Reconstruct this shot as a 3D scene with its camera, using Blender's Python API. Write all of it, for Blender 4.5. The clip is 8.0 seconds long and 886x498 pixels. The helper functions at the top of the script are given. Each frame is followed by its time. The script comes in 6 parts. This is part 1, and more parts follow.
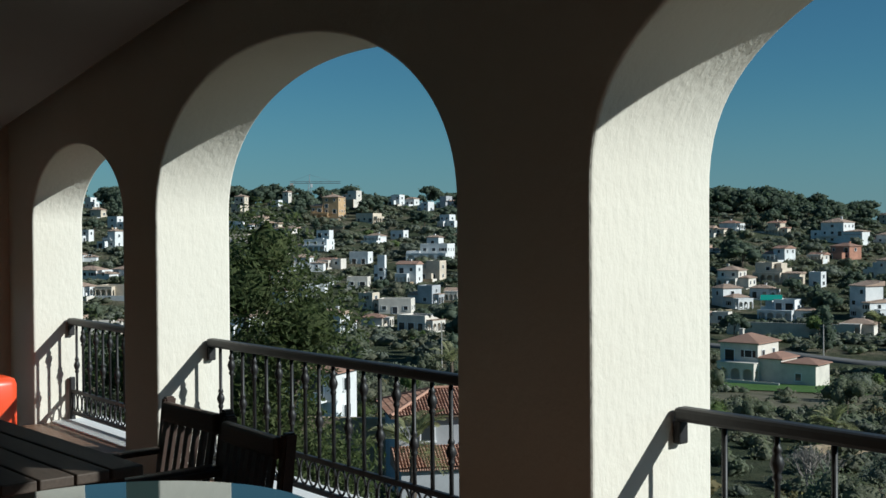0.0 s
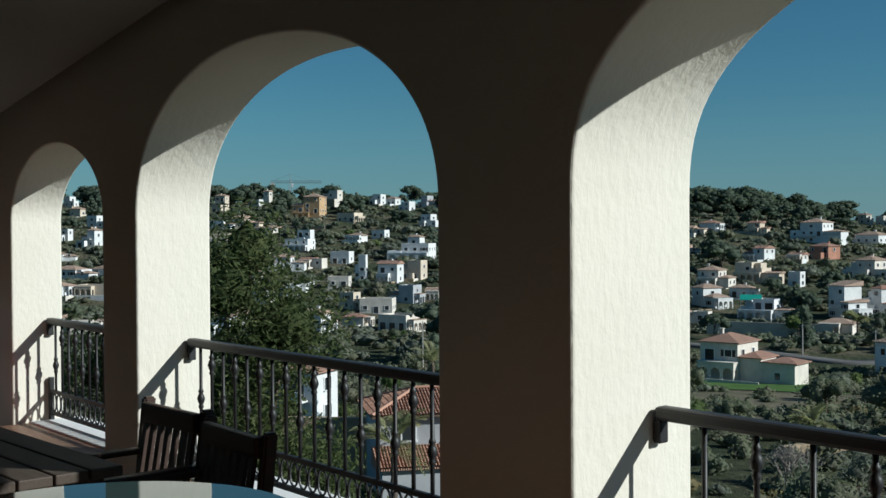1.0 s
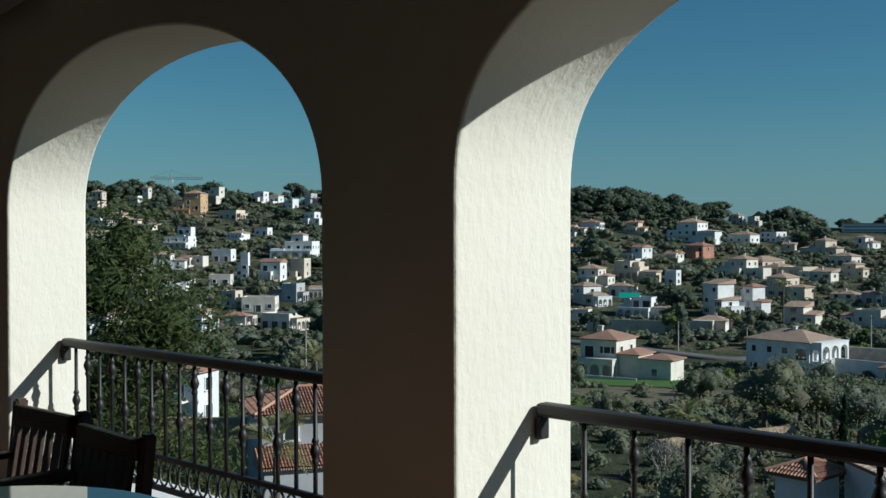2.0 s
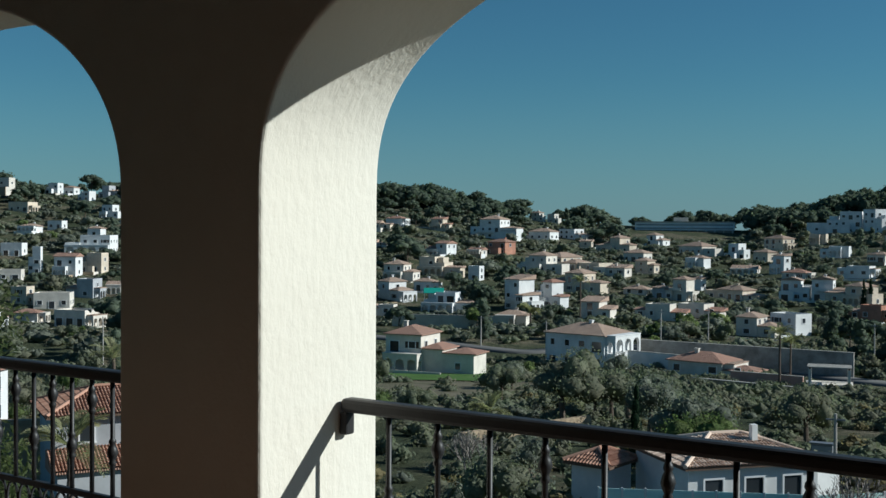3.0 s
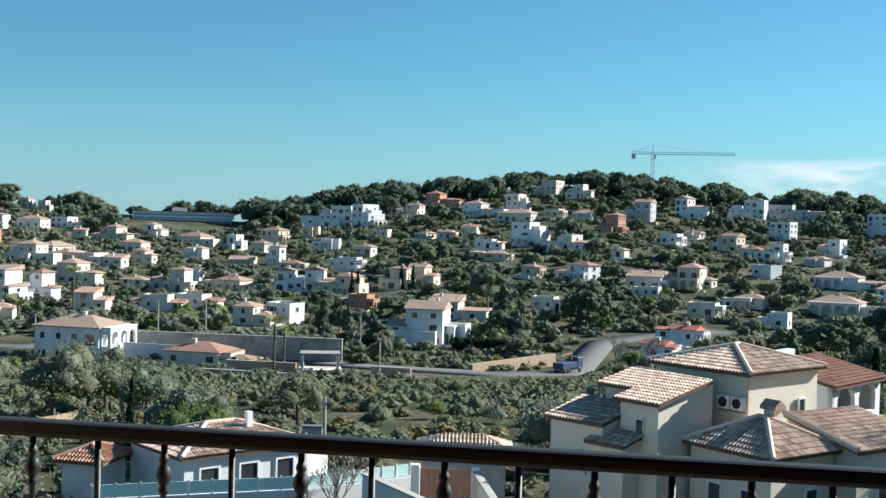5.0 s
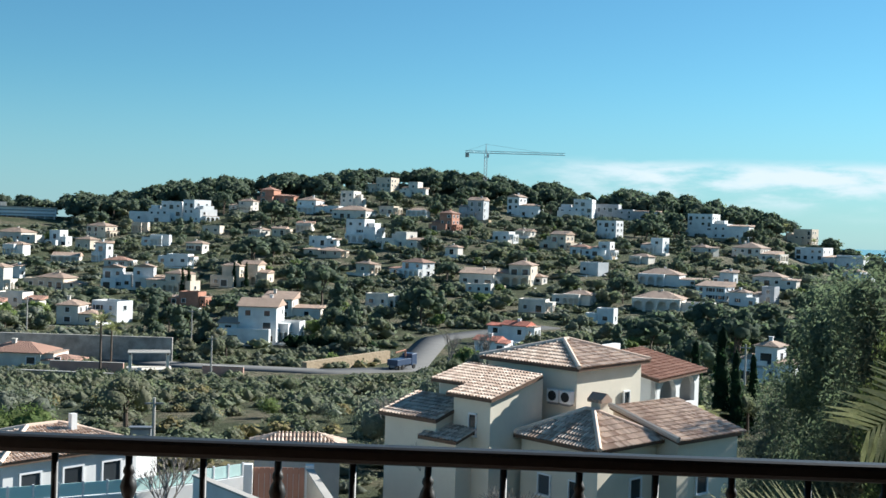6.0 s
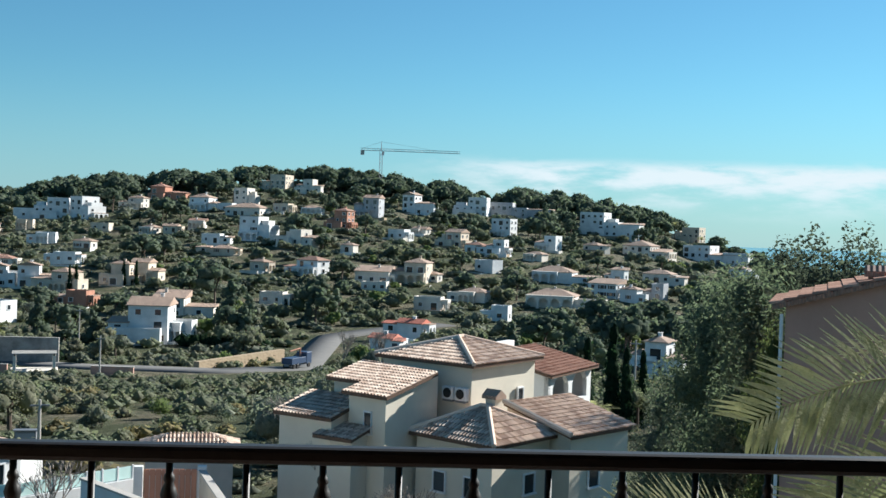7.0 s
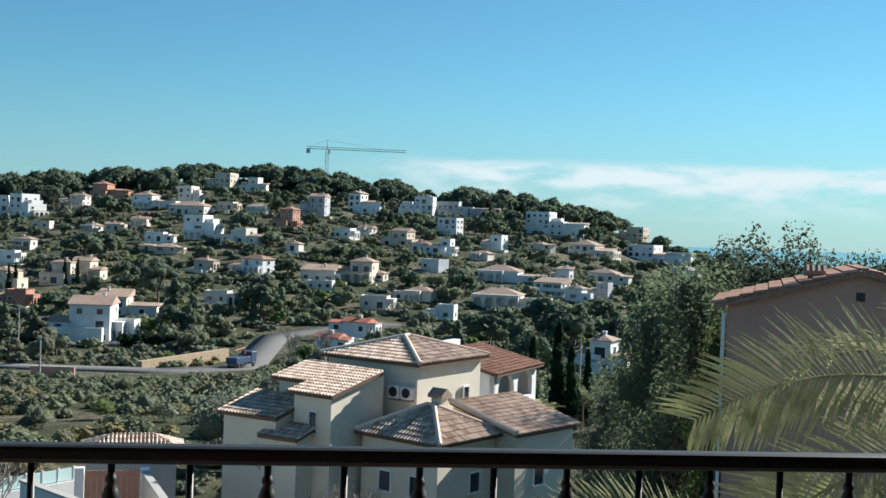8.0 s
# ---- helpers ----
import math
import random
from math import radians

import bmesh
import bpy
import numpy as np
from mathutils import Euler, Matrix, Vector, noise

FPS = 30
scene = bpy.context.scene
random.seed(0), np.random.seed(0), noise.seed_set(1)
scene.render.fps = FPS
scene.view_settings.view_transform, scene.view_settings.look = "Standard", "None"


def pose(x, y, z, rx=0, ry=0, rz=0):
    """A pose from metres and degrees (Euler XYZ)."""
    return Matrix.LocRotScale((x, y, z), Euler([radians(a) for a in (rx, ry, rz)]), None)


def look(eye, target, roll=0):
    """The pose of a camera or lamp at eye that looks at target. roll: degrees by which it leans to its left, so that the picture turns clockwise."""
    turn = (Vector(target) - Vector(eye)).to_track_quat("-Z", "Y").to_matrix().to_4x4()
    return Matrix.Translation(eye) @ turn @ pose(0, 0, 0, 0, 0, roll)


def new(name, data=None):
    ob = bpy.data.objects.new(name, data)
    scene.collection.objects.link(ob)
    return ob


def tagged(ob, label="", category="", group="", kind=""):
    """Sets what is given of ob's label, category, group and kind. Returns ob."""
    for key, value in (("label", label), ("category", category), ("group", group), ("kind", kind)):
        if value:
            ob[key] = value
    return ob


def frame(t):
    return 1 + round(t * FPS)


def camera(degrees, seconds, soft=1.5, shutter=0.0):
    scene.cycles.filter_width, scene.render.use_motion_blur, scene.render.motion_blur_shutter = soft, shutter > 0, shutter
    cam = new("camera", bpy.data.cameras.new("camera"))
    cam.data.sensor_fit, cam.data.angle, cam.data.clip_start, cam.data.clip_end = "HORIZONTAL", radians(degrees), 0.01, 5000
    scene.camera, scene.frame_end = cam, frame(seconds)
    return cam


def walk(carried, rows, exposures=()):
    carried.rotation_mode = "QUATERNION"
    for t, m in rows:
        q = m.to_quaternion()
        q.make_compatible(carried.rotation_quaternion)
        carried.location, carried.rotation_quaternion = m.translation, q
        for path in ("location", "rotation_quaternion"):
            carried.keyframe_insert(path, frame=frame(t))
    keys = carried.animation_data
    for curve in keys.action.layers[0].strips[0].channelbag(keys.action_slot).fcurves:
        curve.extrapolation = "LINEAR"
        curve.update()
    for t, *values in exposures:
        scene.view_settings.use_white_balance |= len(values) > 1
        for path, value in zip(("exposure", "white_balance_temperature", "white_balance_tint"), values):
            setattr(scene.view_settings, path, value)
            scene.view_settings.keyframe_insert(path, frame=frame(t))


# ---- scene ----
cam = camera(42.81, 8.0)

PATH = [
    (0.0, pose(0, 0, 1.5, 89.303, 0.430, 51.588)),
    (0.5, pose(0, 0, 1.5, 89.301, 0.420, 51.337)),
    (1.0, pose(0, 0, 1.5, 89.280, 0.376, 50.633)),
    (1.2, pose(0, 0, 1.5, 89.26, 0.34, 49.966)),
    (2.3, pose(0, 0, 1.5, 89.09, 0.02, 42.123)),
    (2.5, pose(0, 0, 1.5, 89.025, -0.054, 40.247)),
    (3.0, pose(0, 0, 1.5, 88.954, -0.328, 34.957)),
    (3.5, pose(0, 0, 1.5, 88.879, -0.582, 28.639)),
    (4.0, pose(0, 0, 1.5, 88.822, -0.987, 21.227)),
    (4.5, pose(0, 0, 1.5, 88.833, -1.194, 15.994)),
    (5.0, pose(0, 0, 1.5, 88.858, -1.466, 9.954)),
    (5.2, pose(0, 0, 1.5, 88.886, -1.622, 7.928)),
    (6.5, pose(0, 0, 1.5, 88.986, -1.789, -1.376)),
    (7.0, pose(0, 0, 1.5, 89.006, -1.897, -3.709)),
    (7.5, pose(0, 0, 1.5, 89.024, -1.937, -5.189)),
    (8.0, pose(0, 0, 1.5, 89.047, -2.049, -6.439)),
]
walk(cam, PATH, exposures=[(0.0, -0.02, 5900, 2), (3.3, 0.03, 5900, 2), (4.0, 0.5, 6050, 4), (4.6, 0.98, 6200, 7), (5.2, 1.15, 6200, 7), (8.0, 1.04, 6330, 8)])

# ---- world and sun ----
SUN_AZ, SUN_EL = 57.0, 28.6        # degrees: azimuth from +y towards +x, height
world = bpy.data.worlds.new("world")
scene.world = world
world.use_nodes = True
wt = world.node_tree
sky = wt.nodes.new("ShaderNodeTexSky")
sky.sky_type = "NISHITA"
sky.sun_disc = False
sky.sun_elevation, sky.sun_rotation = radians(SUN_EL), radians(SUN_AZ)
sky.air_density, sky.dust_density, sky.ozone_density = 1.0, 0.1, 3.0
sky.altitude = 100


def wnode(kind, **given):
    n = wt.nodes.new(kind)
    for key, value in given.items():
        n.inputs[int(key[1:])].default_value = value
    return n


def wmath(op, a, b=None, c=None):
    n = wt.nodes.new("ShaderNodeMath")
    n.operation = op
    for i, v in enumerate((a, b, c)):
        if v is None:
            continue
        if isinstance(v, (int, float)):
            n.inputs[i].default_value = v
        else:
            wt.links.new(v, n.inputs[i])
    return n.outputs[0]


def wramp(v, lo, hi):
    n = wt.nodes.new("ShaderNodeMapRange")
    n.interpolation_type = "SMOOTHSTEP"
    n.inputs[1].default_value, n.inputs[2].default_value = lo, hi
    wt.links.new(v, n.inputs[0])
    return n.outputs[0]


# a low bank of cloud over the sea, thinning to the north
coords = wt.nodes.new("ShaderNodeTexCoord")
split = wt.nodes.new("ShaderNodeSeparateXYZ")
wt.links.new(coords.outputs["Generated"], split.inputs[0])
stretch = wt.nodes.new("ShaderNodeMapping")
stretch.inputs["Scale"].default_value = (9, 9, 38)
wt.links.new(coords.outputs["Generated"], stretch.inputs[0])
puffs = wt.nodes.new("ShaderNodeTexNoise")
puffs.inputs["Scale"].default_value, puffs.inputs["Detail"].default_value, puffs.inputs["Roughness"].default_value = 1.3, 7, 0.6
wt.links.new(stretch.outputs[0], puffs.inputs["Vector"])
up = wmath("ADD", split.outputs[2], wmath("MULTIPLY", wmath("SUBTRACT", puffs.outputs[0], 0.5), 0.025))
bank = wmath("MULTIPLY", wramp(up, 0.012, 0.05), wmath("SUBTRACT", 1.0, wramp(up, 0.058, 0.068)))
reach = wmath("MULTIPLY", wramp(split.outputs[0], 0.0, 0.16), wramp(split.outputs[1], -0.2, 0.3))
body = wmath("MULTIPLY", wramp(puffs.outputs[0], 0.34, 0.60), wmath("MULTIPLY", bank, reach))
veil = wmath("MULTIPLY", wmath("SUBTRACT", 1.0, wramp(split.outputs[2], -0.02, 0.14)), 0.55)
tint = wt.nodes.new("ShaderNodeMix")
tint.data_type, tint.blend_type = "RGBA", "MULTIPLY"
tint.inputs[0].default_value = 1.0
wt.links.new(sky.outputs[0], tint.inputs[6])
tint.inputs[7].default_value = (0.62, 1.06, 1.14, 1)
haze = wt.nodes.new("ShaderNodeMix")
haze.data_type = "RGBA"
wt.links.new(veil, haze.inputs[0])
wt.links.new(tint.outputs[2], haze.inputs[6])
haze.inputs[7].default_value = (3.4, 5.3, 7.3, 1)
cloud = wt.nodes.new("ShaderNodeMix")
cloud.data_type = "RGBA"
wt.links.new(wmath("MULTIPLY", body, 1.0), cloud.inputs[0])
wt.links.new(haze.outputs[2], cloud.inputs[6])
cloud.inputs[7].default_value = (8.4, 9.5, 10.0, 1)
wt.links.new(cloud.outputs[2], wt.nodes["Background"].inputs[0])
wt.nodes["Background"].inputs[1].default_value = 0.0455
sun = new("sun", bpy.data.lights.new("sun", "SUN"))
sun.data.energy, sun.data.angle, sun.data.color = 5.0, radians(0.5), (1, 0.96, 0.89)
sd = Vector((math.sin(radians(SUN_AZ)) * math.cos(radians(SUN_EL)), math.cos(radians(SUN_AZ)) * math.cos(radians(SUN_EL)), math.sin(radians(SUN_EL))))
sun.matrix_world = look(sd * 50, (0, 0, 0))


# ---- materials ----
class Mat:
    """A node material with short ways to make it."""

    def __init__(self, name, rough=0.8, metal=0.0, spec=0.4):
        self.m = bpy.data.materials.new(name)
        self.m.use_nodes = True
        self.t = self.m.node_tree
        self.b = self.t.nodes["Principled BSDF"]
        self.b.inputs["Roughness"].default_value = rough
        self.b.inputs["Metallic"].default_value = metal
        self.b.inputs["Specular IOR Level"].default_value = spec
        self.c = self.t.nodes.new("ShaderNodeTexCoord").outputs["Object"]

    def world_coords(self):
        self.c = self.t.nodes.new("ShaderNodeNewGeometry").outputs["Position"]
        return self

    def link(self, a, b):
        self.t.links.new(a, b)

    def noise(self, scale, detail=4, rough=0.55, stretch=None):
        n = self.t.nodes.new("ShaderNodeTexNoise")
        n.inputs["Scale"].default_value, n.inputs["Detail"].default_value, n.inputs["Roughness"].default_value = scale, detail, rough
        src = self.c
        if stretch:
            k = self.t.nodes.new("ShaderNodeMapping")
            k.inputs["Scale"].default_value = stretch
            self.link(src, k.inputs[0])
            src = k.outputs[0]
        self.link(src, n.inputs["Vector"])
        return n.outputs[0]

    def wave(self, scale, axis="X", distortion=0.0, detail_scale=2.0):
        n = self.t.nodes.new("ShaderNodeTexWave")
        n.bands_direction = axis
        n.inputs["Scale"].default_value, n.inputs["Distortion"].default_value, n.inputs["Detail Scale"].default_value = scale, distortion, detail_scale
        self.link(self.c, n.inputs["Vector"])
        return n.outputs["Fac"]

    def island(self):
        return self.t.nodes.new("ShaderNodeNewGeometry").outputs["Random Per Island"]

    def each(self):
        return self.t.nodes.new("ShaderNodeObjectInfo").outputs["Random"]

    def ramp(self, v, *stops):
        n = self.t.nodes.new("ShaderNodeValToRGB")
        e = n.color_ramp.elements
        while len(e) < len(stops):
            e.new(0.5)
        for k, (at, col) in zip(e, stops):
            k.position, k.color = at, (*col, 1)
        self.link(v, n.inputs[0])
        return n.outputs[0]

    def mix(self, v, a, b, blend="MIX"):
        n = self.t.nodes.new("ShaderNodeMix")
        n.data_type, n.blend_type = "RGBA", blend
        for i, x in ((0, v), (6, a), (7, b)):
            if isinstance(x, (int, float)):
                n.inputs[i].default_value = x
            elif isinstance(x, tuple):
                n.inputs[i].default_value = (*x, 1)
            else:
                self.link(x, n.inputs[i])
        return n.outputs[2]

    def math(self, op, a, b):
        n = self.t.nodes.new("ShaderNodeMath")
        n.operation = op
        for i, x in enumerate((a, b)):
            if isinstance(x, (int, float)):
                n.inputs[i].default_value = x
            else:
                self.link(x, n.inputs[i])
        return n.outputs[0]

    def color(self, c):
        if isinstance(c, tuple):
            self.b.inputs["Base Color"].default_value = (*c, 1)
        else:
            self.link(c, self.b.inputs["Base Color"])
        return self

    def bump(self, v, strength, distance):
        n = self.t.nodes.new("ShaderNodeBump")
        n.inputs["Strength"].default_value, n.inputs["Distance"].default_value = strength, distance
        self.link(v, n.inputs["Height"])
        self.link(n.outputs[0], self.b.inputs["Normal"])
        return self


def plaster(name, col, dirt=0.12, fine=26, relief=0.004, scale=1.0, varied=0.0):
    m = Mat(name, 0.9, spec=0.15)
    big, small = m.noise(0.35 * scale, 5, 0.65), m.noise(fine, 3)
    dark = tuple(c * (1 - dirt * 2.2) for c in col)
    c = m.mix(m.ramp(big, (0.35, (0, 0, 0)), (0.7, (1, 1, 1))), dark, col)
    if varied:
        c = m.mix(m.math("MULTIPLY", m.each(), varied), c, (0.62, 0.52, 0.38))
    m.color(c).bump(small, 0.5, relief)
    return m.m


def arcade_plaster():
    """Cream stucco, dragged up and down with a comb, with lumps."""
    m = Mat("combed_stucco", 0.92, spec=0.12).world_coords()
    drag = m.noise(38, 5, 0.6, (1, 1, 0.32))
    lump = m.noise(22, 4, 0.6)
    h = m.math("ADD", m.math("MULTIPLY", drag, 0.5), m.math("MULTIPLY", lump, 0.55))
    stain = m.noise(1.7, 4, 0.6)
    m.color(m.mix(stain, (0.80, 0.76, 0.67), (0.71, 0.66, 0.57))).bump(h, 0.66, 0.009)
    return m.m


def leaf_mat(name, dark, light, dry=None):
    m = Mat(name, 0.95, spec=0.06).world_coords()
    c = m.mix(m.island(), dark, light)
    patch = m.ramp(m.noise(0.11, 3), (0.4, (0, 0, 0)), (0.62, (1, 1, 1)))
    c = m.mix(m.math("MULTIPLY", patch, 0.55), c, dry or tuple(0.7 * x for x in dark))
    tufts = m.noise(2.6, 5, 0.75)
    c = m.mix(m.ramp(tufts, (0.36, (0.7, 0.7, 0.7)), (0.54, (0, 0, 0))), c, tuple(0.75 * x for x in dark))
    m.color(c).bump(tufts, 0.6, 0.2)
    thin = m.t.nodes.new("ShaderNodeBsdfTranslucent")
    m.link(m.mix(1.0, c, (1.2, 1.3, 1.0), "MULTIPLY"), thin.inputs[0])
    both = m.t.nodes.new("ShaderNodeMixShader")
    both.inputs[0].default_value = 0.45
    m.link(m.b.outputs[0], both.inputs[1])
    m.link(thin.outputs[0], both.inputs[2])
    m.link(both.outputs[0], m.t.nodes["Material Output"].inputs[0])
    return m.m


def tile_mat(name, a, b, width=0.24, axis="X"):
    m = Mat(name, 0.85, spec=0.2)
    ridge_h = m.wave(1 / width / 6.283 * 3.1416, axis)
    blot = m.noise(3.2, 4, 0.7)
    c = m.mix(blot, a, b)
    c = m.mix(m.math("MULTIPLY", m.noise(0.5, 3), 0.5), c, (0.16, 0.11, 0.085))
    c = m.mix(m.math("MULTIPLY", m.each(), 0.35), c, (0.30, 0.22, 0.17))
    m.color(c).bump(ridge_h, 0.8, 0.06)
    return m.m


STUCCO = arcade_plaster()
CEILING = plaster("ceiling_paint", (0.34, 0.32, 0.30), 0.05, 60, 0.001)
WHITE = plaster("white_render", (0.80, 0.80, 0.79), 0.10)
WARM = plaster("warm_white_render", (0.76, 0.70, 0.62), 0.12)
CREAM = plaster("cream_render", (0.70, 0.60, 0.48), 0.12)
OCHRE = plaster("ochre_render", (0.62, 0.42, 0.24), 0.15)
BRICKY = plaster("terracotta_render", (0.53, 0.27, 0.19), 0.15)
GREY = plaster("grey_render", (0.50, 0.51, 0.53), 0.15)
PINK = plaster("rose_render", (0.56, 0.34, 0.275), 0.10, 12, 0.006)
BEIGE = plaster("beige_render", (0.74, 0.675, 0.56), 0.06, 14, 0.005)
TRIM_WHITE = plaster("white_trim", (0.80, 0.80, 0.80), 0.03)
ROOF = tile_mat("clay_tiles", (0.40, 0.27, 0.20), (0.58, 0.43, 0.34))
ROOF_RED = tile_mat("red_clay_tiles", (0.37, 0.18, 0.13), (0.48, 0.28, 0.21))
ROOF_BRIGHT = tile_mat("bright_red_tiles", (0.55, 0.13, 0.08), (0.68, 0.24, 0.17))
ROOF_FLAT = plaster("flat_roof_screed", (0.42, 0.37, 0.33), 0.2)

g = Mat("dark_glass", 0.08, spec=0.6)
g.color(g.mix(g.each(), (0.015, 0.018, 0.02), (0.07, 0.08, 0.09)))
GLASS = g.m
g = Mat("black_iron", 0.48, spec=0.4)
g.color(g.mix(g.noise(40, 4), (0.012, 0.012, 0.014), (0.035, 0.033, 0.033))).bump(g.noise(140, 3), 0.25, 0.0015)
IRON = g.m
g = Mat("dark_stained_wood", 0.5, spec=0.35)
g.color(g.mix(g.noise(9, 6, 0.65, (1, 12, 12)), (0.022, 0.012, 0.009), (0.075, 0.042, 0.030))).bump(g.noise(30, 4, 0.6, (1, 14, 14)), 0.4, 0.002)
WOOD = g.m
g = Mat("weathered_table_wood", 0.62, spec=0.3)
g.color(g.mix(g.noise(7, 6, 0.65, (1, 14, 14)), (0.035, 0.026, 0.020), (0.115, 0.088, 0.070))).bump(g.noise(24, 4, 0.6, (1, 16, 16)), 0.4, 0.002)
TABLE_WOOD = g.m
g = Mat("terracotta_floor_tiles", 0.45, spec=0.4)
g.color(g.mix(g.math("MULTIPLY", g.noise(2.2, 5), 1.0), (0.20, 0.115, 0.075), (0.30, 0.18, 0.12))).bump(g.noise(60, 3), 0.2, 0.001)
TERRACOTTA = g.m
g = Mat("red_plastic", 0.35, spec=0.5)
g.color(g.mix(g.noise(5, 3), (0.75, 0.06, 0.02), (0.82, 0.10, 0.03)))
RED = g.m
g = Mat("table_glass", 0.03, spec=0.8)
g.color((0.04, 0.075, 0.075))
TABLE_GLASS = g.m
PANEL = plaster("pale_blue_panel", (0.72, 0.77, 0.80), 0.05)
# reflected sky is put into this glass as a light blue-grey base colour
g = Mat("sky_reflecting_glass", 0.15, spec=0.8)
g.color(g.mix(g.noise(0.3, 3), (0.16, 0.20, 0.24), (0.30, 0.36, 0.40)))
SKYGLASS = g.m
g = Mat("asphalt", 0.9, spec=0.2)
g.color(g.mix(g.noise(0.5, 6, 0.7), (0.085, 0.085, 0.085), (0.16, 0.155, 0.15))).bump(g.noise(30, 3), 0.4, 0.01)
ASPHALT = g.m
g = Mat("concrete", 0.9, spec=0.2)
g.color(g.mix(g.noise(0.8, 6, 0.7), (0.33, 0.31, 0.28), (0.52, 0.49, 0.45))).bump(g.noise(12, 4), 0.4, 0.01)
CONCRETE = g.m
g = Mat("dry_stone", 0.95, spec=0.1)
v = g.t.nodes.new("ShaderNodeTexVoronoi")
v.inputs["Scale"].default_value = 2.4
g.link(g.c, v.inputs["Vector"])
g.color(g.mix(g.noise(1.3, 5, 0.7), (0.27, 0.20, 0.13), (0.47, 0.37, 0.26))).bump(v.outputs[0], 0.9, 0.08)
STONE = g.m
OLD_OR_SHADED_WALL = plaster("weathered_or_shaded_wall", (0.44, 0.415, 0.38), 0.25)
g = Mat("sea_water", 0.22, spec=0.5)
g.color((0.05, 0.20, 0.23)).bump(g.noise(0.02, 5), 0.2, 3)
SEA = g.m
g = Mat("teal_panel", 0.25, spec=0.5)
g.color(g.mix(g.noise(1.0, 3), (0.60, 0.84, 0.79), (0.68, 0.88, 0.84)))
TEAL = g.m
g = Mat("green_awning", 0.8)
g.color(g.mix(g.noise(3, 3), (0.01, 0.25, 0.19), (0.02, 0.33, 0.26)))
AWNING = g.m
g = Mat("steel_grey", 0.5, 0.6)
g.color(g.mix(g.noise(3, 3), (0.22, 0.23, 0.25), (0.32, 0.33, 0.35)))
STEEL = g.m
g = Mat("blue_paint", 0.4)
g.color(g.mix(g.noise(2, 3), (0.03, 0.05, 0.10), (0.06, 0.09, 0.15)))
BLUE = g.m
g = Mat("bark", 0.95, spec=0.1)
g.color(g.mix(g.noise(6, 5, 0.65, (1, 1, 0.25)), (0.06, 0.045, 0.035), (0.20, 0.16, 0.13))).bump(g.noise(18, 4, 0.6, (1, 1, 0.3)), 0.8, 0.03)
BARK = g.m
g = Mat("pale_twigs", 0.95, spec=0.1)
g.color(g.mix(g.noise(3, 4), (0.22, 0.19, 0.165), (0.36, 0.32, 0.29)))
TWIG = g.m

g = Mat("scrub_ground", 0.95, spec=0.1).world_coords()
base = g.ramp(g.noise(0.045, 6, 0.65), (0.36, (0.060, 0.072, 0.040)), (0.5, (0.092, 0.098, 0.056)), (0.60, (0.21, 0.175, 0.125)), (0.7, (0.075, 0.092, 0.045)))
base = g.mix(g.ramp(g.noise(0.55, 7, 0.75), (0.38, (0.9, 0.9, 0.9)), (0.58, (0, 0, 0))), base, (0.050, 0.060, 0.034))
g.color(base).bump(g.noise(0.9, 7, 0.75), 1.0, 0.9)
EARTH = g.m
g = Mat("meadow_grass", 0.95, spec=0.1).world_coords()
g.color(g.ramp(g.noise(0.35, 6, 0.7), (0.3, (0.055, 0.115, 0.03)), (0.7, (0.105, 0.175, 0.055)))).bump(g.noise(6, 4), 0.8, 0.1)
GRASS = g.m
g = Mat("dry_meadow", 0.95, spec=0.1).world_coords()
g.color(g.ramp(g.noise(0.25, 6, 0.7), (0.3, (0.09, 0.09, 0.055)), (0.7, (0.19, 0.165, 0.12)))).bump(g.noise(4, 4), 0.8, 0.1)
DRY = g.m

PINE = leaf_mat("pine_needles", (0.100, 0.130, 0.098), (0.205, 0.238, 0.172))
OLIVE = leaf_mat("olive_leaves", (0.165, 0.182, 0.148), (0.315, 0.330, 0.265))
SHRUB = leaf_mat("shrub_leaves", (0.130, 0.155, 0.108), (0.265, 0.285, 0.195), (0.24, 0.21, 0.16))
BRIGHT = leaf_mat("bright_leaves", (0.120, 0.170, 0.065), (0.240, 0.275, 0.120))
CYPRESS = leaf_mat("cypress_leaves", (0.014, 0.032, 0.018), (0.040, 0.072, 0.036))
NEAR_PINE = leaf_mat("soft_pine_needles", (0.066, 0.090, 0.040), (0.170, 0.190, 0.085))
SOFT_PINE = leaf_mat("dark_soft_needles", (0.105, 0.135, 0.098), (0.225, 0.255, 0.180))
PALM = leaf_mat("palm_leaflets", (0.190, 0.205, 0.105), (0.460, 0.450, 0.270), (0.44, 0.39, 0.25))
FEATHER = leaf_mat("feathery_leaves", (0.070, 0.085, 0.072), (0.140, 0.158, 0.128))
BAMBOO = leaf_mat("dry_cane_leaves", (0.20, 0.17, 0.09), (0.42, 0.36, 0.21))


# ---- mesh helpers ----
def part(name, bm, material, parent=None, label="", smooth=False):
    """Links a bmesh as one mesh object under a thing or a part."""
    me = bpy.data.meshes.new(name)
    bm.to_mesh(me)
    bm.free()
    me.materials.append(material)
    if smooth:
        for p in me.polygons:
            p.use_smooth = True
    ob = new(name, me)
    ob.parent = parent
    if label:
        tagged(ob, label)
    return ob


def thing(name, m, label, category, group="", kind=""):
    ob = new(name)
    ob.empty_display_size = 0.2
    ob.matrix_world = m
    return tagged(ob, label, category, group, kind)


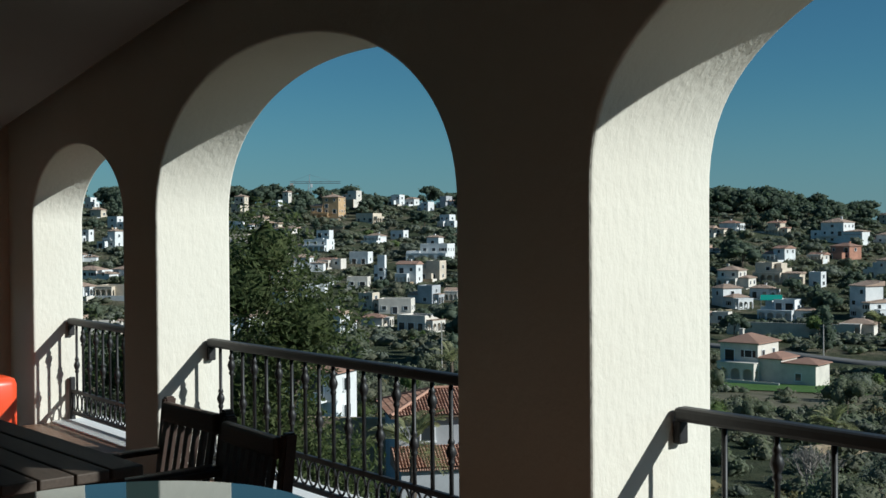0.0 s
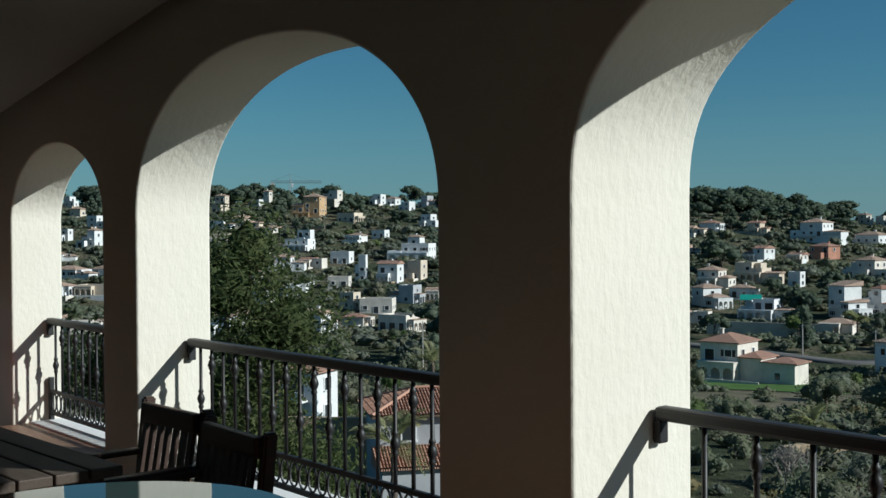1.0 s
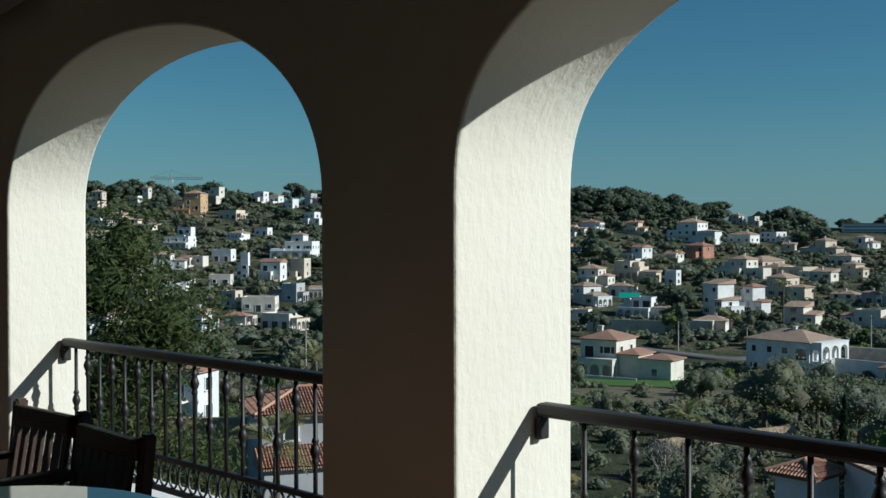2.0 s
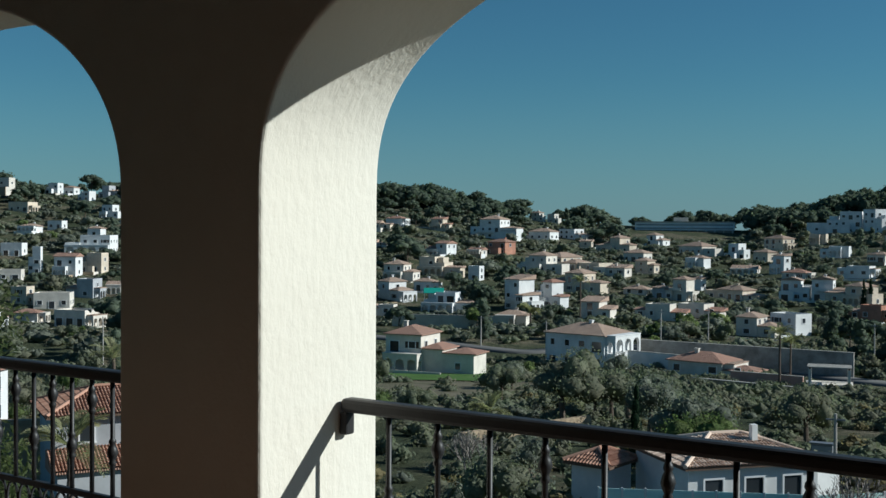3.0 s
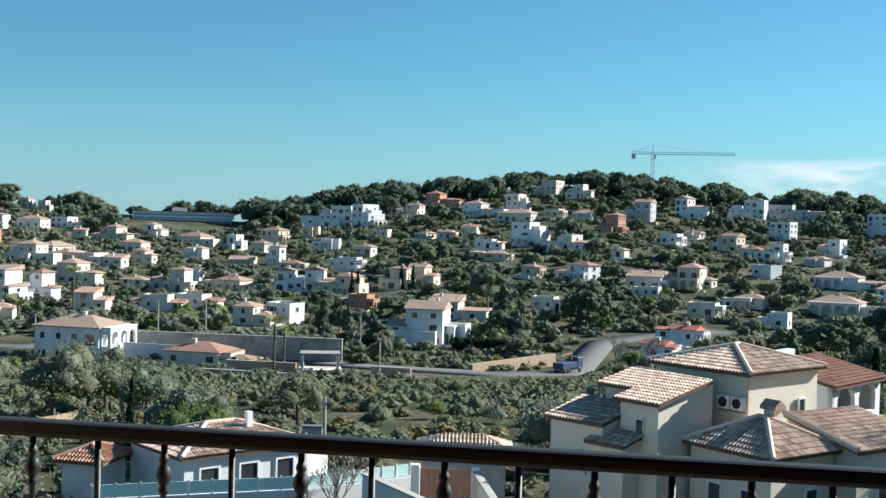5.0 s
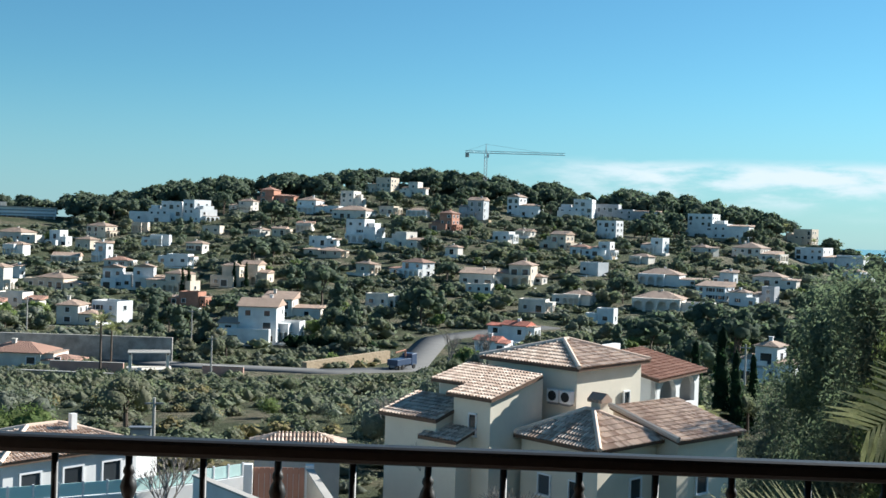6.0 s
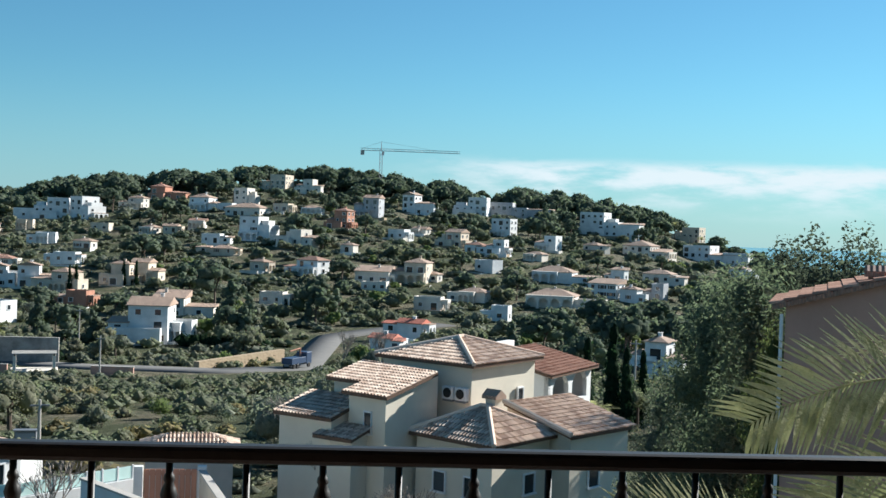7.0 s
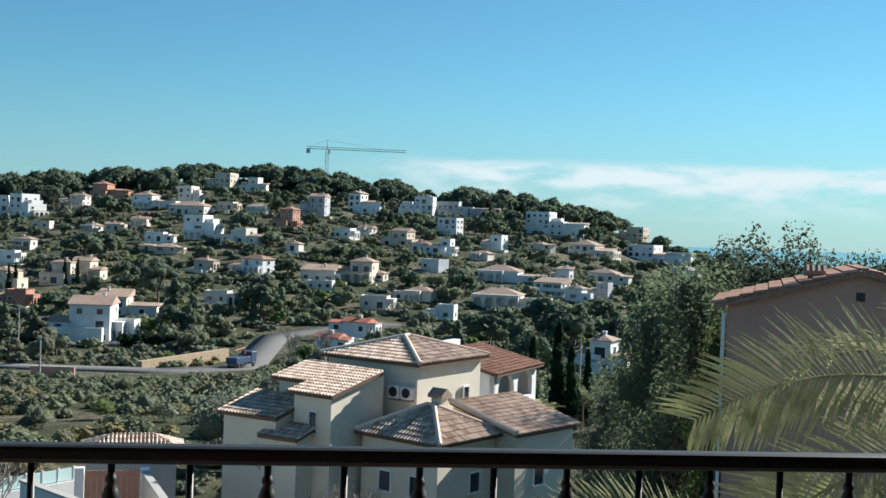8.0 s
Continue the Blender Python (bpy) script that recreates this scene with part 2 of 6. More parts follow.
def box(bm, x0, x1, y0, y1, z0, z1):
    vs = [bm.verts.new((x, y, z)) for x in (x0, x1) for y in (y0, y1) for z in (z0, z1)]
    for f in ((0, 1, 3, 2), (4, 6, 7, 5), (0, 4, 5, 1), (2, 3, 7, 6), (0, 2, 6, 4), (1, 5, 7, 3)):
        bm.faces.new([vs[i] for i in f])
    return vs


def boxed(x0, x1, y0, y1, z0, z1, bevel=0.0):
    bm = bmesh.new()
    box(bm, x0, x1, y0, y1, z0, z1)
    if bevel:
        bmesh.ops.bevel(bm, geom=bm.edges[:], offset=bevel, segments=2, affect="EDGES", profile=0.5)
    return bm


def tube(bm, p, q, r0, r1=None, n=8):
    """A tapered round bar from p to q."""
    p, q = Vector(p), Vector(q)
    r1 = r0 if r1 is None else r1
    a = (q - p).normalized()
    s = a.cross(Vector((0, 0, 1)) if abs(a.z) < 0.95 else Vector((1, 0, 0))).normalized()
    u = a.cross(s)
    rings = []
    for c, r in ((p, r0), (q, r1)):
        rings.append([bm.verts.new(c + (s * math.cos(2 * math.pi * k / n) + u * math.sin(2 * math.pi * k / n)) * r) for k in range(n)])
    for k in range(n):
        bm.faces.new((rings[0][k], rings[0][(k + 1) % n], rings[1][(k + 1) % n], rings[1][k]))
    bm.faces.new(rings[0][::-1])
    bm.faces.new(rings[1])


def lathe(bm, x, y, profile, n=10):
    """Rings of (radius, z) round the upright through x, y."""
    rings = [[bm.verts.new((x + r * math.cos(2 * math.pi * k / n), y + r * math.sin(2 * math.pi * k / n), z)) for k in range(n)] for r, z in profile]
    for a, b in zip(rings, rings[1:]):
        for k in range(n):
            bm.faces.new((a[k], a[(k + 1) % n], b[(k + 1) % n], b[k]))
    bm.faces.new(rings[0][::-1])
    bm.faces.new(rings[-1])


def arched(bm, x0, x1, holes, z1, y0, y1, power=2.0, z0=0.0, steps=24, top=None):
    """A wall from x0 to x1 and y0 to y1 with arched openings: rows of left, right, foot, spring, rise. top(x): its upper edge."""
    top = top or (lambda x: z1)

    def quad(*pts):
        bm.faces.new([bm.verts.new(p) for p in pts])

    x = x0
    left = []
    for a, b, foot, spring, rise in list(holes) + [(x1, None, None, None, None)]:
        if a > x + 1e-6:
            for y, flip in ((y0, 0), (y1, 1)):
                right = [] if b is None else [z for z in (foot, spring) if z > z0]
                q = [(x, y, z0), (a, y, z0)] + [(a, y, z) for z in right] + [(a, y, top(a)), (x, y, top(x))] + [(x, y, z) for z in left[::-1]]
                quad(*(q[::-1] if flip else q))
        if b is None:
            break
        us = [math.pi * (1 - i / steps) for i in range(steps + 1)]
        pw = 2.0 / power
        arc = []
        for u in us:
            c, s = math.cos(u), math.sin(u)
            arc.append(((a + b) / 2 + (b - a) / 2 * math.copysign(abs(c) ** pw, c), spring + rise * abs(s) ** pw))
        for (xa, za), (xb, zb) in zip(arc, arc[1:]):
            quad((xa, y0, za), (xb, y0, zb), (xb, y0, top(xb)), (xa, y0, top(xa)))
            quad((xa, y1, top(xa)), (xb, y1, top(xb)), (xb, y1, zb), (xa, y1, za))
            quad((xa, y0, za), (xa, y1, za), (xb, y1, zb), (xb, y0, zb))
        quad((a, y0, foot), (a, y1, foot), (a, y1, spring), (a, y0, spring))
        quad((b, y0, spring), (b, y1, spring), (b, y1, foot), (b, y0, foot))
        if foot > z0:
            quad((a, y0, z0), (b, y0, z0), (b, y0, foot), (a, y0, foot))
            quad((a, y1, foot), (b, y1, foot), (b, y1, z0), (a, y1, z0))
            quad((a, y0, foot), (b, y0, foot), (b, y1, foot), (a, y1, foot))
        x = b
        left = [z for z in (foot, spring) if z > z0]
    quad((x0, y0, z0), (x0, y0, top(x0)), (x0, y1, top(x0)), (x0, y1, z0))
    quad((x1, y0, z0), (x1, y1, z0), (x1, y1, top(x1)), (x1, y0, top(x1)))
    quad((x0, y0, top(x0)), (x1, y0, top(x1)), (x1, y1, top(x1)), (x0, y1, top(x0)))
    bmesh.ops.remove_doubles(bm, verts=bm.verts, dist=1e-5)
    return bm


# ---- the terrace ----
WALL_IN, WALL_OUT = 2.245, 2.765
RAIL_Y, RAIL_TOP, SILL = 2.60, 0.993, 0.33
ARCHES = [(-7.10, -5.60, SILL, 1.60, 0.43, 2.0), (-5.17, -2.785, SILL, 1.60, 0.69, 2.15), (-2.18, 2.35, SILL, 1.60, 0.80, 2.6)]


def wall_top(x):
    return 3.6


def ceiling_z(x):
    """The underside of the sloping ceiling where it meets the arcade."""
    return 2.27 + 0.135 * (x + 6.7)


def arcade():
    bm = bmesh.new()
    bounds = [-7.6, -5.38, -2.48, 4.2]
    for k, (a, b, foot, spring, rise, power) in enumerate(ARCHES):
        piece = bmesh.new()
        arched(piece, bounds[k], bounds[k + 1], [(a, b, foot, spring, rise)], 3.6, WALL_IN, WALL_OUT, power, 0.0, 64)
        me = bpy.data.meshes.new("arch")
        piece.to_mesh(me)
        piece.free()
        bm.from_mesh(me)
        bpy.data.meshes.remove(me)
    bmesh.ops.remove_doubles(bm, verts=bm.verts, dist=1e-4)
    bm.normal_update()
    # the joints between the three arches are inside the wall
    inside = [f for f in bm.faces if abs(f.normal.x) > 0.99 and any(abs(f.calc_center_median().x - x) < 1e-3 for x in bounds[1:3])]
    bmesh.ops.delete(bm, geom=inside, context="FACES")
    bmesh.ops.remove_doubles(bm, verts=bm.verts, dist=1e-4)
    sharp = [e for e in bm.edges if len(e.link_faces) == 2 and e.calc_face_angle(0) > 0.7]
    bmesh.ops.bevel(bm, geom=sharp, offset=0.012, segments=3, affect="EDGES", profile=0.5, clamp_overlap=True)
    # the wall thins a little towards its far end
    for v in bm.verts:
        t = max(0.0, -2.2 - v.co.x)
        v.co.y += 0.025 * t if v.co.y < 2.5 else -0.016 * t
    ob = part("wall_arcade", bm, STUCCO)
    ob.data.set_sharp_from_angle(angle=0.5)
    for p in ob.data.polygons:
        p.use_smooth = abs(p.normal.y) < 0.05 and p.area < 0.2
    return tagged(ob, "combed cream stucco arcade wall with three arches", "wall", kind="structure")


arcade()
tagged(part("floor", boxed(-8.2, 4.2, -3.4, 2.765, -0.25, 0.0), TERRACOTTA), "terracotta tiled terrace floor", "floor", kind="structure")
bm = bmesh.new()
lo = [bm.verts.new((x, y, ceiling_z(x) + (2.245 - y) * 0.02 + (0.0 if y < 2.0 else -0.0))) for x in (-8.2, 4.2) for y in (-3.4, 2.245)]
hi = [bm.verts.new((x, y, ceiling_z(x) + 0.25)) for x in (-8.2, 4.2) for y in (-3.4, 2.245)]
for f in ((0, 1, 3, 2), ):
    bm.faces.new([lo[i] for i in f])
    bm.faces.new([hi[i] for i in f][::-1])
for a, b in ((0, 1), (1, 3), (3, 2), (2, 0)):
    bm.faces.new((lo[a], lo[b], hi[b], hi[a]))
bmesh.ops.recalc_face_normals(bm, faces=bm.faces)
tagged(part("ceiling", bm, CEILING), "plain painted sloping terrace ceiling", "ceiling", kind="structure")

# end wall with its own opening, running back from the corner
bm = bmesh.new()
arched(bm, -2.74, 3.4, [(-2.2, -0.3, SILL, 1.05, 0.35)], 3.6, -0.24, 0.24, 2.0, 0.0, 40)
bmesh.ops.recalc_face_normals(bm, faces=bm.faces)
end = tagged(part("wall_end", bm, STUCCO), "cream stucco end wall with an arched opening", "wall", kind="structure")
end.matrix_world = pose(-7.84, 0, 0, 0, 0, -90)
# the house wall behind the terrace, with wide dark glass doors
bm = bmesh.new()
arched(bm, -8.1, 4.2, [(-6.0, -3.6, 0.02, 1.95, 0.1), (-2.0, 1.6, 0.02, 1.95, 0.1)], 3.6, -3.65, -3.4, 6.0, 0.0, 12)
bmesh.ops.recalc_face_normals(bm, faces=bm.faces)
tagged(part("wall_house", bm, STUCCO), "cream stucco house wall behind the terrace", "wall", kind="structure")
for a, b in ((-6.0, -3.6), (-2.0, 1.6)):
    w = tagged(part("window_1" if a < -3 else "window_2", boxed(a, b, -3.56, -3.52, 0.02, 2.05), GLASS), "dark glass terrace door", "window", kind="structure")
tagged(part("wall_side", boxed(4.2, 4.45, -3.65, 2.765, 0, 3.6), STUCCO), "cream stucco side wall closing the terrace", "wall", kind="structure")
tagged(part("trim", boxed(-8.4, 4.45, -3.65, 2.9, 3.6, 3.75), ROOF_FLAT), "flat screed roof over the terrace", "roof", kind="structure")

# low tiled sills inside the arches
for k, (a, b, foot, spring, rise, power) in enumerate(ARCHES):
    bm = boxed(a + 0.004, b - 0.004, WALL_IN - 0.06, WALL_IN + 0.22, SILL - 0.025, SILL + 0.012, 0.008)
    s = tagged(part("trim", bm, TERRACOTTA), "terracotta tiled ledge along the arch sill", "sill", kind="structure")
    bm = boxed(a + 0.004, b - 0.004, WALL_IN + 0.225, WALL_OUT + 0.03, SILL - 0.02, SILL + 0.022, 0.006)
    tagged(part("trim", bm, TRIM_WHITE), "white rendered outer sill under the railing", "sill", kind="structure")
# terrace base outside, down to the garden
tagged(part("wall_base", boxed(-8.2, 4.4, -3.6, 2.765, -12.0, -0.25), WARM), "rendered wall below the terrace", "wall", kind="structure")


def knot_profile(z, r=0.0085):
    return [(r, z - 0.05), (0.012, z - 0.045), (0.014, z - 0.035), (0.010, z - 0.028), (0.016, z - 0.016), (0.0205, z), (0.016, z + 0.016), (0.010, z + 0.028), (0.014, z + 0.035), (0.012, z + 0.045), (r, z + 0.05)]


def baluster_mesh(name, knots, z0, z1):
    bm = bmesh.new()
    prof = [(0.0085, z0)]
    for z in knots:
        prof += knot_profile(z)
    prof.append((0.0085, z1))
    lathe(bm, 0, 0, prof, 8)
    me = bpy.data.meshes.new(name)
    bm.to_mesh(me)
    bm.free()
    for p in me.polygons:
        p.use_smooth = True
    me.materials.append(IRON)
    return me


BAL_A = baluster_mesh("baluster", (0.875,), SILL + 0.20, RAIL_TOP - 0.04)
BAL_B = baluster_mesh("baluster", (0.70,), SILL + 0.20, RAIL_TOP - 0.04)
bm = bmesh.new()
rings = []
for u in [2 * math.pi * k / 18 for k in range(18)]:
    c = Vector((0.032 * math.sin(u), 0, SILL + 0.135 + 0.055 * math.cos(u)))
    out = Vector((math.sin(u), 0, math.cos(u)))
    rings.append([bm.verts.new(c + (out * math.cos(w) + Vector((0, 1, 0)) * math.sin(w)) * 0.0055) for w in [2 * math.pi * q / 5 for q in range(5)]])
for k in range(18):
    for q in range(5):
        bm.faces.new((rings[k][q], rings[(k + 1) % 18][q], rings[(k + 1) % 18][(q + 1) % 5], rings[k][(q + 1) % 5]))
bmesh.ops.recalc_face_normals(bm, faces=bm.faces)
SCROLL = bpy.data.meshes.new("scroll")
bm.to_mesh(SCROLL)
bm.free()
SCROLL.materials.append(IRON)


def railing(a, b, y, spacing, turn=0.0, place=None):
    """A forged railing between two jambs: handrail, scroll band and balusters with knots."""
    m = place or Matrix.Translation((0, y, 0))
    rail = thing("railing", m, "black forged iron railing with knotted balusters in the arch", "railing", "terrace railings")
    bm = boxed(a + 0.01, b - 0.01, -0.027, 0.027, RAIL_TOP - 0.042, RAIL_TOP, 0.012)
    part("handrail", bm, IRON, rail)
    part("bottom_rail", boxed(a + 0.004, b - 0.004, -0.011, 0.011, SILL + 0.055, SILL + 0.078, 0.003), IRON, rail)
    part("middle_rail", boxed(a + 0.004, b - 0.004, -0.011, 0.011, SILL + 0.19, SILL + 0.213, 0.003), IRON, rail)
    for x, s in ((a, 1), (b, -1)):
        bm = boxed(min(x + s * 0.002, x + s * 0.03), max(x + s * 0.002, x + s * 0.03), -0.02, 0.02, RAIL_TOP - 0.11, RAIL_TOP - 0.042, 0.006)
        part("wall_bracket", bm, IRON, rail)
        part("foot", boxed(min(x + s * 0.01, x + s * 0.04), max(x + s * 0.01, x + s * 0.04), -0.015, 0.015, SILL + 0.02, SILL + 0.29, 0.004), IRON, rail)
    n = max(2, int(round((b - a) / spacing)))
    for k in range(1, n):
        ob = new("baluster", BAL_A if k % 2 == 0 else BAL_B)
        ob.parent = rail
        ob.location = (a + (b - a) * k / n, 0, 0)
    n2 = max(2, int(round((b - a) / 0.075)))
    for k in range(1, n2):
        ob = new("scroll", SCROLL)
        ob.parent = rail
        ob.location = (a + (b - a) * k / n2, 0, 0)
    return rail


railing(-7.10, -5.60, RAIL_Y, 0.105)
railing(-5.17, -2.785, RAIL_Y, 0.112)
railing(-2.18, 2.35, RAIL_Y, 0.172)
railing(0.31, 2.185, 0, 0.15, place=pose(-7.86, 0, 0, 0, 0, 90))


# ---- terrace furniture ----
def slat_chair(m, label):
    """A folding garden chair: slatted back and seat, arms, four legs. Its back is at +y."""
    ch = thing("garden_chair", m, label, "chair", "chairs round the table")
    for s in (-1, 1):
        bm = bmesh.new()
        vs = box(bm, s * 0.27 - 0.022, s * 0.27 + 0.022, 0.20, 0.25, 0.02, 0.86)
        for v in vs:
            if v.co.z > 0.5:
                v.co.y += 0.085
        bmesh.ops.bevel(bm, geom=bm.edges[:], offset=0.008, segments=2, affect="EDGES")
        part("back_post", bm, WOOD, ch)
        part("leg", boxed(s * 0.27 - 0.02, s * 0.27 + 0.02, -0.24, -0.20, 0.0, 0.63, 0.006), WOOD, ch)
        part("armrest", boxed(s * 0.27 - 0.032, s * 0.27 + 0.032, -0.28, 0.27, 0.63, 0.655, 0.01), WOOD, ch)
        part("seat_rail", boxed(s * 0.24 - 0.015, s * 0.24 + 0.015, -0.24, 0.24, 0.39, 0.43, 0.004), WOOD, ch)
    bm = boxed(-0.25, 0.25, 0.262, 0.300, 0.765, 0.845, 0.012)
    part("top_rail", bm, WOOD, ch)
    part("lower_rail", boxed(-0.25, 0.25, 0.215, 0.245, 0.47, 0.52, 0.006), WOOD, ch)
    for k in range(7):
        x = -0.21 + 0.07 * k
        bm = bmesh.new()
        vs = box(bm, x - 0.018, x + 0.018, 0.222, 0.238, 0.50, 0.785)
        for v in vs:
            if v.co.z > 0.6:
                v.co.y += 0.048
        part("back_slat", bm, WOOD, ch)
    for k in range(6):
        y = -0.22 + 0.08 * k
        part("seat_slat", boxed(-0.26, 0.26, y - 0.032, y + 0.032, 0.43, 0.448, 0.005), WOOD, ch)
    return ch


def wooden_table(m, wx, wy):
    """A planked garden table; planks run along x."""
    t = thing("garden_table", m, "dark weathered wooden table with a planked top", "table")
    n = 8
    for k in range(n):
        y = -wy / 2 + wy * (k + 0.5) / n
        part("plank", boxed(-wx / 2, wx / 2, y - wy / n / 2 + 0.004, y + wy / n / 2 - 0.004, 0.715, 0.75, 0.005), TABLE_WOOD, t)
    for s in (-1, 1):
        part("apron", boxed(-wx / 2 + 0.05, wx / 2 - 0.05, s * (wy / 2 - 0.06) - 0.012, s * (wy / 2 - 0.06) + 0.012, 0.63, 0.714), WOOD, t)
        for r in (-1, 1):
            part("leg", boxed(r * (wx / 2 - 0.08) - 0.03, r * (wx / 2 - 0.08) + 0.03, s * (wy / 2 - 0.08) - 0.03, s * (wy / 2 - 0.08) + 0.03, 0, 0.713, 0.005), WOOD, t)
    return t


def glass_table(m, r):
    t = thing("glass_table", m, "round garden table with a dark reflecting glass top", "table")
    bm = bmesh.new()
    lathe(bm, 0, 0, [(r - 0.012, 0.726), (r, 0.730), (r, 0.736), (r - 0.006, 0.742)], 72)
    part("tabletop", bm, TABLE_GLASS, t, smooth=False)
    bm = bmesh.new()
    lathe(bm, 0, 0, [(r - 0.03, 0.70), (r - 0.008, 0.70), (r - 0.008, 0.7255), (r - 0.03, 0.7255)], 48)
    part("rim", bm, IRON, t)
    for k in range(4):
        a = math.pi / 4 + k * math.pi / 2
        bm = bmesh.new()
        tube(bm, (0.85 * r * math.cos(a), 0.85 * r * math.sin(a), 0.0), (0.75 * r * math.cos(a), 0.75 * r * math.sin(a), 0.70), 0.016, n=10)
        part("leg", bm, IRON, t)
    return t


wooden_table(pose(-4.36, 1.02, 0, 0, 0, 3), 1.7, 0.95)
slat_chair(pose(-4.08, 1.69, 0, 0, 0, 2) @ Matrix.Diagonal((0.88, 1, 0.985, 1)), "dark-stained slatted garden chair at the wooden table")
slat_chair(pose(-3.60, 1.68, 0, 0, 0, -3) @ Matrix.Diagonal((0.88, 1, 0.965, 1)), "dark-stained slatted garden chair beside the glass table")
glass_table(pose(-2.86, 1.17, 0), 0.55)
bx = thing("plastic_canister", pose(-6.88, 2.0, 0.0, 0, 0, 4), "bright red plastic canister by the end wall", "canister")
bm = boxed(-0.14, 0.14, -0.16, 0.16, 0.36, 0.69, 0.05)
part("body", bm, RED, bx, smooth=True)
part("stand", boxed(-0.13, 0.13, -0.15, 0.15, 0.0, 0.359, 0.01), WOOD, bx)
bm = bmesh.new()
tube(bm, (-0.08, 0, 0.68), (-0.08, 0, 0.74), 0.012)
tube(bm, (0.08, 0, 0.68), (0.08, 0, 0.74), 0.012)
tube(bm, (-0.09, 0, 0.74), (0.09, 0, 0.74), 0.014)
part("handle", bm, RED, bx)


# ---- the valley and the hill ----
EYE_Z = 1.5
CREST_AZ = [-180, -90, -62, -52, -37, -31, -26, -20, -15, -10, -4, 0, 4, 8, 11, 14.5, 17, 19, 22, 30, 60, 180]
CREST_EL = [1.6, 1.6, 1.7, 1.6, 1.4, 0.6, 0.2, 0.0, 0.9, 1.6, 2.2, 2.0, 1.5, 1.2, 0.9, 0.4, -0.5, -1.1, -2.0, -2.2, -1.5, 1.6]
NEAR_R = [0, 6, 20, 50, 110, 216, 310]
NEAR_Z = [-6, -6.5, -9.5, -13.2, -18.2, -25.6, -24.2]


def ground(x, y):
    """Height of the land: it falls from the terrace to a valley floor and rises to a crest two thirds of a kilometre off."""
    r = math.hypot(x, y)
    az = math.degrees(math.atan2(x, y))
    if r <= 310:
        z = float(np.interp(r, NEAR_R, NEAR_Z))
    else:
        top = EYE_Z + 675 * math.tan(math.radians(float(np.interp(az, CREST_AZ, CREST_EL))))
        s = min(1.0, (r - 310) / 365)
        z = -24.2 + (top + 24.2) * s ** 1.15
        if r > 700:
            u = min(1.0, (r - 700) / 400)
            z += (-48 - z) * u * u * (3 - 2 * u)
    return z + 0.35 * math.sin(x * 0.051 + 1.3) * math.cos(y * 0.043) * min(1.0, r / 80)


def polar(az, r):
    return r * math.sin(radians(az)), r * math.cos(radians(az))


SMOOTH = ("crown", "pine_wood", "hillside_trees", "hillside_scrub", "hillside_maquis", "valley_scrub", "cane_thicket", "hedge")


def fast_mesh(name, verts, faces, material):
    """A mesh object from arrays: verts (n, 3), faces (m, 3 or 4)."""
    verts, faces = np.asarray(verts, np.float32), np.asarray(faces, np.int32)
    me = bpy.data.meshes.new(name)
    k = faces.shape[1]
    me.vertices.add(len(verts))
    me.vertices.foreach_set("co", verts.ravel())
    me.loops.add(faces.size)
    me.loops.foreach_set("vertex_index", faces.ravel())
    me.polygons.add(len(faces))
    me.polygons.foreach_set("loop_start", np.arange(0, faces.size, k, dtype=np.int32))
    me.update(calc_edges=True)
    if name in SMOOTH:
        me.polygons.foreach_set("use_smooth", np.ones(len(faces), bool))
    me.materials.append(material)
    return me


rs = [0.5] + [3.0 * 1.045 ** i for i in range(130)] + [1200, 1800, 2600, 3600, 4700]
seg = 360
verts, faces = [], []
for r in rs:
    for k in range(seg):
        a = 2 * math.pi * k / seg
        x, y = r * math.sin(a), r * math.cos(a)
        verts.append((x, y, ground(x, y)))
for i in range(len(rs) - 1):
    for k in range(seg):
        faces.append((i * seg + k, (i + 1) * seg + k, (i + 1) * seg + (k + 1) % seg, i * seg + (k + 1) % seg))
land = new("ground", fast_mesh("ground", verts, np.array(faces)[:, ::-1], EARTH))
for p in land.data.polygons:
    p.use_smooth = True
tagged(land, "scrubby green and brown hillside and valley floor", "ground", kind="structure")
bm = bmesh.new()
lathe(bm, 0, 0, [(4900, -38), (4900, -32)], 96)
tagged(part("water", bm, SEA), "turquoise sea beyond the headland", "sea", kind="structure")


def draped(name, az0, r0, az1, r1, material, label, category, lift=0.12, n=24):
    """A patch of ground cover laid over the land between two directions and two distances."""
    vs, fs = [], []
    for i in range(n + 1):
        for j in range(n + 1):
            a, r = az0 + (az1 - az0) * i / n, r0 + (r1 - r0) * j / n
            a += 0.5 * math.sin(j * 1.1) * (1 if i in (0, n) else 0)
            x, y = polar(a, r)
            vs.append((x, y, ground(x, y) + lift))
    for i in range(n):
        for j in range(n):
            k = i * (n + 1) + j
            fs.append((k, k + 1, k + n + 2, k + n + 1))
    return tagged(new(name, fast_mesh(name, vs, fs, material)), label, category, kind="structure")


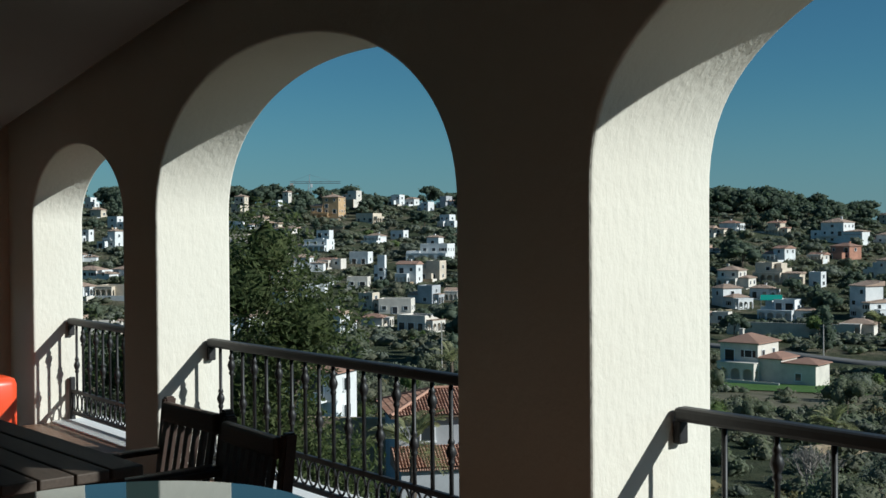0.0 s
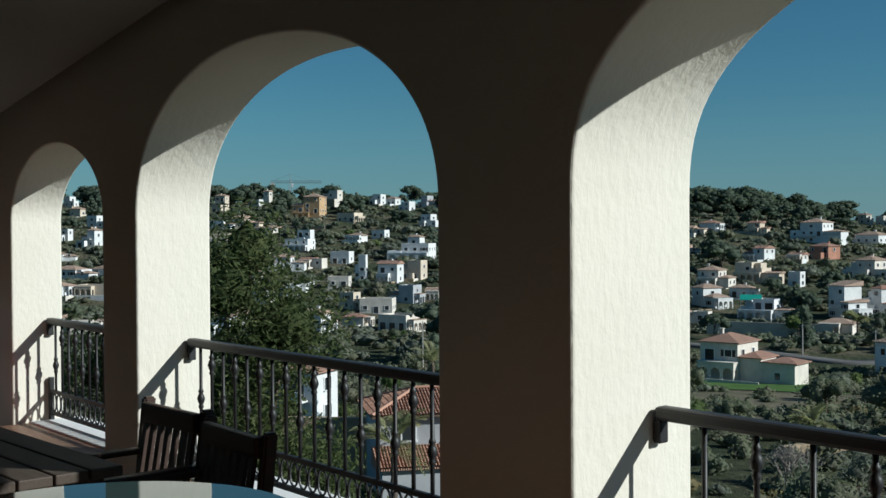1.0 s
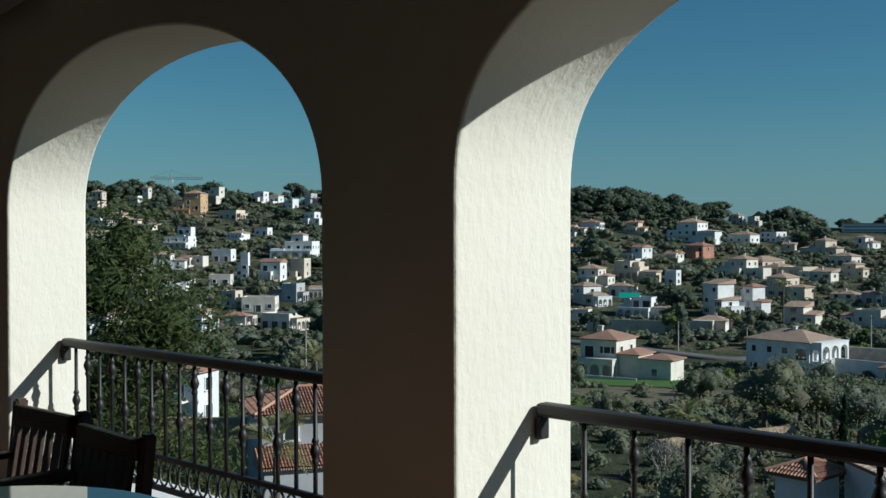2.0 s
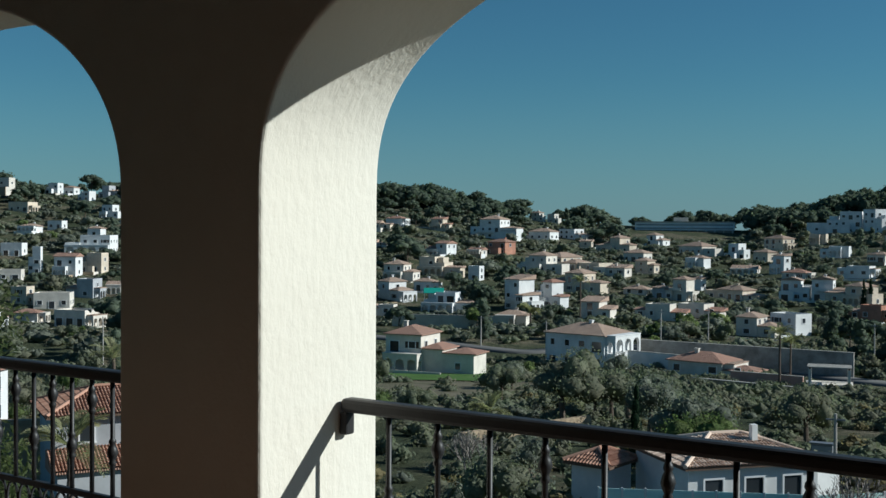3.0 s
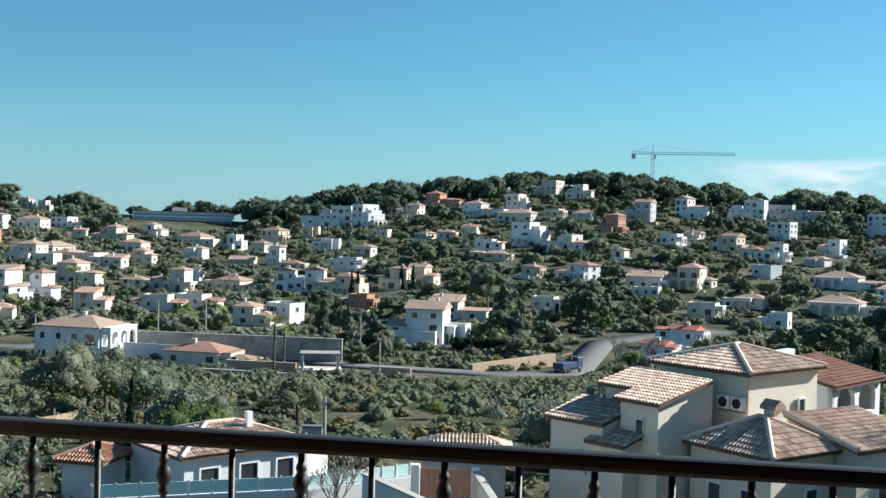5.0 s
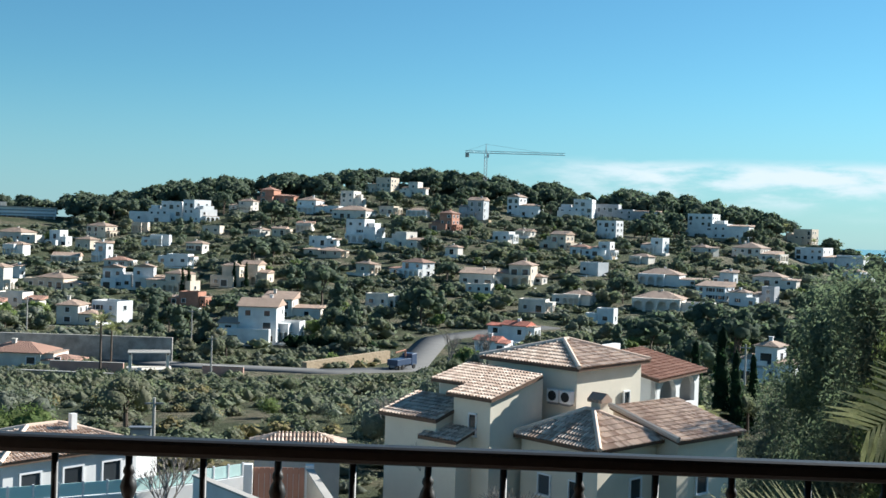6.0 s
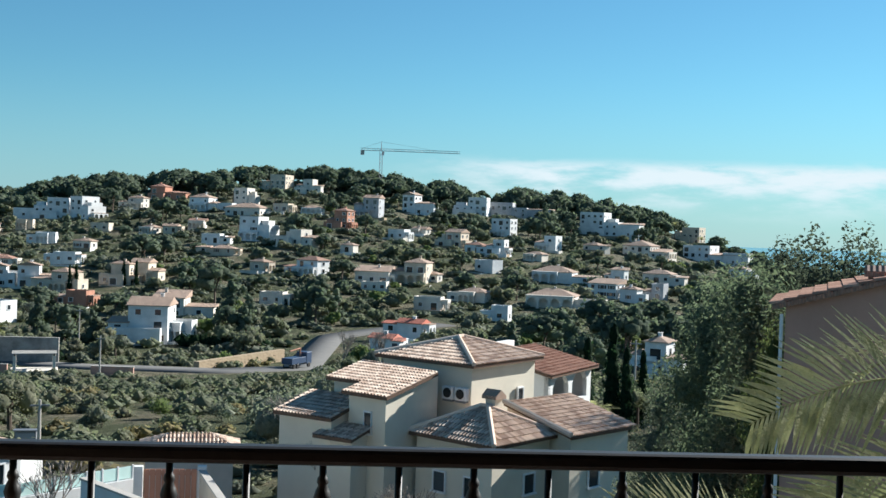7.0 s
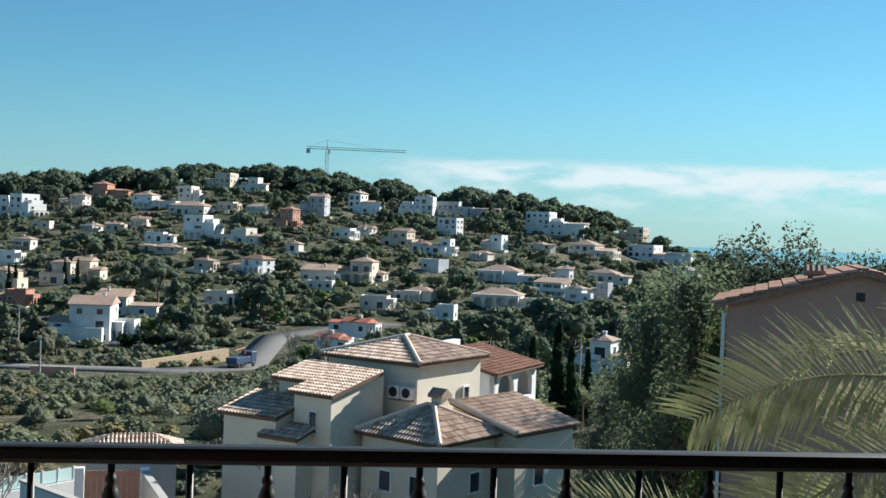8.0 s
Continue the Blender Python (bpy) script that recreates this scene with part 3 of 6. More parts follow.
def road(name, route, width, label="grey asphalt road winding through the valley"):
    """A road over the land along a few waypoints (azimuth, distance), with low kerbs."""
    pts = []
    for (a0, r0), (a1, r1) in zip(route, route[1:]):
        for k in range(14):
            u = k / 14
            pts.append(Vector((*polar(a0 + (a1 - a0) * u, r0 + (r1 - r0) * u), 0)))
    pts.append(Vector((*polar(*route[-1]), 0)))
    for _ in range(6):
        pts = [pts[0]] + [(a + b * 2 + c) / 4 for a, b, c in zip(pts, pts[1:], pts[2:])] + [pts[-1]]
    vs, fs = [], []
    for i, p in enumerate(pts):
        d = (pts[min(i + 1, len(pts) - 1)] - pts[max(i - 1, 0)]).normalized()
        s = Vector((d.y, -d.x, 0))
        z = ground(p.x, p.y) + 0.3
        for k in (-0.5, 0.5):
            q = p + s * width * k
            vs += [(q.x, q.y, z), (q.x, q.y, z - 0.9)]
    for i in range(len(pts) - 1):
        k = i * 4
        fs += [(k, k + 2, k + 6, k + 4), (k + 1, k, k + 4, k + 5), (k + 2, k + 3, k + 7, k + 6)]
    ob = tagged(new(name, fast_mesh(name, vs, fs, ASPHALT)), label, "road", kind="structure")
    for p in pts[::4]:
        pr = math.hypot(p.x, p.y)
        el = math.degrees(math.atan2(ground(p.x, p.y) - EYE_Z, pr))
        BUILT.append((math.degrees(math.atan2(p.x, p.y)), 0.5, pr, el - 0.05, el + 0.35))
    ROADS.extend((p.x, p.y, width / 2 + 1.0) for p in pts)
    return ob


ROADS = []
BUILT = []      # direction, half width, distance, foot and top angles of every house


# ---- houses ----
def ring_mesh(name, w, h, t, depth, material):
    bm = bmesh.new()
    box(bm, -w / 2 - t, -w / 2, -depth, 0.02, 0, h)
    box(bm, w / 2, w / 2 + t, -depth, 0.02, 0, h)
    box(bm, -w / 2 - t, w / 2 + t, -depth, 0.02, h, h + t)
    box(bm, -w / 2 - t - 0.06, w / 2 + t + 0.06, -depth - 0.08, 0.02, -t, 0)
    me = bpy.data.meshes.new(name)
    bm.to_mesh(me)
    bm.free()
    me.materials.append(material)
    return me


def pane_mesh(name, w, h):
    bm = bmesh.new()
    box(bm, -w / 2, w / 2, -0.02, 0.03, 0, h)
    me = bpy.data.meshes.new(name)
    bm.to_mesh(me)
    bm.free()
    me.materials.append(GLASS)
    return me


def shutter_mesh(name, w, h):
    """A wooden shutter folded back beside a window."""
    bm = bmesh.new()
    box(bm, w / 2 + 0.11, w + 0.05, -0.07, -0.02, 0.0, h)
    me = bpy.data.meshes.new(name)
    bm.to_mesh(me)
    bm.free()
    me.materials.append(WOOD)
    return me


SHUTTER = shutter_mesh("shutters", 1.0, 1.15)
FRAMES = {"window": ring_mesh("window_frame", 1.0, 1.15, 0.1, 0.09, TRIM_WHITE), "door": ring_mesh("window_frame", 1.5, 2.05, 0.1, 0.09, TRIM_WHITE)}
PANES = {"window": pane_mesh("pane", 1.0, 1.15), "door": pane_mesh("pane", 1.5, 2.05)}


def add_window(parent, x, y, z, turn, kind="window", sx=1.0):
    f = new("window", FRAMES[kind])
    f.parent = parent
    f.matrix_local = pose(x, y, z, 0, 0, turn) @ Matrix.Diagonal((sx, 1, 1, 1))
    p = new("pane", PANES[kind])
    p.parent = f
    return f


def body(parent, name, x0, x1, y0, y1, z1, wall, roof, rise, tiles, foot=-3.0):
    """One volume of a house with its own roof: pitched tiles, or a parapet round a flat deck."""
    w, d = x1 - x0, y1 - y0
    part(name, boxed(x0, x1, y0, y1, foot, z1), wall, parent)
    if roof == "flat":
        o = part("parapet", parapet(w, d, z1 + 0.003), wall, parent)
        q = part("roof", boxed(-w / 2 + 0.2, w / 2 - 0.2, -d / 2 + 0.2, d / 2 - 0.2, z1 + 0.004, z1 + 0.12), ROOF_FLAT, parent)
        q.location = ((x0 + x1) / 2, (y0 + y1) / 2, 0)
    else:
        o = part("roof", roof_mesh(roof, w, d, z1, rise), tiles, parent)
    o.location = ((x0 + x1) / 2, (y0 + y1) / 2, 0)


def roof_mesh(kind, w, d, h0, rise, over=0.4):
    """Hip, gable or single-pitch roof over a body w by d whose walls end at h0; ridge along the longer side."""
    bm = bmesh.new()
    X, Y = w / 2 + over, d / 2 + over
    zb = h0 - 0.02
    c = [(-X, -Y), (X, -Y), (X, Y), (-X, Y)]
    lo = [bm.verts.new((x, y, zb)) for x, y in c]
    ed = [bm.verts.new((x, y, zb + 0.16)) for x, y in c]
    bm.faces.new(lo[::-1])
    for i in range(4):
        bm.faces.new((lo[i], lo[(i + 1) % 4], ed[(i + 1) % 4], ed[i]))
    zt = zb + 0.16 + rise
    if kind == "hip":
        if w >= d:
            k = max(0.05, X - Y * 0.95)
            a, b = bm.verts.new((-k, 0, zt)), bm.verts.new((k, 0, zt))
            bm.faces.new((ed[0], ed[1], b, a)); bm.faces.new((ed[2], ed[3], a, b))
            bm.faces.new((ed[1], ed[2], b)); bm.faces.new((ed[3], ed[0], a))
        else:
            k = max(0.05, Y - X * 0.95)
            a, b = bm.verts.new((0, -k, zt)), bm.verts.new((0, k, zt))
            bm.faces.new((ed[3], ed[0], a, b)); bm.faces.new((ed[1], ed[2], b, a))
            bm.faces.new((ed[0], ed[1], a)); bm.faces.new((ed[2], ed[3], b))
    elif kind == "gable":
        a, b = bm.verts.new((-X, 0, zt)), bm.verts.new((X, 0, zt))
        bm.faces.new((ed[0], ed[1], b, a)); bm.faces.new((ed[2], ed[3], a, b))
        bm.faces.new((ed[1], ed[2], b)); bm.faces.new((ed[3], ed[0], a))
    elif kind == "gable_front":
        a, b = bm.verts.new((0, -Y, zt)), bm.verts.new((0, Y, zt))
        bm.faces.new((ed[3], ed[0], a, b)); bm.faces.new((ed[1], ed[2], b, a))
        bm.faces.new((ed[0], ed[1], a)); bm.faces.new((ed[2], ed[3], b))
    else:
        a, b = bm.verts.new((-X, Y, zt)), bm.verts.new((X, Y, zt))
        bm.faces.new((ed[0], ed[1], b, a)); bm.faces.new((ed[1], ed[2], b)); bm.faces.new((ed[3], ed[0], a)); bm.faces.new((ed[2], ed[3], a, b))
    return bm


def parapet(w, d, h0, tall=0.55, t=0.2):
    bm = bmesh.new()
    box(bm, -w / 2, w / 2, -d / 2, -d / 2 + t, h0, h0 + tall)
    box(bm, -w / 2, w / 2, d / 2 - t, d / 2, h0, h0 + tall)
    box(bm, -w / 2, -w / 2 + t, -d / 2 + t, d / 2 - t, h0, h0 + tall)
    box(bm, w / 2 - t, w / 2, -d / 2 + t, d / 2 - t, h0, h0 + tall)
    return bm


def porch(parent, w, depth, h, n, material, m, flat=True):
    """An arcaded porch: an arched front, two arched sides and a flat roof with a parapet."""
    p = thing("porch", m, "", "")
    p.parent = parent
    step = w / n
    holes = [(-w / 2 + step * k + step * 0.12, -w / 2 + step * (k + 1) - step * 0.12, 0.0, h * 0.5, min(step * 0.38, h * 0.33)) for k in range(n)]
    bm = arched(bmesh.new(), -w / 2, w / 2, holes, h, -depth, -depth + 0.25, 2.0, -2.0, 10)
    bmesh.ops.recalc_face_normals(bm, faces=bm.faces)
    part("arcade", bm, material, p)
    for s in (-1, 1):
        bm = arched(bmesh.new(), -depth / 2, depth / 2 - 0.25, [(-depth * 0.32, depth * 0.22, 0.0, h * 0.5, min(depth * 0.25, h * 0.33))], h, -0.12, 0.12, 2.0, -2.0, 10)
        bmesh.ops.recalc_face_normals(bm, faces=bm.faces)
        o = part("side_wall", bm, material, p)
        o.matrix_local = pose(s * (w / 2 - 0.125), -depth / 2 + 0.0, 0, 0, 0, -90)
    part("porch_roof", boxed(-w / 2 - 0.08, w / 2 + 0.08, -depth - 0.08, 0, h + 0.003, h + 0.22), material if flat else ROOF, p)
    return p


def villa(az, r, z, turn, w, d, h, wall, roof="hip", extra="", tiles=None, storeys=0, label=""):
    """A house with its back to the hill, by direction and distance from the terrace."""
    tiles = tiles or ROOF
    x, y = polar(az, r)
    base = pose(x, y, z, 0, 0, -(az + turn))
    words = {"white_render": "white rendered", "warm_white_render": "warm white rendered", "cream_render": "cream rendered", "ochre_render": "ochre rendered", "terracotta_render": "terracotta red", "grey_render": "grey rendered", "rose_render": "rose rendered", "beige_render": "beige rendered"}[wall.name]
    top = {"hip": "hipped clay tile roof", "gable": "gabled clay tile roof", "gable_front": "gabled clay tile roof", "shed": "single-pitch tile roof", "flat": "flat roof and parapet"}[roof]
    more = " and arcaded porch" if "arch" in extra else ""
    ob = thing("house", base, label or f"{words} villa with {top}{more}", "house", "villas on the hillside")
    rnd = random.Random(int(az * 100) + int(r))
    if roof == "flat" and w > 4:
        h = min(h, 0.6 * w + 2.4)
    rise = 0.0 if roof == "flat" else min(0.17 * min(w, d) + 0.15, 0.36 * h)
    hw = h - rise - (0.5 if roof == "flat" else 0.1)
    n = storeys or max(1, int(round(hw / 3.0)))
    fl = hw / n
    # most taller houses step down to a lower volume on one side
    stepped = hw > 4.6 and w > 6.5 and "right" not in extra and rnd.random() < 0.8
    split = 1 if not stepped else rnd.choice((-1, 1))
    xs = [(-w / 2, w / 2, hw)]
    if stepped:
        cut = w * rnd.uniform(0.05, 0.2)
        low = hw * rnd.uniform(0.5, 0.68)
        xs = [(-w / 2, cut, hw), (cut + 0.003, w / 2, low)] if split > 0 else [(-cut, w / 2, hw), (-w / 2, -cut - 0.003, low)]
    for k, (x0, x1, top_) in enumerate(xs):
        y0 = -d / 2 + (rnd.uniform(-1.2, 0.9) if k else 0)
        y1 = d / 2 - (rnd.uniform(0, 0.3) * d if k else 0)
        form = roof if k == 0 or rnd.random() < 0.55 else rnd.choice(("flat", "shed"))
        body(ob, "wall", x0, x1, y0, y1, top_, wall, form, min(rise or 0.8, 0.17 * min(x1 - x0, y1 - y0) + 0.2), tiles)
        rows_ = max(1, int(round(top_ / 3.0)))
        for s in range(rows_):
            z0 = s * top_ / rows_ + max(0.7, top_ / rows_ * 0.3)
            cols = max(1, int((x1 - x0) / 3.0))
            for c in range(cols):
                if "arch" in extra and "right" not in extra and s == 0:
                    continue
                kind = "door" if (rnd.random() < 0.4 and top_ / rows_ > 2.4) else "window"
                if rnd.random() < 0.86:
                    f = add_window(ob, x0 + (x1 - x0) * (c + 0.5) / cols, y0, z0 if kind == "window" else s * top_ / rows_ + 0.08, 0, kind, rnd.uniform(0.85, 1.5))
                    if kind == "window" and r < 480 and rnd.random() < 0.3:
                        for back in (0, -1.66):
                            sh = new("shutter", SHUTTER)
                            sh.parent = f
                            sh.location = (back, 0, 0)
            side = max(1, int(d / 3.6))
            if k == 0 or split > 0:
                for c in range(side):
                    if "right" in extra and s == n - 1:
                        continue
                    if rnd.random() < 0.75 and (split < 0 or k == 1 or not stepped or z0 > xs[1][2]):
                        add_window(ob, x1, y0 + (y1 - y0) * (c + 0.5) / side, z0, 90, "window", rnd.uniform(0.8, 1.4))
        if k == 1 and form == "flat" and rnd.random() < 0.7:
            # a covered corner on the roof terrace
            part("terrace_room", boxed(x0 + 0.4, x1 - 0.4 - 0.3 * (x1 - x0), y0 + 0.35 * d, y1 - 0.3, top_ + 0.13, top_ + 2.3), wall, ob)
    if roof != "flat" and rnd.random() < 0.85 or "chimney" in extra:
        cx, cy = (xs[0][0] + xs[0][1]) / 2 + rnd.uniform(-0.15, 0.15) * w, rnd.uniform(-0.1, 0.2) * d
        bm = boxed(cx - 0.35, cx + 0.35, cy - 0.3, cy + 0.3, hw - 0.3, hw + rise + 0.5)
        box(bm, cx - 0.45, cx + 0.45, cy - 0.4, cy + 0.4, hw + rise + 0.503, hw + rise + 0.65)
        part("chimney", bm, wall, ob)
    if hw > 5.2 and "arch" not in extra and rnd.random() < 0.65:
        dep, top_ = rnd.uniform(2.4, 3.8), hw * rnd.uniform(0.3, 0.44)
        body(ob, "front_wing", -w * 0.5, w * rnd.uniform(0.1, 0.45), -d / 2 - dep, -d / 2 - 1.25, top_, wall, "flat", 0, tiles)
        add_window(ob, -w * 0.22, -d / 2 - dep, 0.15, 0, "door", 1.4)
    # a sunny arcaded porch on the side that faces down the valley
    if "arch" not in extra and r < 600 and rnd.random() < 0.5:
        dd = d * 0.8
        q = porch(ob, dd, 2.0, min(2.9, xs[-1 if split > 0 else 0][2] * 0.95), 3 if dd > 5 else 2, wall, Matrix(), rnd.random() < 0.5)
        q.matrix_local = pose(w / 2 + 0.003, 0, 0, 0, 0, 90)
        part("porch_base", boxed(w / 2 + 0.006, w / 2 + 2.0, -dd / 2, dd / 2, -3, -0.003), wall, ob)
    if "arch" in extra:
        if "right" in extra:
            q = porch(ob, d * 0.9, 2.2, fl, 3, wall, Matrix())
            q.matrix_local = pose(w / 2, 0, (n - 1) * fl, 0, 0, 90)
            part("undercroft", boxed(w / 2 + 0.002, w / 2 + 2.2, -d * 0.45, d * 0.45, -3, (n - 1) * fl - 0.003), wall, ob)
        else:
            q = porch(ob, w * (0.62 if "wide" not in extra else 0.98), 2.2, fl, 3 if "wide" not in extra else 4, wall, Matrix())
            q.matrix_local = pose((-0.15 if "wide" not in extra else 0) * w, -d / 2, 0)
    if "wing" in extra:
        ww, wd, wh = w * 0.55, d * 0.7, hw * 0.55
        part("wing", boxed(w / 2 + 0.003, w / 2 + ww, -d / 2 + 0.3, -d / 2 + 0.3 + wd, -3, wh), wall, ob)
        o = part("wing_roof", roof_mesh("hip" if roof != "flat" else "shed", ww, wd, wh, 0.8, 0.25), tiles, ob)
        o.location = (w / 2 + ww / 2 + 0.25, -d / 2 + 0.3 + wd / 2, 0)
        add_window(ob, w / 2 + ww / 2, -d / 2 + 0.3, 0.9, 0)
    if "terrace" in extra:
        bm = boxed(-w * 0.65, w * 0.65, -d / 2 - 4.0, -d / 2 - 0.003, -4.0, 0.0)
        part("terrace", bm, CONCRETE, ob)
        bm = boxed(-w * 0.65, w * 0.65, -d / 2 - 4.2, -d / 2 - 4.003, -4.0, 0.8)
        part("terrace_wall", bm, wall, ob)
    # annexes, garden walls and terraces of the plot
    if rnd.random() < 0.4 and "right" not in extra:
        aw, ad, ah = w * rnd.uniform(0.4, 0.7), d * rnd.uniform(0.5, 0.8), max(2.4, hw * rnd.uniform(0.4, 0.62))
        s = rnd.choice((-1, 1))
        x0 = s * (w / 2 + 0.003)
        y0 = -d / 2 + rnd.uniform(-0.8, 0.8)
        part("annex", boxed(min(x0, x0 + s * aw), max(x0, x0 + s * aw), y0, y0 + ad, -3, ah), wall, ob)
        if rnd.random() < 0.5:
            o = part("annex_roof", roof_mesh("shed", aw, ad, ah, 0.5, 0.2), tiles, ob)
            o.location = (x0 + s * (aw / 2 + 0.22), y0 + ad / 2, 0)
        else:
            o = part("annex_parapet", parapet(aw, ad, ah + 0.003, 0.7), wall, ob)
            o.location = (x0 + s * aw / 2, y0 + ad / 2, 0)
        add_window(ob, x0 + s * aw / 2, y0, ah * 0.35, 0, "window", 1.3)
    if rnd.random() < 0.45 and roof != "flat" and hw > 5:
        part("balcony", boxed(-w * 0.3, w * 0.3, -d / 2 - 1.1, -d / 2 - 0.003, fl - 0.18, fl), wall, ob)
        part("balcony_wall", boxed(-w * 0.3, w * 0.3, -d / 2 - 1.25, -d / 2 - 1.103, fl - 0.18, fl + 0.8), wall, ob)
    if rnd.random() < 0.75:
        gw = w * rnd.uniform(1.0, 1.7)
        gx = rnd.uniform(-0.3, 0.3) * w
        gy = -d / 2 - rnd.uniform(2.8, 5.5)
        zt = rnd.uniform(-0.6, 0.7)
        part("garden_wall", boxed(gx - gw / 2, gx + gw / 2, gy, gy + 0.3, -5, zt), rnd.choice((WHITE, WARM, CREAM, STONE, STONE, wall)), ob)
        part("garden_side_wall", boxed(gx + gw / 2 - 0.3, gx + gw / 2, gy + 0.303, gy + 4.0, -5, zt), rnd.choice((WHITE, WARM, STONE)), ob)
    half = math.degrees((w * abs(math.cos(radians(turn))) + d * abs(math.sin(radians(turn)))) / 2 / r)
    BUILT.append((az, half, r, math.degrees(math.atan2(z - EYE_Z, r)), math.degrees(math.atan2(z + h - EYE_Z, r))))
    return ob


villa(-35.93, 205, -24.2, 25, 11.0, 8.3, 8.3, WARM, "hip", "arch wing terrace", tiles=ROOF_RED)
villa(-21.90, 213, -25.0, 25, 10.5, 7.9, 4.2, WARM, "hip", "wing", tiles=ROOF_RED)
villa(14.39, 221, -25.3, 18, 7.3, 5.4, 7.9, WHITE, "hip")
villa(-27.56, 227, -25.7, 33, 13.7, 10.3, 8.6, WHITE, "hip", "arch right chimney")
villa(-11.02, 253, -25.0, 12, 12.3, 9.3, 10.0, WHITE, "gable")
villa(-9.14, 254, -25.0, 18, 5.5, 4.1, 4.8, WHITE, "flat", "arch")
villa(-19.23, 289, -24.5, 20, 9.6, 7.2, 6.1, WARM, "hip")
villa(-17.80, 294, -24.5, 40, 7.9, 5.9, 5.4, WHITE, "flat", "arch")
villa(-10.03, 315, -24.5, 12, 12.3, 9.2, 7.1, WARM, "shed")
villa(6.81, 318, -23.9, 18, 4.9, 3.7, 4.6, WHITE, "flat")
villa(-27.04, 323, -23.7, 20, 9.0, 6.7, 6.2, WARM, "shed")
villa(-13.99, 331, -23.1, 30, 6.2, 4.6, 4.3, BRICKY, "flat")
villa(-34.91, 335, -23.0, 20, 10.0, 7.5, 5.7, WHITE, "flat", "arch wide")
villa(-4.70, 336, -22.1, 18, 7.0, 5.2, 3.7, WARM, "flat")
villa(-30.90, 340, -23.0, 45, 8.7, 6.5, 10.7, WHITE, "shed")
villa(-53.95, 341, -21.9, 10, 9.8, 7.4, 4.5, WARM, "flat")
villa(-29.53, 346, -22.6, 45, 6.6, 5.0, 9.1, WHITE, "hip", "", tiles=ROOF_RED)
villa(-55.36, 348, -21.0, 35, 5.2, 3.9, 5.1, CREAM, "flat")
villa(9.39, 351, -21.5, 9, 14.6, 11.0, 5.9, WARM, "hip", "arch wide")
villa(-37.31, 353, -21.1, 50, 9.4, 7.0, 7.4, WHITE, "hip")
villa(5.43, 354, -21.0, 18, 8.5, 6.4, 4.6, WARM, "hip", "arch")
villa(-52.58, 359, -20.0, 25, 8.7, 6.5, 5.7, GREY, "flat")
villa(-14.39, 361, -20.8, 35, 9.5, 7.1, 7.1, CREAM, "hip", "arch")
villa(0.20, 368, -19.0, 18, 6.0, 4.5, 2.8, WARM, "flat")
villa(-23.05, 369, -21.1, 30, 6.9, 5.2, 7.9, WARM, "hip")
villa(-12.05, 369, -19.2, 20, 5.8, 4.4, 7.6, CREAM, "hip")
villa(13.27, 370, -20.2, 24, 5.9, 4.5, 5.4, WHITE, "hip")
villa(-16.31, 370, -20.4, 10, 6.3, 4.7, 7.8, WHITE, "gable_front")
villa(-24.01, 371, -20.9, 20, 4.6, 3.5, 4.5, GREY, "hip")
villa(-35.83, 372, -19.2, 20, 6.4, 4.8, 4.3, WHITE, "hip")
villa(-17.76, 372, -20.7, 10, 6.1, 4.6, 7.6, WHITE, "gable_front")
villa(-10.82, 375, -18.5, 21, 9.3, 6.9, 7.7, CREAM, "gable", "arch")
villa(-20.38, 375, -21.1, 35, 9.6, 7.2, 4.9, CREAM, "hip", "wing")
villa(-16.99, 377, -20.2, 10, 5.5, 4.1, 4.3, WHITE, "flat", "arch")
villa(12.05, 379, -19.3, 24, 9.9, 7.4, 6.2, WHITE, "shed")
villa(-25.15, 381, -20.2, 20, 7.9, 5.9, 3.2, WARM, "hip")
villa(14.46, 383, -19.6, 18, 7.1, 5.3, 5.5, GREY, "flat")
villa(0.31, 383, -17.4, 12, 11.6, 8.7, 5.8, WARM, "shed")
villa(-28.34, 384, -19.7, 30, 11.8, 8.8, 8.2, CREAM, "hip", "wing")
villa(2.18, 388, -17.2, 15, 12.6, 9.5, 8.9, CREAM, "hip", "arch wide")
villa(3.22, 391, -16.8, 24, 6.0, 4.5, 3.7, WARM, "hip")
villa(-37.02, 395, -16.5, 20, 10.6, 7.9, 7.0, WARM, "hip", "arch")
villa(-22.14, 397, -19.3, 40, 3.4, 2.6, 4.8, WHITE, "shed")
villa(-53.29, 401, -15.4, 25, 7.5, 5.6, 7.9, WHITE, "gable", "arch", tiles=ROOF_RED)
villa(-54.69, 402, -15.0, 20, 2.7, 2.0, 9.6, WHITE, "flat")
villa(-33.26, 403, -16.9, 30, 4.5, 3.4, 7.4, WHITE, "flat")
villa(9.44, 409, -16.2, 12, 14.6, 10.9, 5.9, WHITE, "hip", "arch")
villa(-52.09, 409, -14.6, 25, 7.6, 5.7, 7.6, CREAM, "flat")
villa(-35.28, 412, -15.6, 25, 10.2, 7.6, 6.8, CREAM, "flat", "arch wide")
villa(12.67, 423, -15.8, 24, 5.3, 4.0, 5.4, WHITE, "shed")
villa(-17.56, 428, -16.0, 20, 8.6, 6.4, 3.6, WARM, "hip", "", tiles=ROOF_RED)
villa(14.64, 433, -15.9, 18, 10.7, 8.0, 5.0, WARM, "hip")
villa(-30.10, 439, -15.1, 30, 11.4, 8.5, 8.1, WARM, "hip")
villa(-18.25, 447, -14.8, 40, 5.2, 3.9, 7.6, WHITE, "shed", "arch")
villa(-24.65, 448, -15.5, 30, 8.2, 6.2, 6.1, CREAM, "hip")
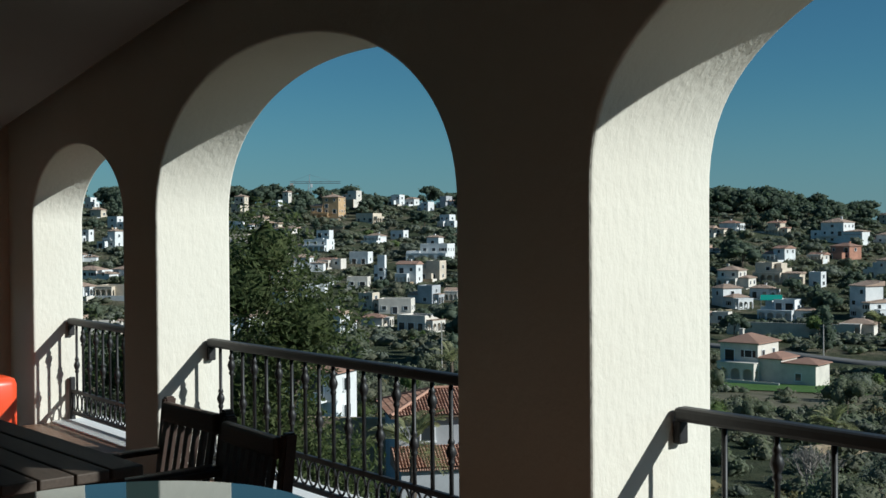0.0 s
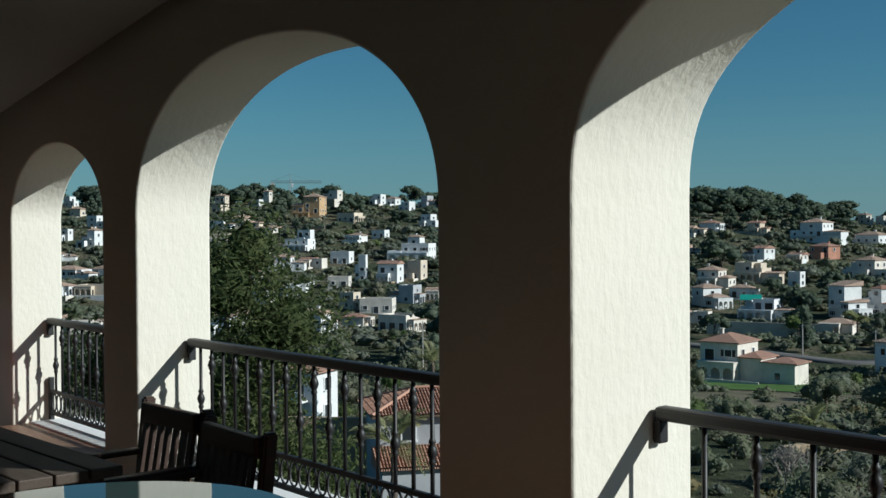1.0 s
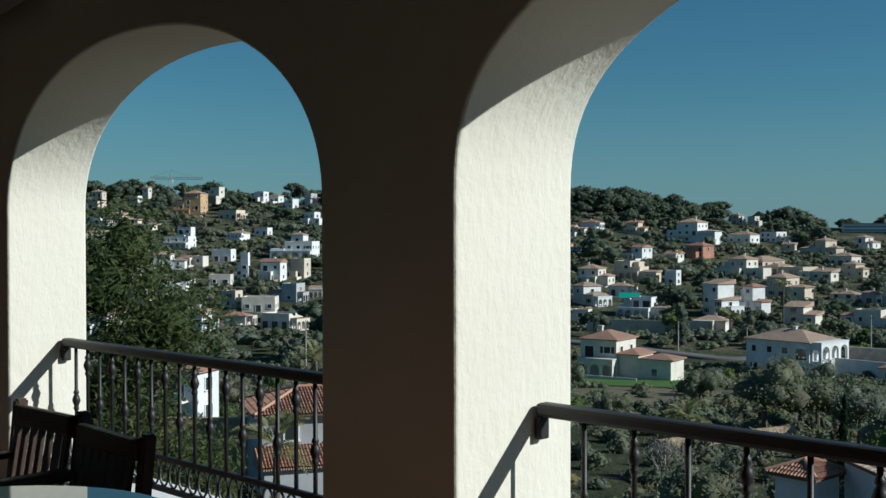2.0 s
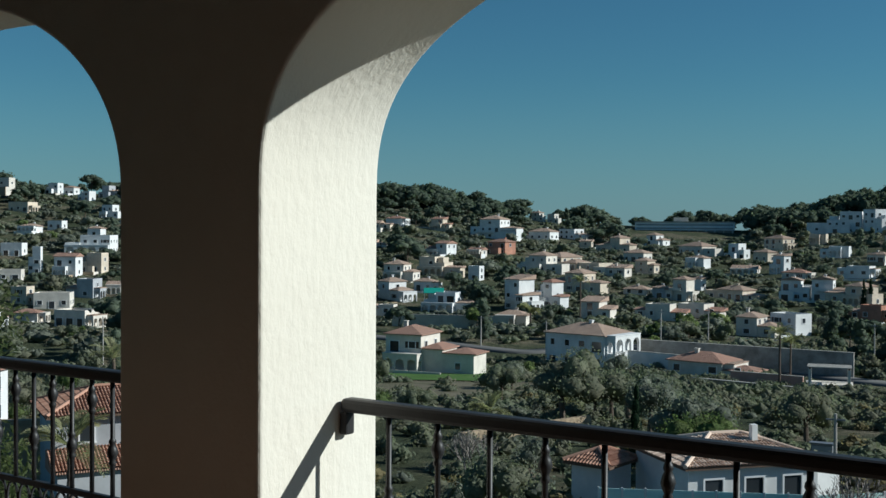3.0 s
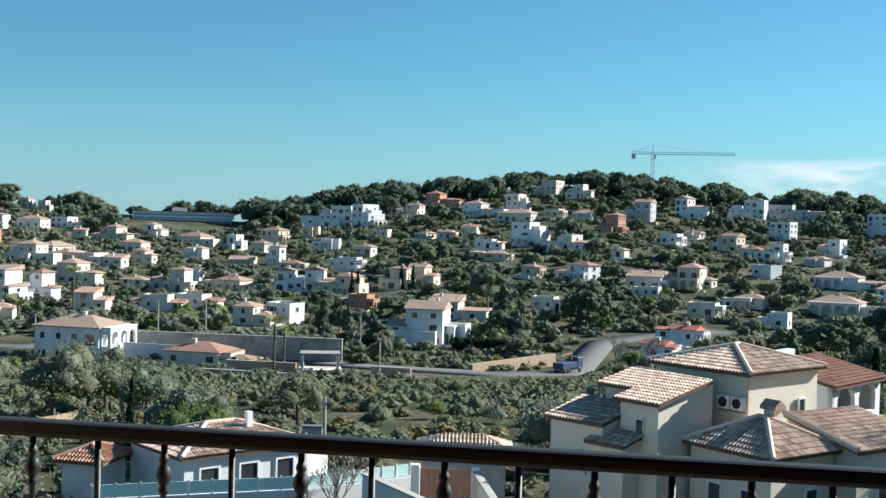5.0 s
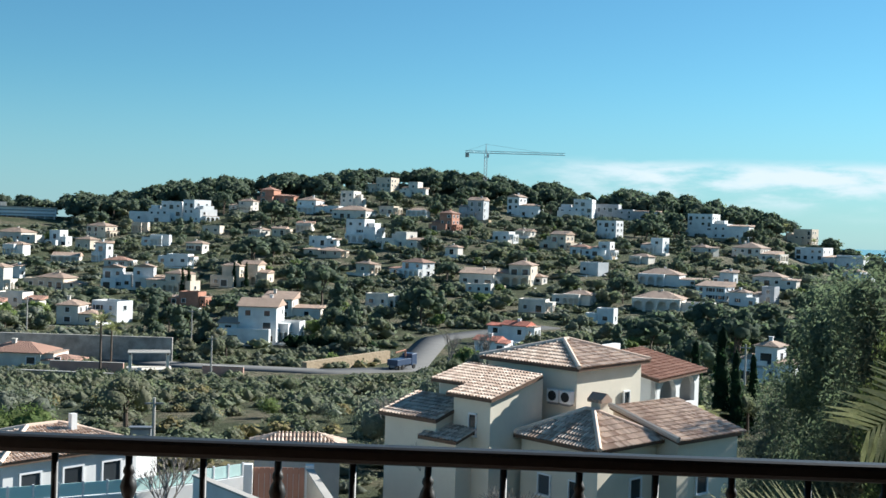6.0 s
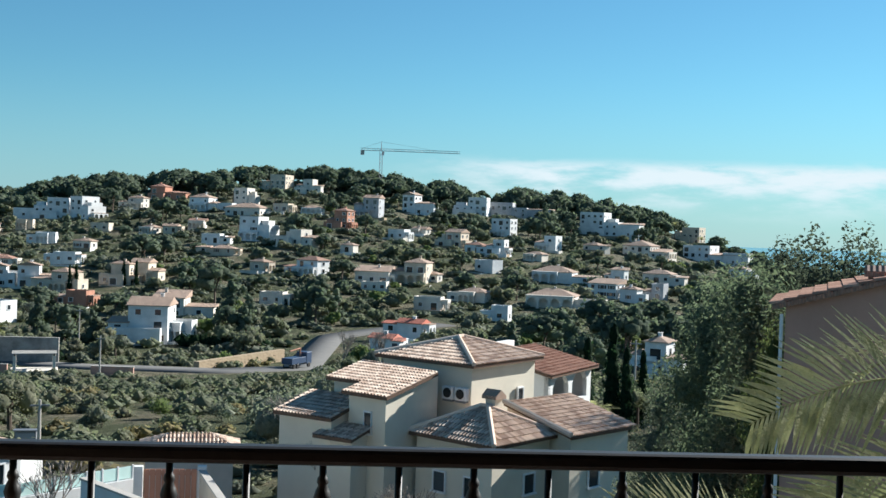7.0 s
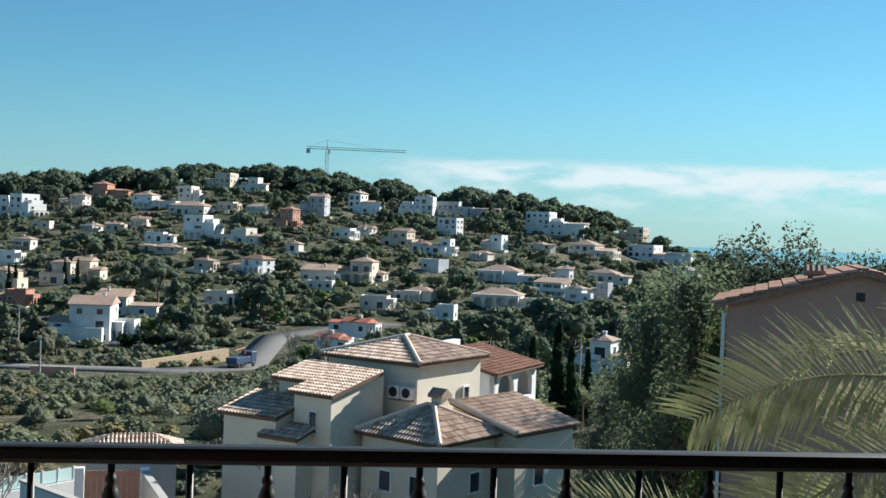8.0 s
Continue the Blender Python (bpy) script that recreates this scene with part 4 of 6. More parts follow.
villa(-55.74, 450, -9.7, 20, 7.8, 5.9, 4.9, WHITE, "flat")
villa(-28.53, 453, -14.6, 40, 16.9, 12.7, 7.4, CREAM, "hip")
villa(-52.20, 457, -9.1, 15, 16.7, 12.5, 7.2, WHITE, "flat", "arch wide")
villa(-35.00, 470, -9.7, 35, 9.6, 7.2, 6.4, WHITE, "gable", "arch", tiles=ROOF_RED)
villa(-22.18, 473, -14.3, 30, 7.5, 5.6, 5.5, WHITE, "hip", "arch")
villa(5.38, 474, -7.8, 18, 7.4, 5.6, 4.5, WHITE, "hip", "", tiles=ROOF_RED)
villa(-5.49, 474, -5.2, 24, 13.6, 10.2, 9.4, WHITE, "flat", "arch")
villa(-51.99, 475, -6.4, 30, 5.7, 4.3, 8.0, WHITE, "hip")
villa(4.27, 488, -6.0, 27, 10.7, 8.0, 8.0, CREAM, "gable")
villa(-57.84, 489, -4.9, 25, 10.6, 7.9, 5.0, WHITE, "flat", "arch wide")
villa(-31.97, 489, -9.5, 40, 9.5, 7.1, 6.7, BRICKY, "hip", "", tiles=ROOF_RED)
villa(-25.17, 490, -12.3, 30, 9.8, 7.3, 5.3, WARM, "hip")
villa(-19.04, 492, -12.2, 40, 7.6, 5.7, 5.7, CREAM, "hip")
villa(9.08, 500, -6.3, 24, 9.5, 7.1, 6.5, WHITE, "flat", "arch")
villa(-67.89, 501, -3.0, 40, 7.0, 5.2, 8.4, WHITE, "hip")
villa(-1.47, 511, 0.2, 27, 10.1, 7.5, 9.6, BRICKY, "hip", "", tiles=ROOF_RED)
villa(-57.55, 512, -2.0, 25, 6.2, 4.6, 6.1, WHITE, "flat")
villa(-20.24, 512, -11.4, 35, 7.6, 5.7, 8.5, WHITE, "flat")
villa(-69.07, 523, -0.1, 40, 4.6, 3.4, 8.2, WHITE, "flat", "arch")
villa(14.03, 523, -8.4, 18, 19.3, 14.4, 8.1, WARM, "hip")
villa(-26.22, 524, -9.2, 40, 9.8, 7.3, 8.3, CREAM, "hip", "wing")
villa(-22.26, 529, -9.9, 40, 13.4, 10.1, 5.9, WARM, "hip")
villa(18.48, 534, -15.9, 24, 7.9, 5.9, 5.1, WHITE, "hip")
villa(6.81, 536, -0.9, 27, 9.9, 7.4, 9.7, WHITE, "flat", "arch")
villa(-18.38, 537, -7.5, 40, 10.7, 8.0, 6.8, CREAM, "hip")
villa(-59.38, 545, 2.8, 40, 8.5, 6.4, 3.8, WARM, "shed")
villa(-6.10, 548, 4.9, 24, 17.6, 13.2, 6.1, WARM, "hip")
villa(-32.56, 551, -3.3, 25, 15.5, 11.6, 11.5, WHITE, "hip", "wing")
villa(-0.04, 556, 6.4, 18, 12.2, 9.1, 11.0, GREY, "gable", "arch")
villa(-29.86, 560, -4.2, 30, 11.8, 8.9, 6.1, WHITE, "hip")
villa(-67.75, 567, 5.8, 40, 5.8, 4.4, 7.4, WHITE, "flat")
villa(-24.15, 568, -6.5, 30, 9.5, 7.1, 6.7, WHITE, "hip")
villa(-13.71, 569, 0.8, 50, 14.0, 10.5, 11.0, WHITE, "flat")
villa(-51.35, 570, 5.6, 40, 6.4, 4.8, 6.3, WHITE, "flat", "arch")
villa(16.90, 570, -11.0, 18, 19.5, 14.6, 8.8, WHITE, "flat", "wing")
villa(-8.08, 572, 6.8, 24, 14.4, 10.8, 8.6, WHITE, "hip", "arch")
villa(-28.47, 575, -3.6, 40, 10.0, 7.5, 5.1, WHITE, "flat")
villa(-15.33, 577, 0.0, 10, 15.8, 11.8, 10.6, WHITE, "flat")
villa(-6.11, 582, 9.7, 27, 11.6, 8.7, 12.3, WARM, "flat")
villa(11.73, 585, 0.5, 15, 19.7, 14.8, 12.2, WHITE, "flat", "wing")
villa(2.31, 590, 9.0, 27, 11.5, 8.7, 11.6, WHITE, "gable_front", "wing")
villa(-55.33, 592, 8.4, 35, 10.8, 8.1, 4.8, CREAM, "flat")
villa(-57.37, 606, 10.5, 20, 15.4, 11.5, 13.7, OCHRE, "hip", "arch terrace")
villa(-68.51, 612, 12.0, 40, 6.7, 5.0, 5.0, CREAM, "hip")
villa(5.14, 612, 8.8, 9, 17.9, 13.4, 10.4, WHITE, "flat")
villa(-10.12, 622, 12.3, 24, 12.6, 9.5, 8.8, BRICKY, "hip", "wing", tiles=ROOF_RED)
villa(-3.20, 626, 18.5, 24, 9.3, 7.0, 10.7, WARM, "flat")
villa(6.99, 628, 9.4, 9, 23.1, 17.3, 7.9, GREY, "flat")
villa(-61.68, 630, 14.2, 30, 6.1, 4.6, 10.3, CREAM, "hip")
villa(-59.42, 637, 23.1, 40, 4.0, 3.0, 3.8, WARM, "gable")
villa(-56.04, 638, 22.3, 40, 6.3, 4.7, 4.5, WARM, "flat")
villa(-52.43, 642, 15.2, 40, 7.2, 5.4, 5.2, WHITE, "flat")
villa(-4.72, 644, 20.8, 24, 15.5, 11.7, 8.2, CREAM, "flat")
villa(-29.40, 655, 4.6, 40, 5.2, 3.9, 5.6, WARM, "flat")
villa(-51.34, 658, 17.4, 40, 7.3, 5.5, 7.6, GREY, "flat")
villa(15.99, 658, -1.8, 18, 15.5, 11.6, 9.0, CREAM, "flat")
villa(-68.79, 659, 18.2, 40, 6.7, 5.0, 5.7, WHITE, "flat")
villa(-30.17, 659, 5.9, 40, 5.8, 4.3, 5.9, WARM, "hip")
villa(-59.93, 659, 18.7, 40, 5.2, 3.9, 3.7, WHITE, "flat")
villa(-53.86, 667, 19.2, 40, 6.4, 4.8, 7.4, WHITE, "flat")
villa(-53.13, 669, 19.1, 40, 6.7, 5.0, 5.1, WHITE, "hip")


villa(0.95, 232, -23.8, 25, 5.0, 4.0, 3.6, WHITE, "gable", "", tiles=ROOF_BRIGHT, label="small white cabin with a bright red tile roof by the road")
villa(2.35, 262, -23.2, 25, 6.0, 4.5, 3.8, WHITE, "gable", "", tiles=ROOF_BRIGHT, label="small white cabin with a bright red tile roof by the road")


# ---- plants ----
def quads(centres, sizes, normals, rng, aspect=1.0):
    """Leaf clumps: one four-sided blade at each centre, turned at random about its normal."""
    n = len(centres)
    a = rng.normal(size=(n, 3))
    a -= normals * (a * normals).sum(1, keepdims=True)
    a /= np.linalg.norm(a, axis=1, keepdims=True) + 1e-9
    b = np.cross(normals, a)
    sx, sy = sizes[:, None] * 0.5, sizes[:, None] * 0.5 * aspect
    bend = normals * sizes[:, None] * 0.12
    v = np.stack([centres - a * sx - b * sy * 0.4, centres - b * sy + bend, centres + a * sx + b * sy * 0.4, centres + b * sy - bend], 1).reshape(-1, 3)
    f = np.arange(4 * n).reshape(n, 4)
    return v, f


def crown(rng, lobes, n, size, aspect=1.0, shell=0.7, loose=0.35):
    """A crown of n leaf clumps over some lobes (x, y, z, radius across, radius up)."""
    lob = np.array(lobes, float)
    area = lob[:, 3] ** 2
    pick = rng.choice(len(lob), n, p=area / area.sum())
    d = rng.normal(size=(n, 3))
    d /= np.linalg.norm(d, axis=1, keepdims=True)
    rad = shell + (1.08 - shell) * rng.random(n) ** 0.6
    L = lob[pick]
    c = L[:, :3] + d * rad[:, None] * np.stack([L[:, 3], L[:, 3], L[:, 4]], 1)
    nrm = d + loose * rng.normal(size=(n, 3)) * 1.6
    nrm /= np.linalg.norm(nrm, axis=1, keepdims=True)
    return quads(c, size * (0.55 + 0.9 * rng.random(n)), nrm, rng, aspect)


def cores(lobes, k=0.9, nu=7, nv=4):
    """The dense inside of a crown, as lumpy masses (quads only)."""
    vs, fs = [], []
    for i, (x, y, z, r, h) in enumerate(lobes):
        o = len(vs)
        for b in range(nv + 1):
            for a in range(nu):
                th, ph = math.pi * b / nv, 2 * math.pi * a / nu + 0.4 * b
                w = k * (1 + 0.13 * math.sin(3.1 * a + 1.7 * b + i) + 0.06 * math.sin(7.3 * a + 2.9 * i))
                vs.append((x + r * w * math.sin(th) * math.cos(ph), y + r * w * math.sin(th) * math.sin(ph), z + h * w * math.cos(th)))
        for b in range(nv):
            for a in range(nu):
                fs.append((o + b * nu + a, o + (b + 1) * nu + a, o + (b + 1) * nu + (a + 1) % nu, o + b * nu + (a + 1) % nu))
    return np.array(vs), np.array(fs)


def merged(*sets):
    vs, fs, o = [], [], 0
    for v, f in sets:
        vs.append(v)
        fs.append(np.asarray(f) + o)
        o += len(v)
    return np.concatenate(vs), np.concatenate(fs)


def lobes_for(kind, rng):
    """Lobes of a crown for a tree about its real size, foot at z = 0."""
    out = []
    if kind == "pine":          # spreading stone pine
        for k in range(10):
            a = k * 2.4 + rng.random()
            q = (k / 9) ** 0.6 * 2.9
            out.append((q * math.cos(a), q * math.sin(a), 6.9 - 0.33 * q * q * (0.4 + 0.6 * rng.random()) + 0.5 * rng.random(), 1.2 + rng.random() * 0.7, 1.0 + rng.random() * 0.5))
    elif kind == "tall":        # full, tall pine
        for k in range(9):
            z = 2.2 + 7.2 * k / 8
            q = (1.9 - 0.17 * z) * rng.random() + 0.2
            a = rng.random() * 6.28
            out.append((q * math.cos(a), q * math.sin(a), z, 2.0 - 0.13 * z + 0.5 * rng.random(), 1.3))
    elif kind == "olive":
        for k in range(7):
            a = rng.random() * 6.28
            q = 0.4 + rng.random() * 1.3
            out.append((q * math.cos(a), q * math.sin(a), 2.3 + rng.random() * 1.3, 0.9 + rng.random() * 0.7, 0.8 + rng.random() * 0.5))
    elif kind == "shrub":
        for k in range(5):
            a = rng.random() * 6.28
            q = rng.random() * 1.0
            out.append((q * math.cos(a), q * math.sin(a), 0.7 + rng.random() * 0.7, 0.7 + rng.random() * 0.5, 0.6 + rng.random() * 0.4))
    elif kind == "bush":
        for k in range(3):
            a = k * 2.1 + rng.random()
            out.append((0.8 * math.cos(a), 0.8 * math.sin(a), 0.7 + rng.random() * 0.5, 0.9 + rng.random() * 0.5, 0.8 + rng.random() * 0.4))
    elif kind == "cypress":
        for k in range(6):
            z = 0.7 + k * 1.05
            out.append((0.05 * math.sin(k), 0.05 * math.cos(k), z, 0.85 - 0.10 * k, 0.95))
    elif kind == "feather":     # upright, loose and see-through
        for k in range(12):
            a = rng.random() * 6.28
            q = rng.random() * 1.9
            out.append((q * math.cos(a), q * math.sin(a), 3.0 + 6.0 * rng.random(), 0.45 + 0.45 * rng.random(), 1.1 + 0.7 * rng.random()))
    return out


LEAF = {"pine": PINE, "tall": PINE, "olive": OLIVE, "shrub": SHRUB, "cypress": CYPRESS, "feather": FEATHER}
SPEC = {"pine": (330, 0.62), "tall": (380, 0.62), "olive": (420, 0.42), "shrub": (240, 0.36), "bush": (34, 0.62), "cypress": (240, 0.36), "feather": (700, 0.42)}
CACHE = {}


def tree_arrays(kind, variant, dense=1.0, fine=1.0, soft=False):
    """Leaves and inner masses of one crown; soft ones are all fine needles round a small core."""
    key = (kind, variant, dense, fine, soft)
    if key not in CACHE:
        rng = np.random.default_rng(17 + variant * 31 + len(kind) * 7)
        lobes = lobes_for(kind, rng)
        n, s = SPEC[kind]
        if soft:
            leaves = crown(rng, lobes, int(n * dense), s * fine, 0.24, 0.30, 0.45)
        elif kind == "feather":
            leaves = crown(rng, lobes, int(n * dense), s * fine, 0.5, 0.2, 0.5)
        else:
            leaves = crown(rng, lobes, int(n * dense), s * fine, 0.75, 0.80, 0.22) if dense < 2 else crown(rng, lobes, int(n * dense), s * fine, 0.5, 0.60, 0.4)
        sets = [leaves]
        if soft:
            sets.append(cores(lobes, 0.5, 6, 3))
        elif kind != "feather":
            small = kind in ("shrub", "bush")
            sets.append(cores(lobes, 0.86 if dense < 2 else 0.66, 5 if small or dense < 0.8 else 7, 2 if small else 3 if dense < 0.8 else 4))
        CACHE[key] = (lobes, merged(*sets))
    return CACHE[key]


def trunk_bmesh(lobes, kind, rng, thick):
    bm = bmesh.new()
    low = min(l[2] for l in lobes)
    high = max(l[2] for l in lobes)
    fork = Vector((rng.uniform(-0.3, 0.3), rng.uniform(-0.3, 0.3), max(0.6, low * 0.75)))
    tube(bm, (0, 0, -1.2), fork, thick, thick * 0.75, 7)
    for l in lobes:
        tip = Vector(l[:3])
        mid = fork.lerp(tip, 0.5) + Vector((rng.uniform(-0.2, 0.2), rng.uniform(-0.2, 0.2), 0.1))
        tube(bm, fork, mid, thick * 0.5, thick * 0.32, 5)
        tube(bm, mid, tip, thick * 0.32, thick * 0.12, 5)
    return bm


TREE_MESH = {}
TREE_WORDS = {"pine": ("pine_tree", "dark green umbrella pine on the hillside", "tree"), "tall": ("pine_tree", "tall dark green pine with a full crown", "tree"), "olive": ("olive_tree", "grey-green olive tree on the valley floor", "tree"), "shrub": ("shrub", "dense green shrub on the slope", "shrub"), "cypress": ("cypress", "slim dark cypress beside the houses", "tree"), "feather": ("casuarina_tree", "loose feathery grey-green tree against the sky", "tree")}


def tree(kind, az, r, scale=1.0, variant=0, leaf=None, dense=1.0, fine=1.0, wide=1.0, label="", z=None, soft=False):
    """One tree of a kind by direction and distance, with trunk and crown."""
    lobes, (v, f) = tree_arrays(kind, variant, dense, fine, soft)
    mat_leaf = leaf or LEAF[kind]
    key = (kind, variant, dense, fine, soft, mat_leaf.name)
    if key not in TREE_MESH:
        me = fast_mesh("crown", v, f, mat_leaf)
        bm = trunk_bmesh(lobes, kind, random.Random(variant + 5), {"pine": 0.22, "tall": 0.24, "olive": 0.2, "shrub": 0.07, "cypress": 0.12, "feather": 0.13}[kind])
        tm = bpy.data.meshes.new("trunk")
        bm.to_mesh(tm)
        bm.free()
        tm.materials.append(BARK)
        TREE_MESH[key] = (me, tm)
    name, words, cat = TREE_WORDS[kind]
    x, y = polar(az, r)
    ob = thing(name, pose(x, y, ground(x, y) if z is None else z, 0, 0, (az * 77 + variant * 60) % 360) @ Matrix.Diagonal((scale * wide, scale * wide, scale, 1)), label or words, cat, cat + "s in the valley")
    for nm, me in zip(("crown", "trunk"), TREE_MESH[key]):
        o = new(nm, me)
        o.parent = ob
    return ob


def frond_arrays(length, rng, leaflets, droop, blade):
    """One palm frond along +x: a curved midrib with two rows of narrow leaflets."""
    vs, fs = [], []
    pts = []
    for k in range(13):
        u = k / 12
        pts.append(np.array((length * (u - 0.12 * u * u), 0.0, length * (0.42 * u - droop * u * u))))
    for k in range(12):
        o = len(vs)
        w = 0.022 * length * (1 - 0.85 * k / 12) * 0.5
        w2 = 0.022 * length * (1 - 0.85 * (k + 1) / 12) * 0.5
        for p, ww in ((pts[k], w), (pts[k + 1], w2)):
            vs += [p + (0, -ww, 0), p + (0, 0, ww), p + (0, ww, 0), p + (0, 0, -ww)]
        for j in range(4):
            fs.append((o + j, o + (j + 1) % 4, o + 4 + (j + 1) % 4, o + 4 + j))
    for k in range(leaflets):
        u = 0.12 + 0.88 * k / leaflets
        i = min(11, int(u * 12))
        p = pts[i] + (pts[i + 1] - pts[i]) * (u * 12 - i)
        t = pts[i + 1] - pts[i]
        t = t / np.linalg.norm(t)
        ln = length * 0.30 * math.sin(math.pi * min(1, 0.18 + u * 0.80)) ** 0.7 * (0.85 + 0.3 * rng.random())
        for s in (-1, 1):
            d = t * 0.75 + np.array((0, s * 0.75, 0.28 + 0.15 * rng.random()))
            d = d / np.linalg.norm(d)
            side = np.cross(d, (0, 0, 1.0))
            side = side / (np.linalg.norm(side) + 1e-9) * blade * length
            mid, tip = p + d * ln * 0.55, p + d * ln + np.array((0, 0, -0.12 * ln))
            o = len(vs)
            vs += [p, mid - side * 0.5, tip, mid + side * 0.5]
            fs.append((o, o + 1, o + 2, o + 3))
    return np.array(vs), np.array(fs)


FRONDS = {}


def arching_frond(base, crest, tip, leaflets, reach, blade, rng, twist=0.0, lean=0.3):
    """A frond along a curve from its base over a crest to its tip: a tapering midrib and two rows of folded narrow leaflets."""
    base, crest, tip = [np.array(p, float) for p in (base, crest, tip)]

    def at_(u):
        return base * (1 - u) ** 2 + crest * 2 * u * (1 - u) + tip * u * u

    vs, fs = [], []
    n = 18
    for k in range(n):
        o = len(vs)
        for u in (k / n, (k + 1) / n):
            p, w = at_(u), 0.020 * (1 - 0.85 * u)
            vs += [p + (0, -w, 0), p + (-w * 0.4, 0, w), p + (0, w, 0), p + (0, 0, -w)]
        for j in range(4):
            fs.append((o + j, o + (j + 1) % 4, o + 4 + (j + 1) % 4, o + 4 + j))
    for k in range(leaflets):
        u = 0.10 + 0.9 * k / leaflets
        p = at_(u)
        t = at_(min(1.0, u + 0.02)) - at_(u - 0.02)
        t = t / np.linalg.norm(t)
        across = np.cross(t, (0, 0, 1.0))
        across = across / np.linalg.norm(across)
        over = np.cross(across, t)
        ct, st = math.cos(twist), math.sin(twist)
        across, over = across * ct + over * st, over * ct - across * st
        ln = reach * min(1.0, 0.35 + 2.2 * u) * (1.0 - 0.5 * max(0.0, u - 0.55) / 0.45) * (0.85 + 0.3 * rng.random())
        for sgn in (-1, 1):
            d = t * (0.62 + 0.25 * u) + across * sgn * 0.82 + over * (lean + 0.10 * rng.normal())
            d = d / np.linalg.norm(d)
            wide = np.cross(d, over + across * 0.3 * sgn)
            wide = wide / (np.linalg.norm(wide) + 1e-9) * blade
            mid, end = p + d * ln * 0.5, p + d * ln + np.array((0, 0, -0.05 * ln * (1 + rng.random())))
            o = len(vs)
            vs += [p - wide * 0.4, p + wide * 0.4, mid + wide, mid - wide, end - wide * 0.12, end + wide * 0.12]
            fs += [(o, o + 1, o + 2, o + 3), (o + 3, o + 2, o + 5, o + 4)]
    return np.array(vs), np.array(fs)


def near_palm(x, y, z0, heart, tips, label, reach, seed):
    """A tall date palm; tips: where its fronds end (turn, distance out, height over the heart) and how high they arch."""
    ob = thing("palm_tree", pose(x, y, z0), label, "palm tree", "palms in the valley")
    bm = bmesh.new()
    prof = [((0.21 if k % 2 else 0.17), -0.5 + (heart - z0 + 0.4) * k / 30) for k in range(31)]
    lathe(bm, 0, 0, prof, 12)
    part("trunk", bm, BARK, ob)
    rng = np.random.default_rng(seed)
    for turn, out, drop, arch, twist in tips:
        a = radians(turn)
        h = heart - z0
        base = (0.12 * math.cos(a), 0.12 * math.sin(a), h)
        crest = (0.55 * out * math.cos(a), 0.55 * out * math.sin(a), h + arch)
        tip = (out * math.cos(a), out * math.sin(a), h + drop)
        fr_ = new("frond", fast_mesh("frond", *arching_frond(base, crest, tip, 62, reach, 0.018, rng, radians(twist)), PALM))
        fr_.parent = ob
    return ob


def palm(az, r, trunk_h, length, fronds=16, leaflets=22, label="palm tree with arching fronds in a garden", z=None, leaf=None, blade=0.016, seed=0):
    x, y = polar(az, r)
    zb = ground(x, y) if z is None else z
    ob = thing("palm_tree", pose(x, y, zb, 0, 0, (az * 53) % 360), label, "palm tree", "palms in the valley")
    bm = bmesh.new()
    prof = []
    for k in range(15):
        prof.append(((0.20 if k % 2 else 0.165) * (1.25 - 0.3 * k / 14) * max(0.7, length / 3), -1.0 + (trunk_h + 1.0) * k / 14))
    lathe(bm, 0, 0, prof, 9)
    part("trunk", bm, BARK, ob)
    rng = np.random.default_rng(seed + int(abs(az) * 10))
    for k in range(fronds):
        u = k / fronds
        key = (round(length, 2), leaflets, k % 3, blade, (leaf or PALM).name)
        if key not in FRONDS:
            FRONDS[key] = fast_mesh("frond", *frond_arrays(length, rng, leaflets, (0.50, 0.62, 0.80)[k % 3], blade), leaf or PALM)
        o = new("frond", FRONDS[key])
        o.parent = ob
        tilt = -52 + 62 * ((k * 7) % fronds) / fronds
        o.matrix_local = pose(0, 0, trunk_h, 0, tilt, 137.5 * k + 20 * math.sin(k))
    return ob


def bare_tree(az, r, h, seed, label="leafless pale winter tree with fine twigs", wide=0.55):
    x, y = polar(az, r)
    ob = thing("bare_tree", pose(x, y, ground(x, y)), label, "tree", "bare winter trees")
    rnd = random.Random(seed)
    bm_t, bm_b = bmesh.new(), bmesh.new()

    def grow(p, d, ln, rad, depth):
        q = p + d * ln
        tube(bm_t if depth < 1 else bm_b, p, q, rad, rad * 0.7, 6 if depth < 2 else 3)
        if depth >= 6:
            return
        for _ in range(3 if depth < 4 else 2):
            nd = (d + Vector((rnd.uniform(-1, 1), rnd.uniform(-1, 1), rnd.uniform(-0.2, 0.75))) * wide * 1.15).normalized()
            grow(q, nd, ln * rnd.uniform(0.62, 0.82), max(0.012, rad * 0.62), depth + 1)

    grow(Vector((0, 0, -0.6)), Vector((0.03, 0, 1)), h * 0.28, h * 0.022, 0)
    part("trunk", bm_t, TWIG, ob)
    part("crown", bm_b, TWIG, ob)
    return ob


